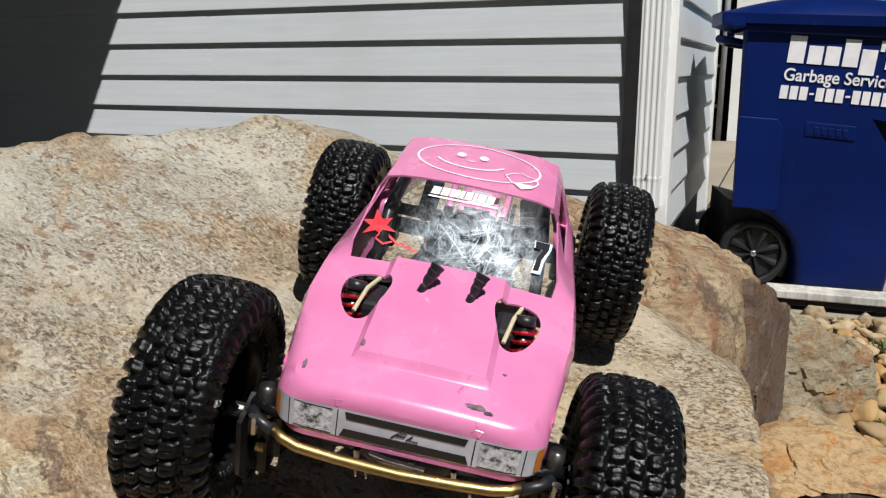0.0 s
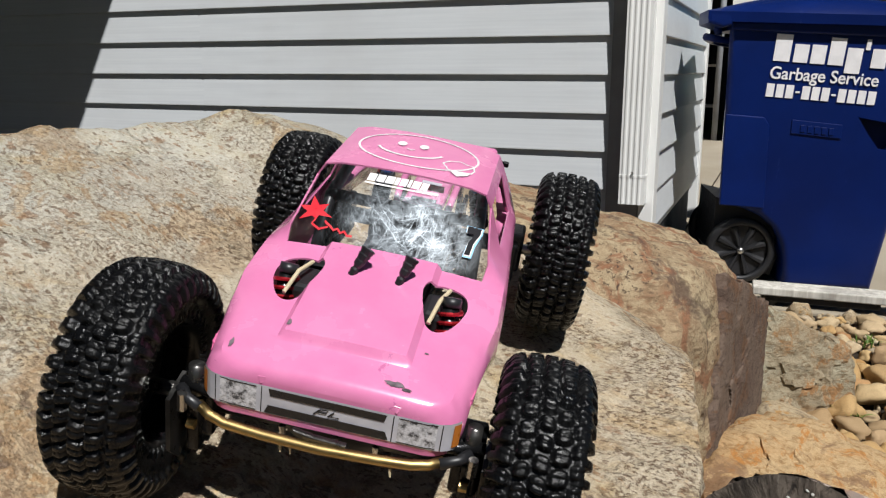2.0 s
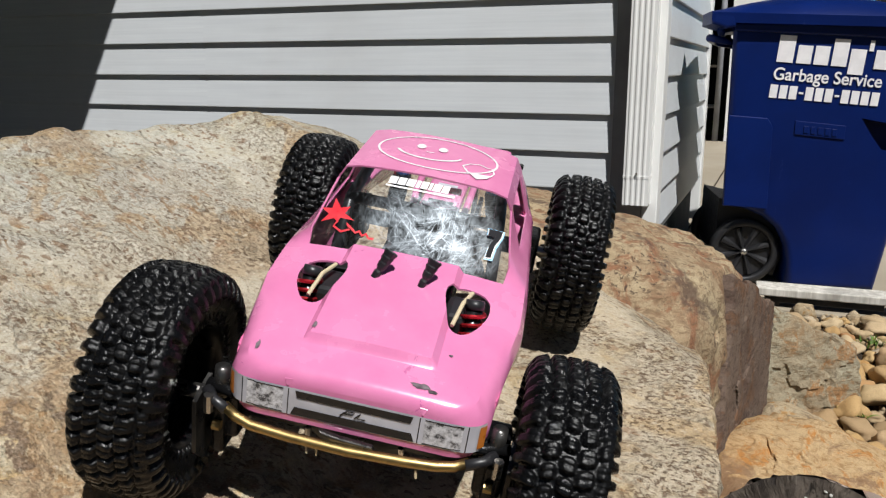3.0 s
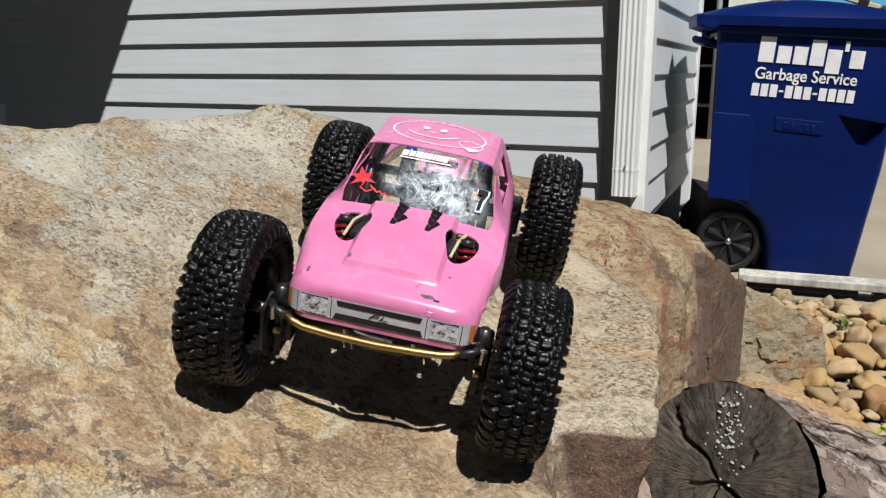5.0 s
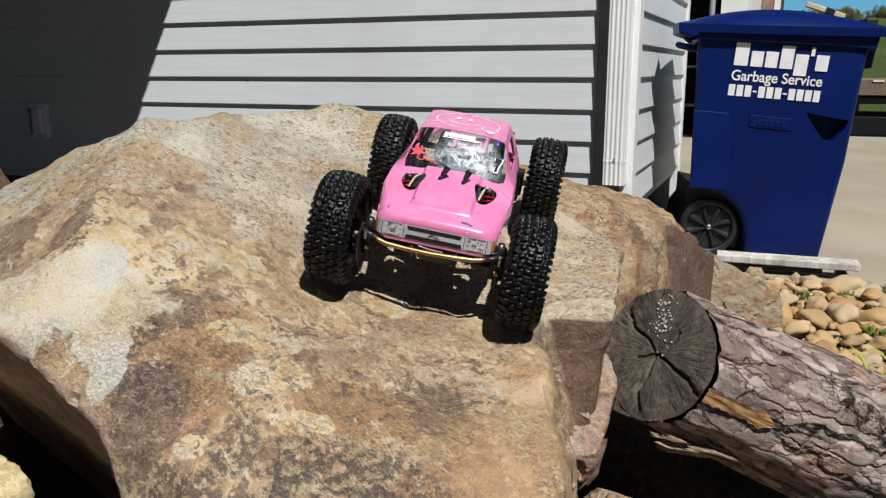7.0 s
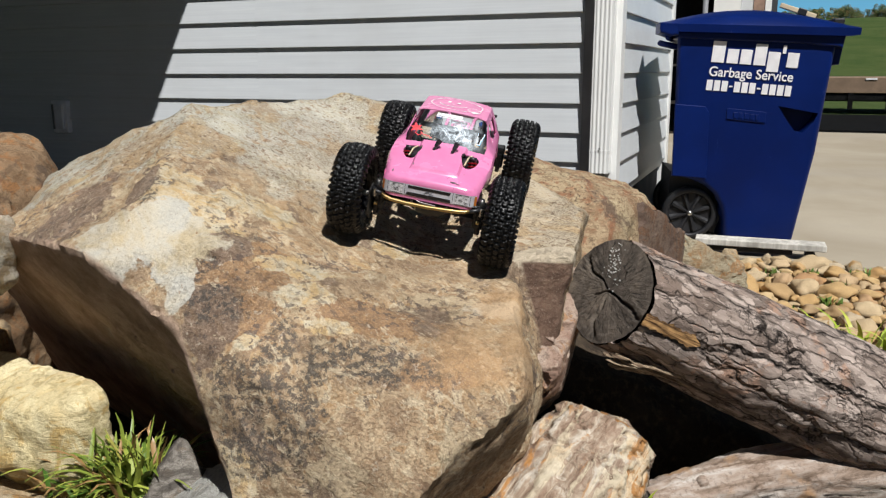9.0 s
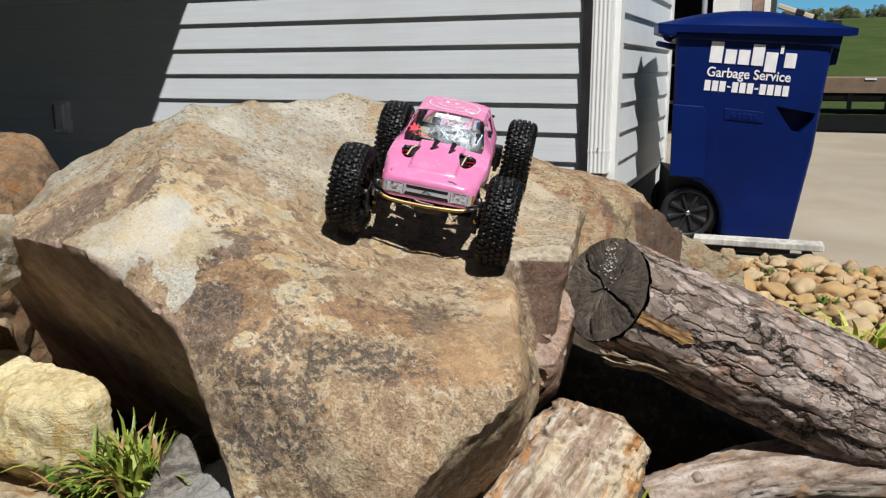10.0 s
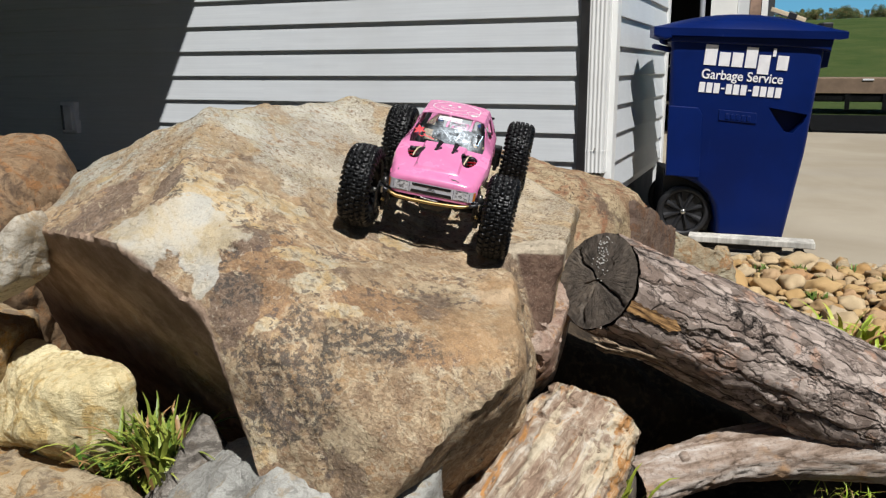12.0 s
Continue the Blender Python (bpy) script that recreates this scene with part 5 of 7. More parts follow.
weeds = [(0.70, 2.02), (0.82, 2.30), (0.96, 2.36), (1.05, 2.18), (1.14, 2.42), (0.86, 1.80), (1.25, 2.30), (0.74, 1.72), (1.0, 1.95)]
for i, (x, y) in enumerate(weeds):
    blades("weed", (x, y, 0.235), 26, 0.05, 0.005, WEED, "small green weed growing in the gravel", 20 + i, 0.018, "weed")


# ---- the bin ----
def letters(text, size, material, parent, at, name="lettering", label="", squeeze=1.0):
    """Raised letters in the built-in font on the xz plane, from a lower left corner."""
    curve = bpy.data.curves.new("lettering", "FONT")
    curve.body, curve.size, curve.extrude, curve.offset = text, size, 0.0006, size * 0.014
    tmp = new("lettering_source", curve)
    bpy.context.view_layer.update()
    me = bpy.data.meshes.new_from_object(tmp.evaluated_get(bpy.context.evaluated_depsgraph_get()))
    bpy.data.objects.remove(tmp)
    me.transform(Matrix.Rotation(radians(90), 4, "X") @ Matrix.Diagonal((squeeze, 1, 1, 1)))
    me.materials.clear()
    me.materials.append(material)
    ob = new(name, me)
    ob.parent = parent
    ob.location = at
    if label:
        ob["label"] = label
    return ob


BIN_D = 0.64


def inset(z):
    """How far the bin's sides lean in at a height above its foot."""
    return 0.035 * (1 - z / 1.0)


def wheelie_bin():
    yaw = math.atan2(0.236, 0.972)
    cart = thing("wheelie_bin", pose(0.253, 2.836, GROUND + 0.006, 0, 0, math.degrees(yaw)), "tall blue plastic wheeled garbage bin with white lettering", "bin")
    foot = 0.0
    K = 1.068
    outline = [(0.0916, 0.900), (0.20, 0.90), (0.60, 0.885), (0.775, 0.870), (0.757, 0.70), (0.718, 0.40), (0.655, foot), (0.355, foot),
               (0.352, 0.09), (0.335, 0.155), (0.30, 0.21), (0.25, 0.25), (0.19, 0.275), (0.104, 0.295), (0.100, 0.5), (0.095, 0.75)]
    outline = [(x, z * K) for x, z in outline]
    outline = [(x + (0.014 if z < 0.5 and x > 0.6 else 0.0), z) for x, z in outline]
    bm = bmesh.new()
    near = [bm.verts.new((x, inset(z), z)) for x, z in outline]
    far = [bm.verts.new((x + (0.135 if x < 0.32 else 0.0), BIN_D - inset(z), z)) for x, z in outline]
    ends = [bm.faces.new(near), bm.faces.new(far[::-1])]
    n = len(outline)
    for i in range(n):
        bm.faces.new((near[i], far[i], far[(i + 1) % n], near[(i + 1) % n]))
    bmesh.ops.recalc_face_normals(bm, faces=bm.faces)
    bmesh.ops.bevel(bm, geom=list({e for f in ends for e in f.edges}), offset=0.028, segments=4, profile=0.5, affect="EDGES")
    body = part("body", bm, BIN_BLUE, cart, "blue tapered bin body", True)
    body.data.set_sharp_from_angle(angle=radians(40))
    # rim under the lid and the front overhang
    part("rim", prism([(x, z * K) for x, z in ((0.095, 0.898), (0.095, 0.872), (0.62, 0.845), (0.765, 0.832), (0.79, 0.825), (0.80, 0.875), (0.60, 0.895))], -0.012, 0.30, "y", 0.008), BIN_BLUE, cart, "deep moulded rim")
    part("rim", prism([(x, z * K) for x, z in ((0.25, 0.898), (0.25, 0.866), (0.62, 0.845), (0.765, 0.832), (0.79, 0.825), (0.80, 0.875), (0.60, 0.895))], 0.301, BIN_D + 0.012, "y", 0.008), BIN_BLUE, cart)
    part("front_lip", prism([(x, z * K) for x, z in ((0.775, 0.875), (0.815, 0.87), (0.80, 0.76), (0.765, 0.755))], 0.05, BIN_D - 0.05, "y", 0.008), BIN_BLUE, cart)
    # lid: a shallow dome over a turned-down edge
    rows = []
    for i in range(25):
        s = i / 24
        z0 = 1.006 - 0.030 * s
        rise = 0.072 * math.sin(math.pi * min(1, max(0, s * 1.04 - 0.02))) ** 0.7
        drop = 0.034 if 0 < i < 24 else 0.028
        ring = []
        for k in range(21):
            u = k / 20
            x = 0.012 + 0.12 * u + (0.838 - 0.12 * u) * s
            y = -0.035 + (BIN_D + 0.07) * u
            crown = math.sin(math.pi * u) ** 0.45 if 0 < u < 1 else 0
            ring.append(Vector((x, y, z0 - 0.012 + (0.012 + rise) * crown)))
        for k in range(20, -1, -1):
            u = k / 20
            edge_k = k in (0, 20) or i in (0, 24)
            x = 0.012 + 0.12 * u + (0.838 - 0.12 * u) * s
            y = -0.032 + (BIN_D + 0.064) * u
            ring.append(Vector((x, y, z0 - 0.012 - (drop if edge_k else 0.02))))
        rows.append(ring)
    lid = part("lid", loft(rows), BIN_BLUE, cart, "lighter blue domed lid", True)
    lid.data.set_sharp_from_angle(angle=radians(35))
    part("lid_lip", prism([(x, z + 0.020) for x, z in ((0.014, 0.978), (0.095, 0.972), (0.095, 0.925), (0.065, 0.918), (0.014, 0.935))], -0.034, 0.20, "y", 0.01), BIN_BLUE, lid)
    part("lid_catch", box((0.775, 0.10, 0.985), (0.82, 0.20, 1.012), 0.004), BIN_BLACK, lid, "dark catch slot")
    part("hinge_bar", tube(((0.06, 0.05, 0.935), (0.155, BIN_D - 0.05, 0.935)), 0.014, 12), BIN_BLUE, cart, "", True)
    part("handle", tube(((0.12, 0.08, 0.892), (0.045, 0.08, 0.907), (0.030, 0.10, 0.912), (0.045, 0.2, 0.912), (0.095, BIN_D - 0.2, 0.912), (0.115, BIN_D - 0.10, 0.912), (0.135, BIN_D - 0.08, 0.907), (0.22, BIN_D - 0.08, 0.892)), 0.013, 12), BIN_BLUE, cart, "", True)
    # moulded relief on the side
    part("moulded_step", prism(((0.102, 0.64), (0.235, 0.63), (0.255, 0.60), (0.26, 0.30), (0.20, 0.305), (0.106, 0.31)), inset(0.64) - 0.006, inset(0.3) + 0.01, "y", 0.004), BIN_BLUE, cart, "raised corner panel")
    y_of = lambda z: inset(z) - 0.003
    part("maker_plate", prism(((0.33, 0.622), (0.50, 0.605), (0.50, 0.556), (0.33, 0.573)), y_of(0.6) - 0.001, y_of(0.6) + 0.01, "y", 0.002), BIN_BLUE, cart, "embossed plain plate")
    for i in range(5):
        part("emboss", box((0.36 + i * 0.024, y_of(0.6) - 0.004, 0.578 - i * 0.0025), (0.376 + i * 0.024, y_of(0.6), 0.603 - i * 0.0025), 0.001), BIN_BLUE, cart)
    # the lifting pocket is a real hollow in the side
    cutter = part("pocket_shape", prism(((0.550, 0.632), (0.722, 0.600), (0.706, 0.562), (0.664, 0.515), (0.628, 0.522), (0.592, 0.568)), y_of(0.58) - 0.06, y_of(0.58) + 0.075, "y", 0.004), BIN_BLUE, cart)
    cut = body.modifiers.new("pocket", "BOOLEAN")
    cut.operation, cut.object, cut.solver = "DIFFERENCE", cutter, "EXACT"
    hollow = bpy.data.meshes.new_from_object(body.evaluated_get(bpy.context.evaluated_depsgraph_get()))
    body.modifiers.clear()
    body.data = hollow
    bpy.data.objects.remove(cutter)
    # lettering: a company name and a telephone number as plain bars, the trade in words
    sign = new("lettering_panel")
    sign.parent = cart
    sign.matrix_local = pose(0.245, inset(0.81) - 0.0030, 0.826, 2.0, 4.5, 0)
    word = [(0.0, 0.050, 0.0, 0.092), (0.060, 0.044, 0.0, 0.062), (0.112, 0.044, 0.0, 0.064), (0.165, 0.046, 0.0, 0.092), (0.218, 0.046, -0.024, 0.062), (0.270, 0.013, 0.058, 0.094), (0.292, 0.044, 0.0, 0.064)]
    for x, wide, low, high in word:
        x, wide = x * 1.10, wide * 1.10
        bm = box((x, -0.001, low), (x + wide, 0.001, high), 0.0004)
        part("name_bar", bm, WHITE_DECAL, sign)
    letters("Garbage Service", 0.060, WHITE_DECAL, sign, (-0.003, -0.001, -0.060), "trade_line", "white letters reading Garbage Service", 0.92)
    x = -0.004
    for i in range(12):
        wide = 0.015 if i in (3, 7) else 0.026
        low, high = (-0.104, -0.097) if i in (3, 7) else (-0.124, -0.078)
        part("number_bar", box((x, -0.001, low), (x + wide, 0.001, high)), WHITE_DECAL, sign)
        x += wide + 0.0068
    # wheels on a steel axle
    for yy in (0.062, BIN_D - 0.062 - 0.05):
        wheel = new("wheel")
        wheel.parent = cart
        wheel.location = (0.205, yy, 0.126)
        prof = [(0.104, 0.0), (0.120, 0.004), (0.126, 0.014), (0.126, 0.038), (0.120, 0.048), (0.104, 0.052), (0.098, 0.045), (0.098, 0.007)]
        rings = [[Vector((r * math.cos(a), y, r * math.sin(a))) for r, y in prof] for a in (2 * math.pi * k / 48 for k in range(49))]
        part("tyre", loft(rings, True, False), BIN_BLACK, wheel, "", True)
        part("disc", tube(((0, 0.022, 0), (0, 0.034, 0)), 0.096, 40), BIN_BLACK, wheel)
        for k in range(8):
            a = 2 * math.pi * k / 8 + 0.3
            c, s = math.cos(a), math.sin(a)
            ring = [[Vector((c * r - s * w, y, s * r + c * w)) for w, y in ((-wd, 0.024), (-wd * 0.3, 0.008), (wd * 0.3, 0.008), (wd, 0.024))] for r, wd in ((0.012, 0.007), (0.05, 0.012), (0.092, 0.019))]
            part("spoke", loft(ring), BIN_BLACK, wheel)
        part("hub_cap", tube(((0, 0.026, 0), (0, 0.004, 0), (0, -0.002, 0)), [0.014, 0.013, 0.008], 20), STEEL, wheel, "bright steel hub cap", True)
    part("axle", tube(((0.205, 0.09, 0.126), (0.205, BIN_D - 0.09, 0.126)), 0.008, 10), STEEL, cart)
    part("wheel_well", prism(((0.108, 0.10), (0.33, 0.02), (0.362, 0.12), (0.335, 0.20), (0.28, 0.262), (0.20, 0.300), (0.112, 0.320)), 0.13, BIN_D - 0.13, "y"), BIN_BLACK, cart, "dark underside behind the wheel")
    return cart


wheelie_bin()

offcut = thing("wood_offcut", pose(0.253, 2.836, GROUND, 0, 0, 13.6) @ pose(0.68, 0.35, 1.068, 0, 20, -12), "pale wood offcut with a black strap lying on the bin lid", "wood")
part("stick", box((-0.085, -0.02, -0.011), (0.085, 0.02, 0.011), 0.003), plain("pale_lumber", (0.62, 0.50, 0.33), 0.7), offcut)
part("strap", box((0.0, -0.023, -0.014), (0.04, 0.023, 0.016), 0.003), BLACK_PLASTIC, offcut, "black strap")


def plank_dolly():
    d = thing("plank_dolly", pose(0.495, 2.66, GROUND, 0, 0, 3), "sun-bleached plank on black caster wheels", "plank")
    part("plank", box((0, 0, 0.045), (0.53, 0.10, 0.073), 0.004), GREY_BOARD, d)
    part("bearer", box((0.03, 0.02, 0.02), (0.40, 0.09, 0.044), 0.003), BLACK_PLASTIC, d, "black rail under the plank")
    for x in (0.06, 0.47):
        part("caster", tube(((x, 0.03, 0.022), (x, 0.07, 0.022)), 0.022, 20), BLACK_PLASTIC, d, "black caster wheel")
    return d


plank_dolly()


# ---- far things ----
def trailer():
    t = thing("flatbed_trailer", pose(1.35, 15.2, GROUND + 0.02), "dark steel flatbed trailer with brown deck boards", "trailer")
    part("frame", box((0, 0, 0.20), (7.0, 2.0, 0.33), 0.02), BLACK_METAL, t, "black steel frame")
    part("deck", box((0, -0.03, 0.345), (7.0, 2.0, 0.62), 0.01), plain("brown_deck_boards", (0.20, 0.135, 0.09), 0.85), t, "brown weathered boards")
    for x in (0.5, 1.1, 1.9, 2.7, 3.4, 5.4):
        part("stake", box((x, -0.05, 0.06), (x + 0.08, 0.0, 0.34)), BLACK_METAL, t)
    for x in (2.4, 3.2, 4.0):
        part("wheel", tube(((x, 0.05, 0.21), (x, 0.27, 0.21)), 0.21, 24), RUBBER, t)
    for x in (0.75, 1.5):
        part("marker", box((x, -0.045, 0.58), (x + 0.18, -0.032, 0.61)), WHITE_DECAL, t, "white marker strip")


trailer()


def tree(at, height, seed):
    rnd = random.Random(seed)
    t = thing("tree", pose(*at), "leafy dark green tree on the far hill", "tree", "trees on the hill")
    trunk = tube(((0, 0, -0.2), (0.1, 0, height * 0.3), (0.0, 0.1, height * 0.62)), [height * 0.035, height * 0.025, height * 0.012], 8)
    for _ in range(6):
        a, z = rnd.uniform(0, 6.28), height * rnd.uniform(0.3, 0.55)
        tube(((0.05, 0, z), (math.cos(a) * height * 0.14, math.sin(a) * height * 0.14, z + height * 0.12), (math.cos(a) * height * 0.26, math.sin(a) * height * 0.26, z + height * 0.2)), [height * 0.014, height * 0.009, height * 0.004], 6, trunk)
    part("trunk", trunk, BARK, t)
    vs, fs = [], []
    lumps = [(Vector((rnd.gauss(0, 0.34), rnd.gauss(0, 0.3), rnd.uniform(0.08, 0.85))) * height, height * rnd.uniform(0.12, 0.24)) for _ in range(26)]
    for _ in range(2600):
        c, r = rnd.choice(lumps)
        d = Vector((rnd.gauss(0, 1), rnd.gauss(0, 1), rnd.gauss(0, 1))).normalized()
        p = c + d * r * rnd.uniform(0.6, 1.05)
        u = Vector((rnd.gauss(0, 1), rnd.gauss(0, 1), rnd.gauss(0, 1))).normalized()
        v = u.orthogonal().normalized()
        s = height * rnd.uniform(0.028, 0.05)
        i = len(vs)
        vs += [(p - u * s)[:], (p + v * s * 0.6)[:], (p + u * s)[:], (p - v * s * 0.6)[:]]
        fs.append((i, i + 1, i + 2, i + 3))
    crown = solid("crown", vs, fs, TREE_LEAF, False)
    crown.parent = t


for i, (x, y, h) in enumerate(((5, 84, 2.6), (8.5, 90, 2.2), (12, 80, 2.0), (3, 92, 2.8), (21, 86, 1.8), (27, 95, 2.3), (0, 96, 3.0), (33, 90, 2.4), (7, 100, 2.6), (15, 102, 2.0), (-3, 90, 2.6), *((1.0 + 0.95 * j, 87 + 5 * math.sin(j * 2.3), 2.2 + 0.5 * math.sin(j * 1.7)) for j in range(13)))):
    tree((x, y, ground_height(x, y)), h * 0.48, 100 + i)
shed = thing("shed", pose(16.5, 66, ground_height(16.5, 66)), "dark shed on the far hill", "shed")
part("walls", box((0, 0, -0.3), (4, 4, 2.6)), DARK_ROOM, shed)
part("roof", prism(((-0.3, 2.6), (4.3, 2.6), (2, 3.9)), -0.3, 4.3, "y"), BLACK_METAL, shed)


# ---- the crawler ----
CAR_SIZE = 0.97
CAR_Y = Vector((-0.2204, 0.9523, 0.2111)).normalized()
CAR_Z = Vector((0.2253, -0.1609, 0.9609))
CAR_Z = (CAR_Z - CAR_Y * CAR_Z.dot(CAR_Y)).normalized()
CAR_X = CAR_Y.cross(CAR_Z)
CAR_AT = Vector((0.3016, 0.1655, 0.7415))
CAR = Matrix((
    (CAR_X.x, CAR_Y.x, CAR_Z.x, CAR_AT.x),
    (CAR_X.y, CAR_Y.y, CAR_Z.y, CAR_AT.y),
    (CAR_X.z, CAR_Y.z, CAR_Z.z, CAR_AT.z),
    (0, 0, 0, 1))) @ Matrix.Scale(CAR_SIZE, 4)
GUNMETAL = plain("worn_gunmetal", (0.12, 0.115, 0.11), 0.32, 0.9, vary=0.5, grain=160)
CHIP = plain("worn_grey_chip", (0.13, 0.10, 0.115), 0.5, vary=0.6, grain=900)
TYRE_R, TYRE_W, HUB_Z = 0.0735, 0.050, 0.0640


def roof_z(x, y):
    """Height of the cab roof in the car's own frame."""
    return 0.1845 - 0.9 * x * x - 0.35 * (y - 0.225) ** 2


def hood_z(x, y):
    """Height of the bonnet, with its raised middle panel."""
    run = max(0.0, y - 0.022)
    base = 0.1175 + 0.0205 * min(1.0, run / 0.108) ** 0.8 - 0.6 * x * x
    nose = max(0.0, 0.022 - y) / 0.010
    base -= 0.0095 * (1 - math.sqrt(max(0.0, 1 - min(1.0, nose) ** 2)))
    rise = 0.0046 * max(0.0, min(1.0, (0.0405 - abs(x)) / 0.004)) * max(0.0, min(1.0, (y - 0.036) / 0.0035))
    return base + rise


def strip(points, width, height_of, lift, bm=None):
    """A thin flat ribbon laid over a surface along points."""
    bm = bm or bmesh.new()
    rows = []
    pts = [Vector((x, y, 0)) for x, y in points]
    for i, p in enumerate(pts):
        way = (pts[min(i + 1, len(pts) - 1)] - pts[max(i - 1, 0)]).normalized()
        side = Vector((-way.y, way.x, 0)) * width / 2
        rows.append([Vector((q.x, q.y, height_of(q.x, q.y) + lift)) for q in (p - side, p + side)])
    return loft(rows, False, False, bm)


def blob(outline, height_of, lift, bm=None):
    """A flat patch laid over a surface."""
    bm = bm or bmesh.new()
    cx, cy = sum(p[0] for p in outline) / len(outline), sum(p[1] for p in outline) / len(outline)
    mid = bm.verts.new((cx, cy, height_of(cx, cy) + lift))
    ring = [bm.verts.new((x, y, height_of(x, y) + lift)) for x, y in outline]
    for i in range(len(ring)):
        bm.faces.new((mid, ring[i], ring[(i + 1) % len(ring)]))
    bmesh.ops.recalc_face_normals(bm, faces=bm.faces)
    for f in bm.faces:
        if f.normal.z < 0:
            f.normal_flip()
    return bm


def oval(cx, cy, rx, ry, n=28, a0=0.0, a1=2 * math.pi):
    return [(cx + rx * math.cos(a0 + (a1 - a0) * i / n), cy + ry * math.sin(a0 + (a1 - a0) * i / n)) for i in range(n + (0 if a1 - a0 > 6.2 else 1))]


NOSE = ((0.012, 0.0610), (0.0128, 0.0660), (0.0145, 0.0700), (0.017, 0.0731), (0.020, 0.0755))


def nose_patch(x0, x1, z0, z1, lift, taper=0.0):
    """A printed patch that follows the rounded nose; its lower edge may be longer by taper."""
    def at(x, z):
        y = float(np.interp(abs(x), [w for _, w in NOSE], [q for q, _ in NOSE]))
        out = Vector((x, 0.30 * (y - 0.05) * 0 - 0.03, 0)).normalized() if abs(x) > 0.058 else Vector((0, -1, 0))
        return Vector((x, y, z)) + out * lift
    n = max(2, int(abs(x1 - x0) / 0.0012))
    rows = []
    for i in range(n + 1):
        t = i / n
        top, low = x0 + (x1 - x0) * t, (x0 - taper) + (x1 - x0 + 2 * taper) * t
        rows.append([at(low, z0), at((low + top) / 2, (z0 + z1) / 2), at(top, z1)])
    return loft(rows, False, False)


def shell_section(y):
    """Half outline of the body at y, from the sill up to the middle."""
    s = lambda *k: float(np.interp(y, [a for a, _ in k], [b for _, b in k]))
    sill = s((0, 0.0815), (0.025, 0.081), (0.035, 0.096), (0.075, 0.100), (0.10, 0.088), (0.27, 0.085))
    wide = s(*NOSE, (0.024, 0.0775), (0.05, 0.0805), (0.095, 0.0870), (0.13, 0.0865), (0.20, 0.0835), (0.27, 0.0810))
    belt = s((0.012, 0.1050), (0.022, 0.1115), (0.06, 0.1230), (0.115, 0.1330), (0.14, 0.1355), (0.27, 0.137))
    if y <= 0.1305:
        tops = [(0.076, None), (0.068, None), (0.050, None), (0.0405, None), (0.0365, None), (0.017, None), (0.0, None)]
        k = wide / 0.0865
        pts = [(x * k if x > 0.045 else x, hood_z(x * k if x > 0.045 else x, y)) for x, _ in tops]
        pts[0] = (pts[0][0], min(pts[0][1], belt + 0.004))
    else:
        t = min(1.0, (y - 0.1305) / 0.045)
        t = t * t * (3 - 2 * t) * 0.25 + t * 0.75
        low = 0.1385
        full = [(0.0745, belt + 0.003), (0.0635, 0.1700), (0.0585, 0.1790), (0.047, None), (0.034, None), (0.017, None), (0.0, None)]
        hood = [(0.0755, belt + 0.002), (0.0715, low - 0.0005), (0.066, low), (0.050, low), (0.034, low), (0.017, low + 0.001), (0.0, low + 0.001)]
        pts = []
        for (xa, za), (xb, zb) in zip(hood, full):
            zb = roof_z(xb, max(y, 0.18)) if zb is None else zb
            pts.append((xa + (xb - xa) * t, za + (zb - za) * t))
    side = [(wide - 0.004, sill), (wide, sill + 0.012), (wide, belt - 0.010), (wide - 0.003, belt - 0.003)]
    return side + pts


def shell_mesh(rows, drop, name):
    """Both halves of the body from sections at rows; drop(y0, y1, k) leaves a panel out."""
    bm = bmesh.new()
    secs = []
    for y in rows:
        half = shell_section(y)
        ring = [Vector((x, y, z)) for x, z in half] + [Vector((-x, y, z)) for x, z in half[-2::-1]]
        secs.append([bm.verts.new(p) for p in ring])
    n = len(secs[0])
    m = len(shell_section(0.05))
    for j in range(len(rows) - 1):
        for i in range(n - 1):
            k = i if i < m - 1 else n - 2 - i
            if drop(rows[j], rows[j + 1], k):
                continue
            bm.faces.new((secs[j][i], secs[j][i + 1], secs[j + 1][i + 1], secs[j + 1][i]))
    bm.faces.new(secs[0])
    loose = [v for v in bm.verts if not v.link_faces]
    bmesh.ops.delete(bm, geom=loose, context="VERTS")
    bmesh.ops.recalc_face_normals(bm, faces=bm.faces)
    return bm


def baked(ob):
    """Turns an object's modifiers into plain mesh."""
    bpy.context.view_layer.update()
    me = bpy.data.meshes.new_from_object(ob.evaluated_get(bpy.context.evaluated_depsgraph_get()))
    ob.modifiers.clear()
    ob.data = me
    return ob


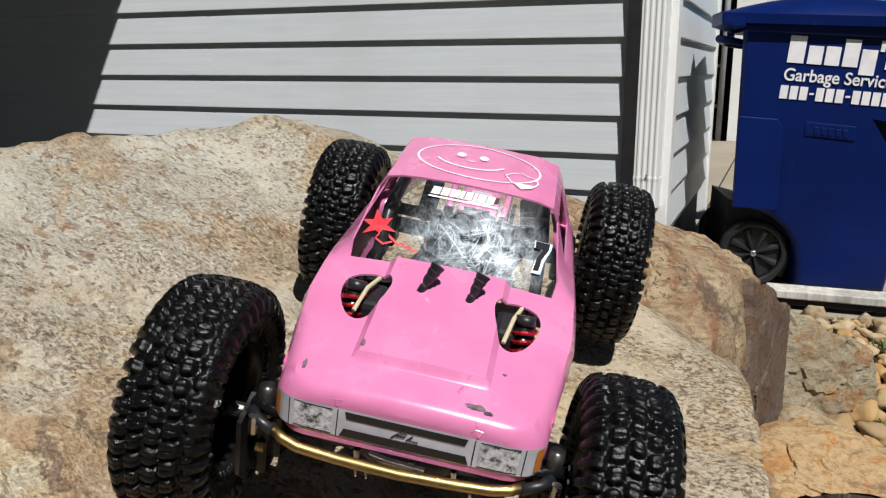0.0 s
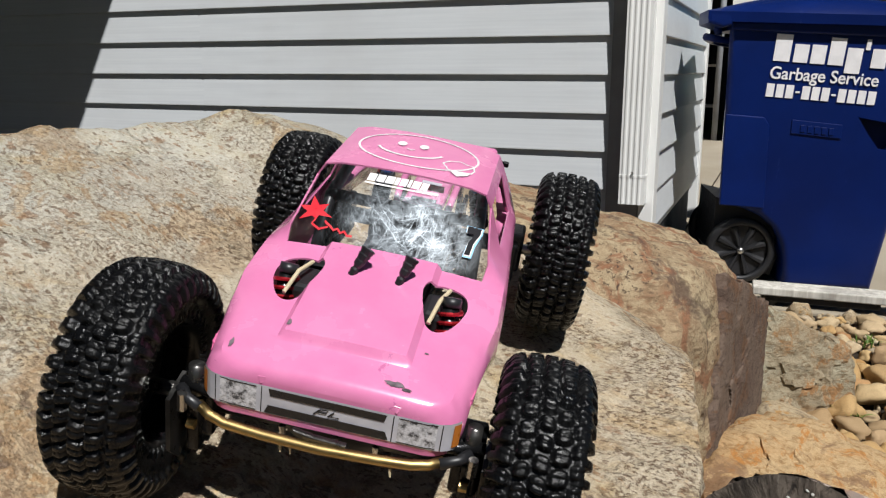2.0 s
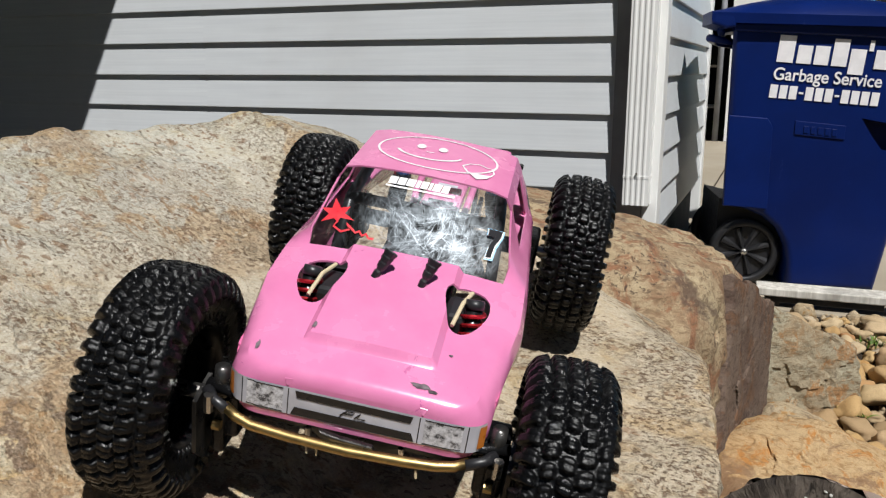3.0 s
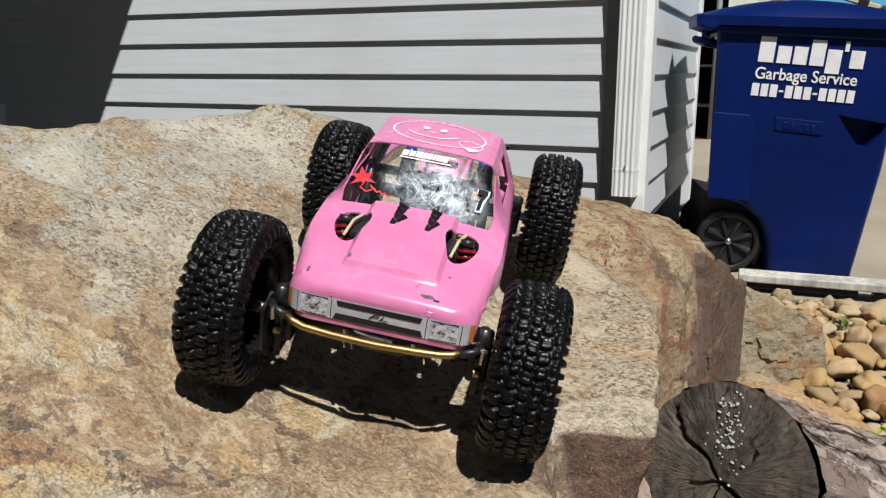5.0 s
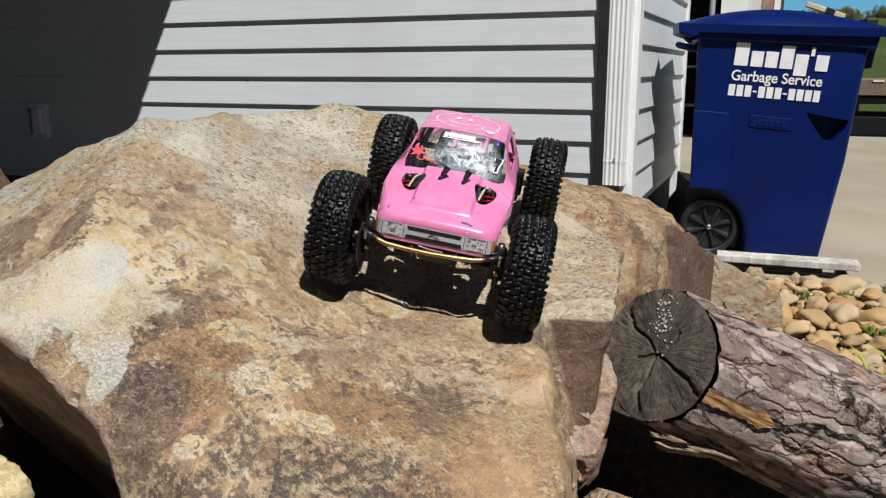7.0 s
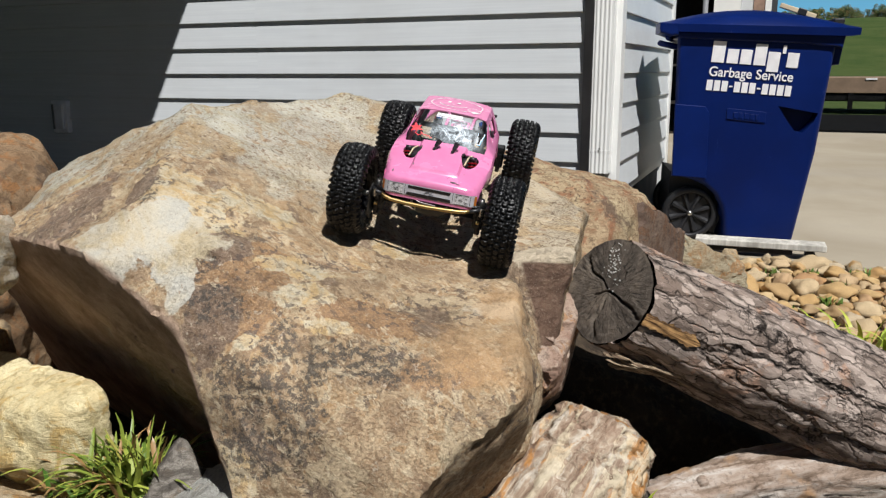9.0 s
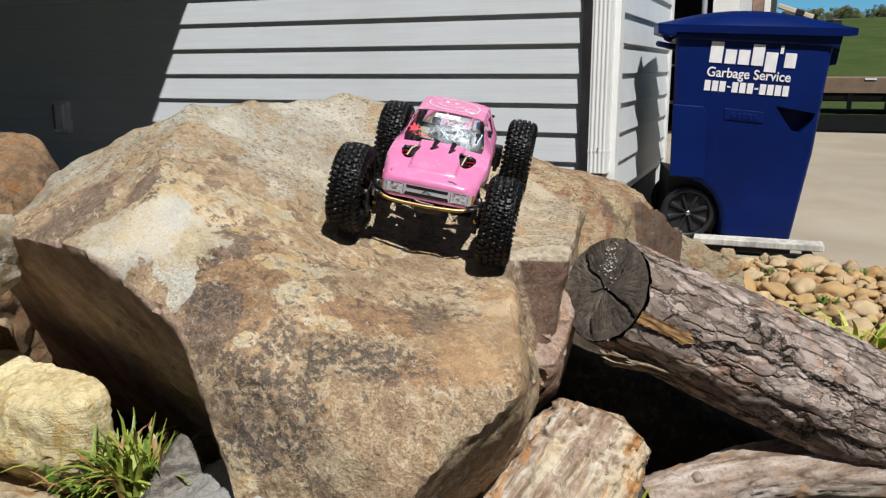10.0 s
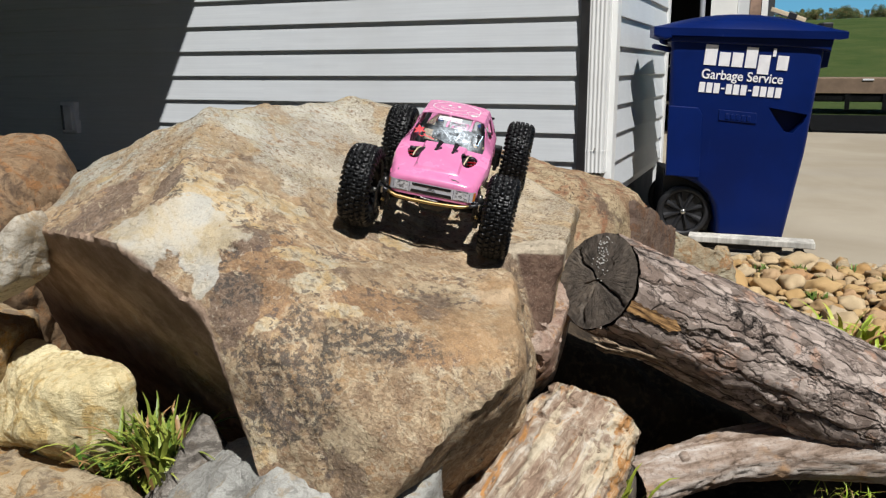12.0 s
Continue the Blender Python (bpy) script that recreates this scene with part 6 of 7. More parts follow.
def wheel_parts(wheel, side):
    """Lugged tyre and rim about the wheel's own x axis."""
    prof = [(-0.36, 0.60), (-0.46, 0.65), (-0.49, 0.72), (-0.495, 0.79), (-0.475, 0.86), (-0.42, 0.905), (-0.34, 0.928), (-0.17, 0.944), (0.0, 0.948), (0.17, 0.944), (0.34, 0.928), (0.42, 0.905), (0.475, 0.86), (0.495, 0.79), (0.49, 0.72), (0.46, 0.65), (0.36, 0.60)]
    along = np.cumsum([0.0] + [math.hypot(b[0] - a[0], 1.3 * (b[1] - a[1])) for a, b in zip(prof, prof[1:])])
    across, steps, count = 72, 600, 40
    us = np.linspace(0, along[-1], across)
    xs, rs = np.interp(us, along, [p[0] for p in prof]), np.interp(us, along, [p[1] for p in prof])
    tx, tr = np.gradient(xs), np.gradient(rs)
    size = np.hypot(tx, 1.36 * tr)
    nx, nr = -1.36 * tr / size, tx / size
    # staggered lugs: middle, half width, turn, half length, slant
    lugs = [(-0.375, 0.068, 0.00, 0.37, 0.9), (-0.192, 0.088, 0.50, 0.39, -0.6), (0.0, 0.088, 0.04, 0.39, 0.6), (0.192, 0.088, 0.54, 0.39, -0.6), (0.375, 0.068, 0.06, 0.37, -0.9)]
    edge = lambda v: np.clip(v, 0, 1) ** 2 * (3 - 2 * np.clip(v, 0, 1))
    vs = []
    for k in range(steps):
        turn = count * k / steps
        lift = np.zeros(across)
        for n_l, (cx, wx, ph, long, slant) in enumerate(lugs):
            v = turn - ph - slant * (xs - cx)
            cell = np.floor(v + 0.5)
            v = (v - cell)
            jag = 0.05 * np.sin(cell * 7.3 + n_l * 2.1)
            m = edge((wx + jag * 0.2 - np.abs(xs - cx)) / 0.022) * edge((long * (1.10 - 0.30 * np.abs(xs - cx) / wx) + 0.6 * jag - np.abs(v)) / 0.055)
            sipe = 1 - 0.35 * edge((0.05 - np.abs(v)) / 0.05)
            lift = np.maximum(lift, 0.062 * m * sipe)
        for s in (-1, 1):
            v = turn - (0.0 if s < 0 else 0.42) - 0.08
            v = v - np.floor(v + 0.5)
            m = edge((0.30 - np.abs(v)) / 0.10) * ((s * xs) > 0.36) * edge((rs - 0.76) / 0.03)
            lift = np.maximum(lift, 0.055 * m)
        a = 2 * math.pi * k / steps
        for x, r, p, q, h in zip(xs, rs, nx, nr, lift):
            rr = (r + q * h) * TYRE_R
            vs.append(((x + 1.36 * p * h) * TYRE_W, math.cos(a) * rr, math.sin(a) * rr))
    fs = []
    for k in range(steps):
        o, n = k * across, ((k + 1) % steps) * across
        fs += [(o + i, o + i + 1, n + i + 1, n + i) for i in range(across - 1)]
        fs.append((o + across - 1, o, n, n + across - 1))
    tyre = solid("tyre", vs, fs, RUBBER)
    tyre.parent = wheel
    tyre["label"] = "knobbly black rubber tyre"
    r = TYRE_R
    prof = [(-0.30, 0.60), (-0.40, 0.615), (-0.42, 0.58), (-0.40, 0.52), (-0.22, 0.50), (0.22, 0.50), (0.40, 0.52), (0.42, 0.58), (0.40, 0.615), (0.30, 0.60)]
    rings = [[Vector((x * TYRE_W, math.cos(a) * q * r, math.sin(a) * q * r)) for x, q in prof] for a in (2 * math.pi * k / 40 for k in range(41))]
    part("rim", loft(rings, True, False), BLACK_METAL, wheel, "", True)
    part("disc", tube(((side * 0.004, 0, 0), (side * 0.010, 0, 0)), r * 0.51, 32), BLACK_PLASTIC, wheel)
    for k in range(6):
        a = 2 * math.pi * k / 6
        c, s = math.cos(a), math.sin(a)
        ring = [[Vector((side * x, c * q - s * w, s * q + c * w)) for w, x in ((-wd, 0.008), (-wd, 0.014), (wd, 0.014), (wd, 0.008))] for q, wd in ((r * 0.12, 0.004), (r * 0.5, 0.006))]
        part("spoke", loft(ring), BLACK_METAL, wheel)
    part("wheel_nut", tube(((side * 0.008, 0, 0), (side * 0.021, 0, 0)), 0.0042, 6), STEEL, wheel, "steel wheel nut")


def crawler():
    car = thing("rc_rock_crawler", CAR, "pink radio-controlled rock crawler truck on big black lugged tyres", "toy truck")
    # --- body ---
    rows = [0.012, 0.0128, 0.0145, 0.017, 0.020, 0.024, 0.030, 0.0355, 0.0362, 0.0378, 0.0396, 0.042, 0.05, 0.065, 0.08, 0.095, 0.11, 0.122, 0.1305, 0.140, 0.150, 0.160, 0.168, 0.1755, 0.180, 0.19, 0.205, 0.22, 0.235, 0.25, 0.258, 0.264]
    glass = lambda y0, y1, k: y0 >= 0.1304 and y1 <= 0.1756 and k >= 5
    door = lambda y0, y1, k: y0 >= 0.1799 and y1 <= 0.2501 and k == 4
    bm = shell_mesh(rows, lambda y0, y1, k: glass(y0, y1, k) or door(y0, y1, k), "body_shell")
    body = part("body_shell", bm, PINK, car, "glossy pink painted shell with scuffs", True)
    mod = body.modifiers.new("thick", "SOLIDIFY")
    mod.thickness, mod.offset = 0.0013, -1.0
    # bonnet openings for the dampers
    cutters = []
    for sx in (-1, 1):
        out = [(sx * x, y) for x, y in ((0.032, 0.108), (0.044, 0.1155), (0.060, 0.112), (0.0645, 0.099), (0.060, 0.082), (0.052, 0.070), (0.042, 0.070), (0.035, 0.088))]
        for _ in range(2):
            out = [tuple(p * w + q * (1 - w) for p, q in zip(a, b)) for a, b in zip(out, out[1:] + out[:1]) for w in (0.75, 0.25)]
        cut = part("cutter", prism(out, 0.10, 0.16, "z"), PINK)
        cut.matrix_world = CAR
        b = body.modifiers.new("opening", "BOOLEAN")
        b.operation, b.object, b.solver = "DIFFERENCE", cut, "EXACT"
        cutters.append(cut)
    baked(body)
    for cut in cutters:
        bpy.data.objects.remove(cut)
    body.data.set_sharp_from_angle(angle=radians(38))
    for y0, y1, nm in ((0.1304, 0.1756, "windscreen"),):
        g = shell_mesh([y for y in rows if y0 <= y + 0.0002 and y <= y1], lambda a, b, k: k < 5, nm)
        bmesh.ops.delete(g, geom=[f for f in g.faces if len(f.verts) > 4], context="FACES")
        for v in g.verts:
            v.co.z -= 0.0006
        screen = part(nm, g, WINDSCREEN, body, "clear windscreen with scratches", True)
        screen.visible_shadow = False
    # decals on the windscreen: the maker's strip, a number, a red splash
    def screen_z(x, y):
        t = min(1.0, max(0.0, (y - 0.1305) / 0.045))
        t = t * t * (3 - 2 * t) * 0.25 + t * 0.75
        top = roof_z(x, 0.18)
        return 0.1392 + (top - 0.1392) * t
    for i, wide in enumerate((0.0058, 0.0056, 0.0060, 0.0028, 0.0050, 0.0022, 0.0056, 0.0050)):
        x0 = -0.0255 + sum((0.0058, 0.0056, 0.0060, 0.0028, 0.0050, 0.0022, 0.0056, 0.0050)[:i]) + 0.0007 * i
        part("maker_strip", blob([(x0, 0.1662), (x0 + wide, 0.1662), (x0 + wide + 0.0012, 0.1704), (x0 + 0.0012, 0.1704)], screen_z, 0.0012), WHITE_DECAL, body)
    part("maker_strip", strip([(-0.0265, 0.1651), (0.0215, 0.1651)], 0.0009, screen_z, 0.0012), WHITE_DECAL, body)
    def seven(dx, grow):
        pts = [(0.0480, 0.1580), (0.0605, 0.1580), (0.0602, 0.1540), (0.0558, 0.1475), (0.0545, 0.1392), (0.0495, 0.1392), (0.0510, 0.1470), (0.0550, 0.1535), (0.0482, 0.1535)]
        cx, cy = 0.0560, 0.1465
        pts = [(cx + (x - 0.0545) * 0.76, cy + (y - 0.1490) * 0.76) for x, y in pts]
        return [(x + dx + math.copysign(grow, x - cx), y + math.copysign(grow * 0.7, y - cy)) for x, y in pts]
    for shape, lift, mat, label in ((seven(0.0003, 0.0012), 0.0012, BLUE_DECAL, "light blue number edge"), (seven(0, 0.0004), 0.0017, WHITE_DECAL, "white number outline"), (seven(0, 0), 0.0023, MATT_BLACK, "black figure seven")):
        bm = bmesh.new()
        rows7 = [bm.verts.new((x, y, screen_z(x, y) + lift)) for x, y in shape]
        for quad in ((0, 1, 2, 7, 8), (2, 3, 6, 7), (3, 4, 5, 6)):
            bm.faces.new([rows7[q] for q in quad])
        bmesh.ops.recalc_face_normals(bm, faces=bm.faces)
        part("number_seven", bm, mat, body, label)
    rnd = random.Random(9)
    # a red leaf-like star: long points up and sideways, short notches between
    leaf = []
    for i, q in enumerate((1.0, 0.42, 0.85, 0.45, 1.05, 0.45, 0.9, 0.42, 1.0, 0.36, 0.55, 0.34)):
        a = math.radians(-15 + i * 30)
        leaf.append((-0.0545 + 0.0135 * q * math.cos(a), 0.1462 + 0.0078 * q * math.sin(a)))
    part("red_splash", blob(leaf, screen_z, 0.0012), RED_DECAL, body, "red splash sticker")
    part("red_script", strip([(-0.0525, 0.1425), (-0.0545, 0.1395), (-0.0485, 0.1372), (-0.0430, 0.1392), (-0.0460, 0.1420), (-0.0410, 0.1395), (-0.0385, 0.1380), (-0.0360, 0.1392), (-0.0335, 0.1372), (-0.0310, 0.1384), (-0.0285, 0.1364), (-0.0250, 0.1366)], 0.0013, screen_z, 0.0012), RED_DECAL, body)
    # roof drawing, as plain shapes
    part("roof_ring", strip(oval(0.0, 0.222, 0.0455, 0.0335, 56) + oval(0.0, 0.222, 0.0455, 0.0335, 56)[:1], 0.0017, roof_z, 0.0006), WHITE_DECAL, body, "white oval outline")
    for sx in (-1, 1):
        part("roof_dot", blob(oval(sx * 0.0085 - 0.006, 0.2300, 0.0036, 0.0050, 16), roof_z, 0.0009), WHITE_DECAL, body)
    part("roof_arc", strip([(-0.006 + 0.026 * math.cos(a), 0.2255 + 0.020 * math.sin(a)) for a in (math.radians(200 + 140 * i / 20) for i in range(21))], 0.0021, roof_z, 0.0006), WHITE_DECAL, body)
    part("roof_curl", strip([(-0.009, 0.2205), (-0.006, 0.2190), (-0.003, 0.2205)], 0.0012, roof_z, 0.0009), WHITE_DECAL, body)
    hand = [(0.021, 0.207), (0.026, 0.214), (0.033, 0.217), (0.038, 0.214), (0.043, 0.214), (0.045, 0.205), (0.043, 0.198), (0.035, 0.195), (0.026, 0.197), (0.021, 0.207)]
    part("roof_fist", strip(hand, 0.0013, roof_z, 0.0006), WHITE_DECAL, body)
    part("roof_cuff", blob([(0.027, 0.1955), (0.043, 0.1985), (0.0415, 0.1925), (0.034, 0.1865)], roof_z, 0.0010), WHITE_DECAL, body)
    # --- grille and lamps, printed on the nose ---
    part("grille_frame", nose_patch(-0.0752, 0.0752, 0.0862, 0.1052, 0.0005), GREY_DECAL, body, "printed silver grille surround")
    part("grille_slot", nose_patch(-0.0345, 0.0345, 0.0992, 0.1040, 0.0009, -0.0012), BLACK_DECAL, body, "black grille slot")
    part("grille_slot", nose_patch(-0.0345, 0.0345, 0.0870, 0.0925, 0.0009, 0.0022), BLACK_DECAL, body, "black grille slot")
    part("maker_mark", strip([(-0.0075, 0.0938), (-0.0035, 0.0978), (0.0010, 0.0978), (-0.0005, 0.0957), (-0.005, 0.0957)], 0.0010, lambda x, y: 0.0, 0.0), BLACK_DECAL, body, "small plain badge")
    part("maker_mark", strip([(0.0010, 0.0938), (0.0045, 0.0978), (0.0028, 0.0942), (0.0075, 0.0942)], 0.0010, lambda x, y: 0.0, 0.0), BLACK_DECAL, body, "small plain badge")
    for mark in [o for o in body.children if o.name.startswith("maker_mark")]:
        mark.data.transform(Matrix(((1, 0, 0, 0), (0, 0, -1, 0.0110), (0, 1, 0, 0), (0, 0, 0, 1))))
    for sx in (-1, 1):
        lo, hi = sorted((sx * 0.0415, sx * 0.0625))
        part("headlamp", nose_patch(lo, hi, 0.0880, 0.1040, 0.0011), LAMP_PRINT, body, "printed headlamp on a sticker")
        for x in (0.0385, 0.0655):
            part("lamp_line", nose_patch(sx * x - 0.0003, sx * x + 0.0003, 0.0866, 0.1048, 0.0010), BLACK_DECAL, body)
        for z in (0.0878, 0.1042):
            part("lamp_line", nose_patch(lo, hi, z - 0.0003, z + 0.0003, 0.0013), BLACK_DECAL, body)
        lo, hi = sorted((sx * 0.0715, sx * 0.0750))
        part("marker_lamp", nose_patch(lo, hi, 0.0885, 0.1040, 0.0012), AMBER, body, "amber corner lamp")
    # scuffs on the bonnet
    for cx, cy, rx, ry in ((-0.036, 0.0455, 0.0016, 0.0028), (0.035, 0.0225, 0.006, 0.0018), (0.042, 0.0205, 0.003, 0.0012), (0.047, 0.050, 0.0012, 0.0008), (-0.064, 0.028, 0.0012, 0.003)):
        out = [(x + rnd.uniform(-0.25, 0.25) * rx, y + rnd.uniform(-0.25, 0.25) * ry) for x, y in oval(cx, cy, rx, ry, 14)]
        part("scuff", blob(out, hood_z, 0.0006), CHIP, body, "dark worn chip in the paint")
    # rubber plugs standing on the bonnet
    for x0, lean in ((-0.0145, 0.008), (0.0165, 0.006)):
        z0 = hood_z(x0, 0.105)
        pts = [(x0 + lean * t, 0.100 + 0.008 * t, z0 - 0.002 + 0.0165 * t) for t in (0.0, 0.22, 0.30, 0.40, 0.55, 0.60, 0.78, 0.83, 1.0, 1.03)]
        bm = tube(pts, [0.0024, 0.0028, 0.0020, 0.0032, 0.0036, 0.0033, 0.0043, 0.0040, 0.0050, 0.0042], 10)
        part("rubber_plug", bm, BLACK_PLASTIC, body, "black rubber plug")
    # --- bed sides behind the cab ---
    for sx in (-1, 1):
        outer = [(0.0805, 0.112, 0.250), (0.0800, 0.116, 0.264), (0.0745, 0.119, 0.30), (0.067, 0.119, 0.345), (0.056, 0.1175, 0.395), (0.0475, 0.1160, 0.420)]
        rings = []
        for x, z, y in outer:
            rings.append([Vector((sx * (x - 0.015), y, z + 0.012)), Vector((sx * (x - 0.003), y, z + 0.012)), Vector((sx * x, y, z + 0.008)), Vector((sx * (x + 0.003), y, z - 0.018)), Vector((sx * (x + 0.001), y, z - 0.020)), Vector((sx * (x - 0.013), y, z + 0.006))])
        part("bed_rail", loft(rings), PINK, body, "pink bed side rail", True)
        pillar = [[Vector((sx * x, y + d, z)) for x, d in ((xo, 0.0), (xo, 0.016), (xo - 0.006, 0.016), (xo - 0.006, 0.0))] for xo, y, z in ((0.0605, 0.252, 0.173), (0.070, 0.264, 0.150), (0.079, 0.274, 0.122))]
        part("rear_pillar", loft(pillar), PINK, body, "pink rear cab pillar", True)
        part("bed_bolt", tube(((sx * 0.060, 0.384, 0.128), (sx * 0.060, 0.384, 0.132)), 0.0034, 10), BLACK_METAL, body, "black button screw")
    part("tail_frame", box((-0.049, 0.416, 0.105), (0.049, 0.430, 0.129), 0.004), PINK, body, "pink tail bar")
    part("tail_panel", prism(((0.392, 0.1265), (0.418, 0.1270), (0.418, 0.1252), (0.392, 0.1247)), -0.044, 0.044, "x"), SMOKED, body, "smoked brown rear panel")
    part("cross_bar", tube(((-0.058, 0.382, 0.129), (0.058, 0.382, 0.129)), 0.0042, 12), BLACK_METAL, body, "black cross bar with steel sleeve", True)
    part("cross_sleeve", tube(((-0.034, 0.382, 0.129), (0.034, 0.382, 0.129)), 0.0047, 12), STEEL, body, "", True)
    # --- pink battery tray with stickers between the rear dampers ---
    tray = part("rear_tray", box((-0.0175, 0.275, 0.110), (0.0175, 0.352, 0.118), 0.003), PINK, car, "pink rear tray")
    for k, (y0, mat, hw) in enumerate(((0.285, BLACK_DECAL, 0.011), (0.300, WHITE_DECAL, 0.010), (0.313, BLACK_DECAL, 0.012), (0.325, GREY_DECAL, 0.009), (0.338, WHITE_DECAL, 0.007))):
        part("sticker", box((-hw, y0, 0.1182), (hw, y0 + 0.006, 0.1187)), mat, tray)
    for sx in (-1, 1):
        part("hoop", tube(((sx * 0.022, 0.275, 0.112), (sx * 0.024, 0.30, 0.122), (sx * 0.024, 0.345, 0.126), (sx * 0.030, 0.362, 0.128), (sx * 0.046, 0.366, 0.124)), 0.0032, 10), PINK, car, "pink bent hoop", True)
    part("tail_light_bar", tube(((-0.012, 0.268, 0.1385), (0.018, 0.268, 0.1385)), 0.0028, 10), RED_DECAL, car, "small red light bar", True)
    # --- running gear ---
    part("chassis_plate", box((-0.022, 0.05, 0.060), (0.022, 0.34, 0.074), 0.004), BLACK_PLASTIC, car, "black skid plate")
    for sx in (-1, 1):
        part("chassis_rail", box((sx * 0.030 - 0.002, 0.02, 0.074), (sx * 0.030 + 0.002, 0.37, 0.098), 0.0015), BLACK_METAL, car)
        part("upright", prism(((0.335, 0.09), (0.36, 0.09), (0.352, 0.128), (0.342, 0.128)), sx * 0.0255 - 0.0015, sx * 0.0255 + 0.0015, "x"), STEEL, car, "bare metal damper tower")
    part("gearbox", box((-0.026, 0.150, 0.074), (0.026, 0.225, 0.124), 0.006), BLACK_PLASTIC, car)
    part("motor", tube(((-0.028, 0.235, 0.098), (0.028, 0.235, 0.098)), 0.018, 24), STEEL, car, "silver electric motor", True)
    part("receiver_box", box((-0.058, 0.135, 0.092), (-0.030, 0.165, 0.118), 0.003), BLACK_PLASTIC, car)
    for sx in (-1, 1):
        part("cage_bar", tube(((sx * 0.060, 0.150, 0.085), (sx * 0.056, 0.190, 0.150), (sx * 0.052, 0.24, 0.165)), 0.0045, 10), BLACK_PLASTIC, car, "black inner cage bar", True)
    part("cage_bar", tube(((-0.056, 0.190, 0.150), (0.056, 0.190, 0.150)), 0.0045, 10), BLACK_PLASTIC, car, "black inner cage bar", True)
    part("inner_panel", box((-0.026, 0.192, 0.10), (0.036, 0.197, 0.150), 0.002), BLACK_PLASTIC, car, "black inner panel")
    part("battery", box((-0.024, 0.055, 0.100), (0.024, 0.125, 0.118), 0.004), BLACK_PLASTIC, car)
    part("servo", box((-0.018, 0.018, 0.078), (0.022, 0.040, 0.098), 0.003), BLACK_PLASTIC, car)
    for x0, x1, mat in ((-0.03, -0.01, RED_DECAL), (0.015, 0.03, BLACK_PLASTIC), (-0.015, 0.012, RED_DECAL)):
        part("wire", tube(((x0, 0.12, 0.112), ((x0 + x1) / 2 + 0.01, 0.15, 0.121), (x1, 0.20, 0.110), (x1 + 0.01, 0.235, 0.112)), 0.0018, 8), mat, car, "", True)
    for y0, nm in ((0.040, "front_axle"), (0.346, "rear_axle")):
        axle = part(nm, tube(((-0.088, y0, HUB_Z), (-0.03, y0, HUB_Z), (-0.012, y0, HUB_Z), (0.018, y0, HUB_Z), (0.03, y0, HUB_Z), (0.088, y0, HUB_Z)), [0.0075, 0.0075, 0.017, 0.017, 0.008, 0.0075], 14), BLACK_PLASTIC, car, "black axle housing", True)
        for sx in (-1, 1):
            part("knuckle", box((min(sx * 0.074, sx * 0.092), y0 - 0.013, HUB_Z - 0.020), (max(sx * 0.074, sx * 0.092), y0 + 0.013, HUB_Z + 0.020), 0.003), BLACK_METAL, axle)
            part("hub_bracket", box((min(sx * 0.080, sx * 0.088), y0 - 0.020, HUB_Z - 0.027), (max(sx * 0.080, sx * 0.088), y0 + 0.004, HUB_Z + 0.010), 0.002), BLACK_METAL, axle, "worn dark metal bracket")
            part("stub", tube(((sx * 0.088, y0, HUB_Z), (sx * 0.120, y0, HUB_Z)), 0.005, 12), STEEL, axle)
            link_y = 0.13 if y0 < 0.1 else 0.25
            part("lower_link", tube(((sx * 0.045, y0, HUB_Z - 0.008), (sx * 0.026, link_y, 0.066)), 0.0034, 10), BLACK_METAL, car, "", True)
            part("upper_link", tube(((sx * 0.020, y0, HUB_Z + 0.016), (sx * 0.028, link_y - 0.02 if y0 < 0.1 else link_y + 0.02, 0.086)), 0.003, 10), BLACK_METAL, car, "", True)
    # dampers
    for sx in (-1, 1):
        for low, high, tag in (((sx * 0.056, 0.064, HUB_Z + 0.010), (sx * 0.0535, 0.092, 0.1335), "front"), ((sx * 0.050, 0.338, HUB_Z + 0.012), (sx * 0.042, 0.322, 0.124), "rear")):
            low, high = Vector(low), Vector(high)
            damper = part("damper", tube((low.lerp(high, 0.45), high), 0.0056, 16), BLACK_METAL, car, "black oil damper", True)
            part("shaft", tube((low, low.lerp(high, 0.5)), 0.0018, 8), STEEL, damper)
            part("spring", coil(low.lerp(high, 0.12), low.lerp(high, 0.97), 0.0072, 0.0014, 10), RED_ALLOY if tag == "front" else BLACK_METAL, damper, "red coil spring" if tag == "front" else "")
            part("top_cap", tube((high, high + (high - low).normalized() * 0.006), [0.0066, 0.0060], 16), BLACK_PLASTIC if tag == "front" else BLUE_ALLOY, damper, "", True)
        part("damper_mount", box((sx * 0.043 - 0.008, 0.084, 0.108), (sx * 0.043 + 0.008, 0.1130, 0.1300), 0.004), BLACK_PLASTIC, car)
        part("cable_tie", tube(((0.046 * sx - 0.0035, 0.073, 0.1300), (0.046 * sx, 0.090, 0.1375), (0.046 * sx + 0.004, 0.107, 0.1365)), 0.0014, 8), CREAM_WEBBING, car, "cream plastic cable tie")
        part("rear_ball", tube(((sx * 0.038, 0.325, 0.122), (sx * 0.050, 0.325, 0.122)), 0.0045, 12), RED_ALLOY, car, "red anodised ball end", True)
    # steering: brass track rod across the front with black rod ends
    rod = part("track_rod", tube(((-0.0765, 0.012, 0.0815), (-0.068, 0.008, 0.0785), (-0.058, 0.006, 0.0765), (-0.034, 0.005, 0.0755), (0.0, 0.004, 0.0755), (0.034, 0.005, 0.0768), (0.052, 0.006, 0.0778), (0.062, 0.008, 0.0788), (0.070, 0.012, 0.0805)), 0.0031, 16), BRASS, car, "bent brass track rod", True)
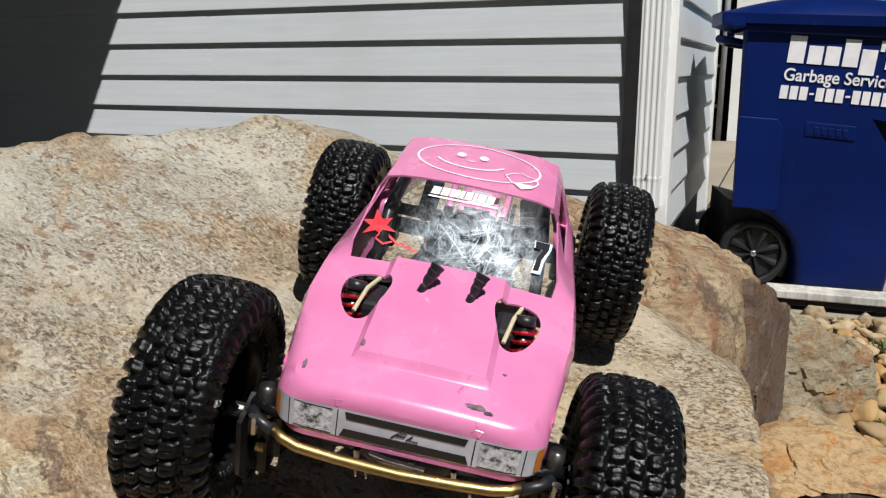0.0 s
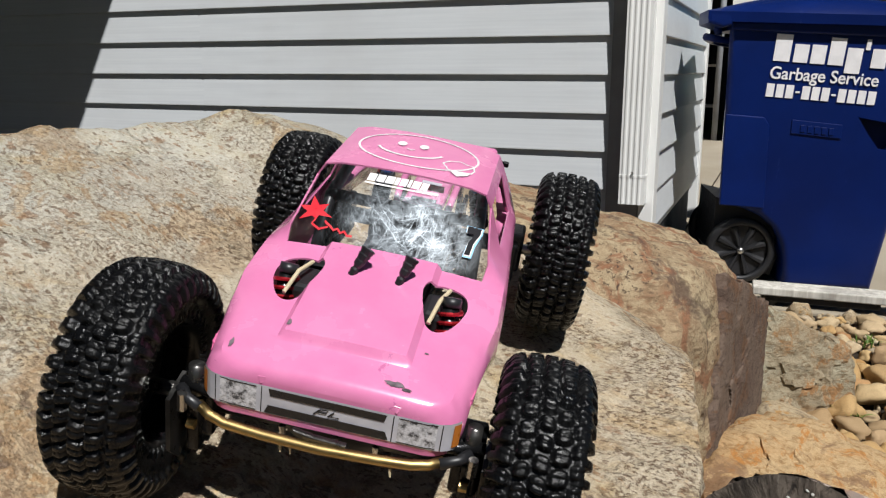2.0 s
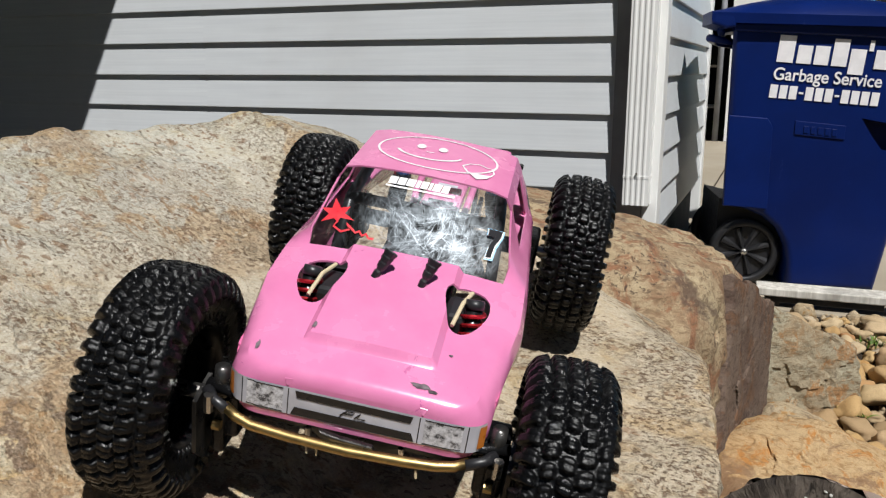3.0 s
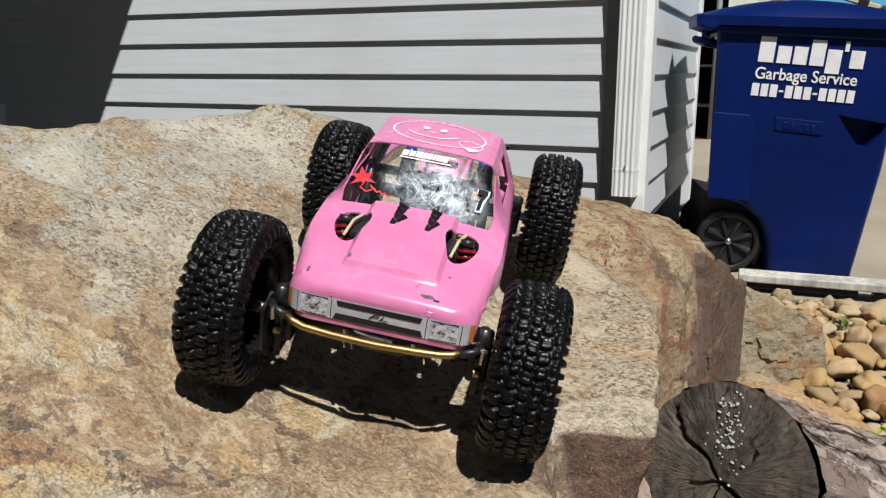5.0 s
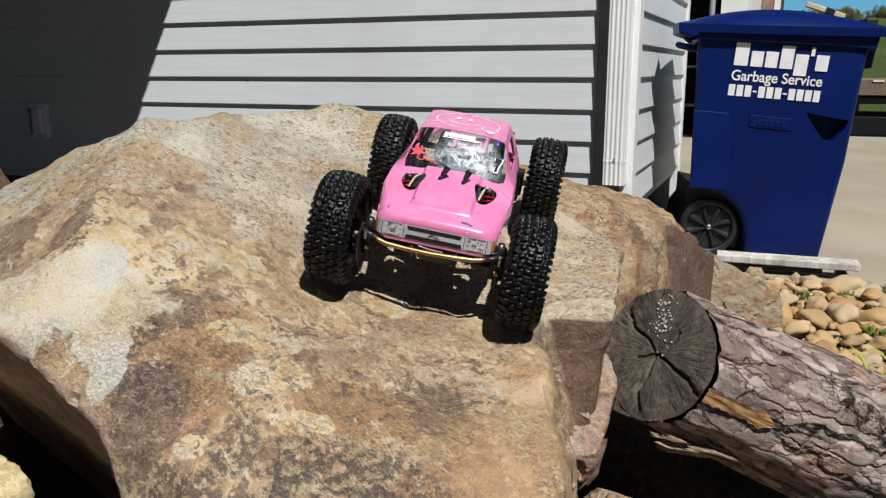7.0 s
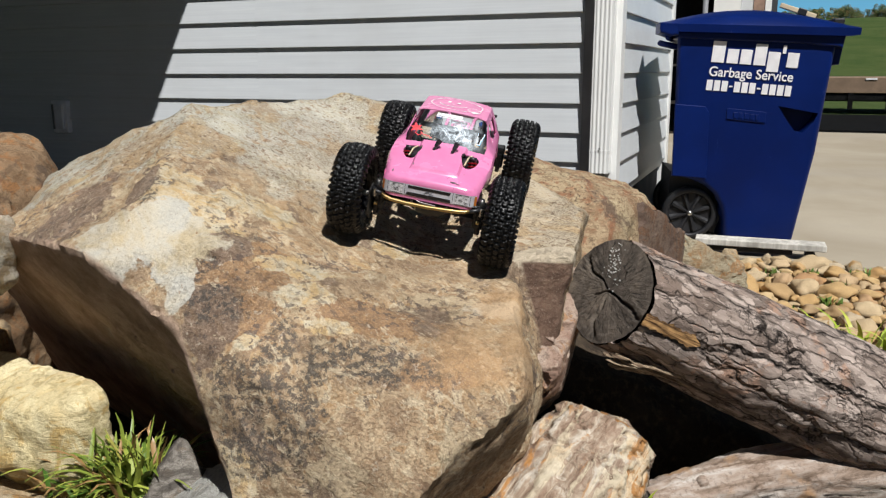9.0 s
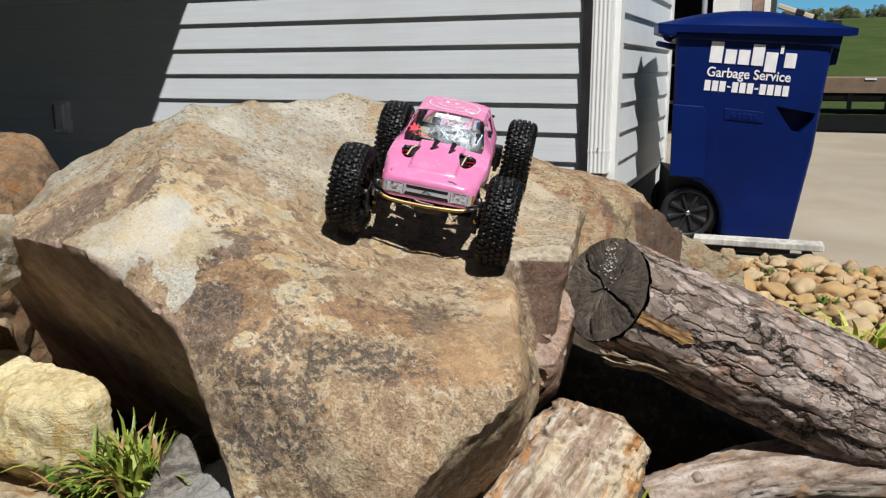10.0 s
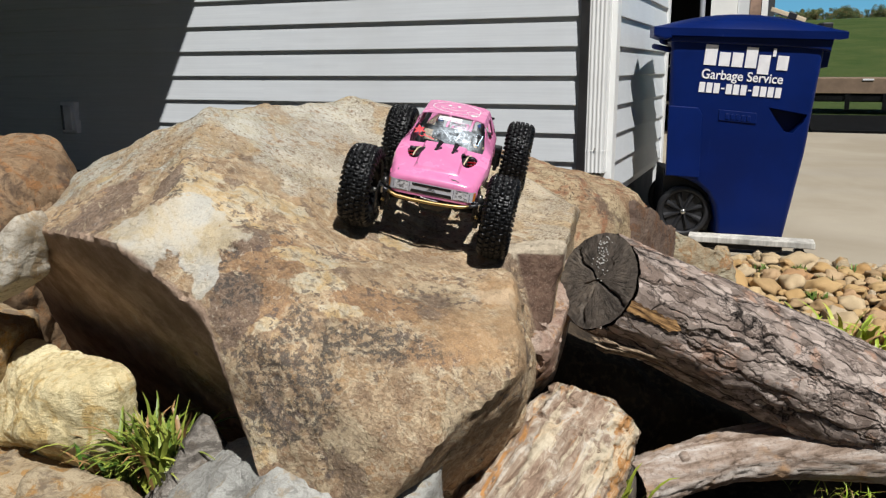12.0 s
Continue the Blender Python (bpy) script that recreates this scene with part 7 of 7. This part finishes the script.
    for sx, z in ((-1, 0.0815), (1, 0.0805)):
        x0 = sx * (0.0745 if sx < 0 else 0.068)
        part("rod_end", tube(((x0, 0.009, z), (x0 + sx * 0.010, 0.014, z + 0.001), (x0 + sx * 0.016, 0.020, z + 0.002)), [0.0034, 0.0031, 0.0042], 12), BLACK_PLASTIC, rod, "black rod end", True)
        part("steering_arm", tube(((sx * 0.052, 0.020, 0.080), (sx * 0.092, 0.024, 0.086)), 0.0036, 10), BLACK_METAL, car, "", True)
        part("king_pin", tube(((sx * 0.084, 0.026, HUB_Z + 0.014), (sx * 0.084, 0.026, HUB_Z + 0.034)), [0.0052, 0.0046], 12), GUNMETAL, car, "worn gunmetal king pin", True)
        part("arm_bolt", tube(((sx * 0.0865, 0.012, 0.0745), (sx * 0.0865, 0.012, 0.0865)), 0.0030, 8), STEEL, car, "bright steel bolt")
        part("brass_spacer", tube(((sx * 0.081, 0.018, HUB_Z - 0.004), (sx * 0.086, 0.018, HUB_Z - 0.004)), 0.0032, 12), BRASS, car, "small brass spacer")
        part("knuckle_plate", prism(((0.008, HUB_Z + 0.018), (0.030, HUB_Z + 0.024), (0.034, HUB_Z - 0.024), (0.020, HUB_Z - 0.034), (0.008, HUB_Z - 0.020)), sx * 0.0935 - 0.0014, sx * 0.0935 + 0.0014, "x"), GUNMETAL, car, "worn gunmetal knuckle plate")
    part("servo_link", tube(((-0.012, 0.024, 0.080), (0.030, 0.024, 0.078), (0.072, 0.026, 0.076)), 0.0026, 10), BLACK_METAL, car, "", True)
    part("servo_horn", prism(((-0.018, 0.083), (-0.006, 0.081), (0.014, 0.080), (0.016, 0.076), (-0.010, 0.077)), 0.006, 0.010, "y", 0.001), GUNMETAL, car, "angular metal servo horn")
    for x in (-0.026, 0.006, 0.030):
        part("bolt_tip", tube(((x, 0.014, 0.078), (x + 0.001, 0.013, 0.070)), [0.0022, 0.0018], 8), STEEL, car, "bright bolt end")
    for x in (-0.024, -0.018, 0.041):
        part("thread_end", tube(((x, 0.005, 0.0730), (x + 0.001, 0.004, 0.0675)), [0.0011, 0.0006], 6), CREAM_WEBBING, rod, "pale loose thread end")
    # wheels
    first = {}
    for sx in (-1, 1):
        for y0, drop in ((0.040, DROP[sx][0]), (0.346, DROP[sx][1])):
            wheel = new("wheel")
            wheel.parent = car
            wheel.location = (sx * 0.124 - (0.003 if y0 < 0.1 else 0.0), y0, HUB_Z + drop)
            wheel.rotation_euler = (0.7 * sx + y0 * 9, 0, 0)
            if sx in first:
                for o in first[sx].children:
                    twin = o.copy()
                    scene.collection.objects.link(twin)
                    twin.parent = wheel
            else:
                wheel_parts(wheel, sx)
                first[sx] = wheel
    return car


DROP = {-1: (0.0044, -0.0044), 1: (-0.0044, 0.0044)}
crawler()


# ---- pieces: gravel and siding boards ----
def pebble_meshes(count=10):
    out = []
    ways, faces = ball(3)
    for i in range(count):
        rnd = random.Random(300 + i)
        sx, sy, sz = rnd.uniform(0.9, 1.5), rnd.uniform(0.7, 1.05), rnd.uniform(0.5, 0.85)
        cut = Vector((rnd.gauss(0, 1), rnd.gauss(0, 1), rnd.gauss(0, 1))).normalized()
        vs = []
        for d in ways:
            q = Vector(d)
            k = 1 + 0.42 * noise.noise(q * 1.3 + Vector((i * 3.1, 0, 0))) + 0.10 * noise.noise(q * 3.2 + Vector((0, i * 2.3, 0)))
            k *= min(1.0, 0.80 + 0.13 * noise.cell(Vector((i, 2, 3)))) / max(0.8, abs(q.dot(cut)))
            vs.append((q.x * sx * k, q.y * sy * k, q.z * sz * k))
        me = bpy.data.meshes.new("pebble")
        me.from_pydata(vs, [], faces)
        me.materials.append(PEBBLE)
        me.shade_smooth()
        out.append(me)
    return out


def gravel_bed():
    bed = thing("gravel_bed", pose(0, 0, GROUND), "bed of rounded tan and brown river stones", "gravel", kind="structure")
    shapes = pebble_meshes()
    rnd = random.Random(77)
    laid = []
    tries = 0
    while len(laid) < 420 and tries < 60000:
        tries += 1
        x, y = rnd.uniform(0.50, 1.75), rnd.uniform(0.95, 2.62)
        if y > 2.60 - 0.16 * (x - 0.9) or y < 1.45 - 1.2 * (x - 0.48):
            continue
        r = rnd.choice((0.022, 0.028, 0.034, 0.042, 0.050, 0.058)) * rnd.uniform(0.85, 1.15)
        if any((x - a) ** 2 + (y - b) ** 2 < q ** 2 for a, b, q in ((0.60, 1.93, 0.14), (0.62, 1.27, 0.20), (0.60, 1.62, 0.10), (0.54, 1.59, 0.07), (0.56, 1.78, 0.07))):
            continue
        if any((x - a) ** 2 + (y - b) ** 2 < (0.80 * (r + c)) ** 2 for a, b, c in laid):
            continue
        laid.append((x, y, r))
    laid.sort(key=lambda s: (s[0] - 0.9) ** 2 + (s[1] - 1.8) ** 2)
    for x, y, r in laid[:300]:
        ob = new("stone", rnd.choice(shapes))
        ob.parent = bed
        ob.matrix_local = pose(x, y, r * 0.38 + 0.012, rnd.uniform(-20, 20), rnd.uniform(-20, 20), rnd.uniform(0, 360)) @ Matrix.Scale(r, 4)
    vs, fs = [], []
    small = [(x, y, r) for x, y, r in laid[300:]]
    for _ in range(2600):
        x, y = rnd.uniform(0.45, 1.9), rnd.uniform(0.9, 2.66)
        if y < 1.35 - 1.2 * (x - 0.48):
            continue
        small.append((x, y, rnd.uniform(0.005, 0.014)))
    ways, faces = ball(1)
    for x, y, r in small:
        i = len(vs)
        q = Euler((rnd.uniform(0, 6), rnd.uniform(0, 6), rnd.uniform(0, 6))).to_matrix()
        for d in ways:
            v = q @ Vector((d[0], d[1] * 0.8, d[2] * 0.7))
            vs.append((x + r * v.x, y + r * v.y, r * 0.3 + r * v.z))
        fs += [tuple(i + k for k in f) for f in faces]
    grit = solid("grit", vs, fs, ROCK_TAN)
    grit.parent = bed
    tagged(grit, "fine tan grit between the stones", kind="stuff")


gravel_bed()


def board_mesh(length, name="siding_board", along="x"):
    """A clapboard course: thin at the top, its butt edge standing proud below and turned back."""
    prof = [(0.0, COURSE + 0.004), (-0.003, COURSE + 0.004), (-0.006, COURSE - 0.006), (-0.0195, 0.004), (-0.0195, 0.0), (-0.017, -0.0015), (0.0, -0.0015)]
    n = max(2, int(length / 0.25))
    rings = []
    for i in range(n + 1):
        x = length * i / n
        sag = 0.0008 * noise.noise(Vector((x * 1.3, length * 3.1, 0)))
        rings.append([Vector((x, y + (sag if y < -0.001 else 0), z)) if along == "x" else Vector((-y + (0), x, z)) for y, z in prof])
    bm = loft(rings)
    me = bpy.data.meshes.new(name)
    bm.to_mesh(me)
    bm.free()
    me.materials.append(SIDING)
    return me


def clad():
    seam = -1.66
    left, right = board_mesh(seam + 6.0 + 0.02), board_mesh(0.006 - seam)
    side = board_mesh(WALL_END - WALL_Y - 0.067, along="y")
    for i in range(-4, 18):
        z = L0 + i * COURSE
        shift = (0.0, 0.0, 0.012, 0.0, 0.34)[i % 5]
        for me, x, y in ((left, -6.0, WALL_Y + 0.0115), (right, seam, WALL_Y + 0.010)):
            ob = new("siding_board", me)
            ob.parent = house_front
            ob.location = (x + (shift if me is left else 0), y, z)
            if me is left and shift > 0.1:
                ob.location = (x, y, z)
        ob = new("siding_board", side)
        ob.parent = house_side
        ob.location = (WALL_X - 0.0115, WALL_Y + 0.066, z)


clad()
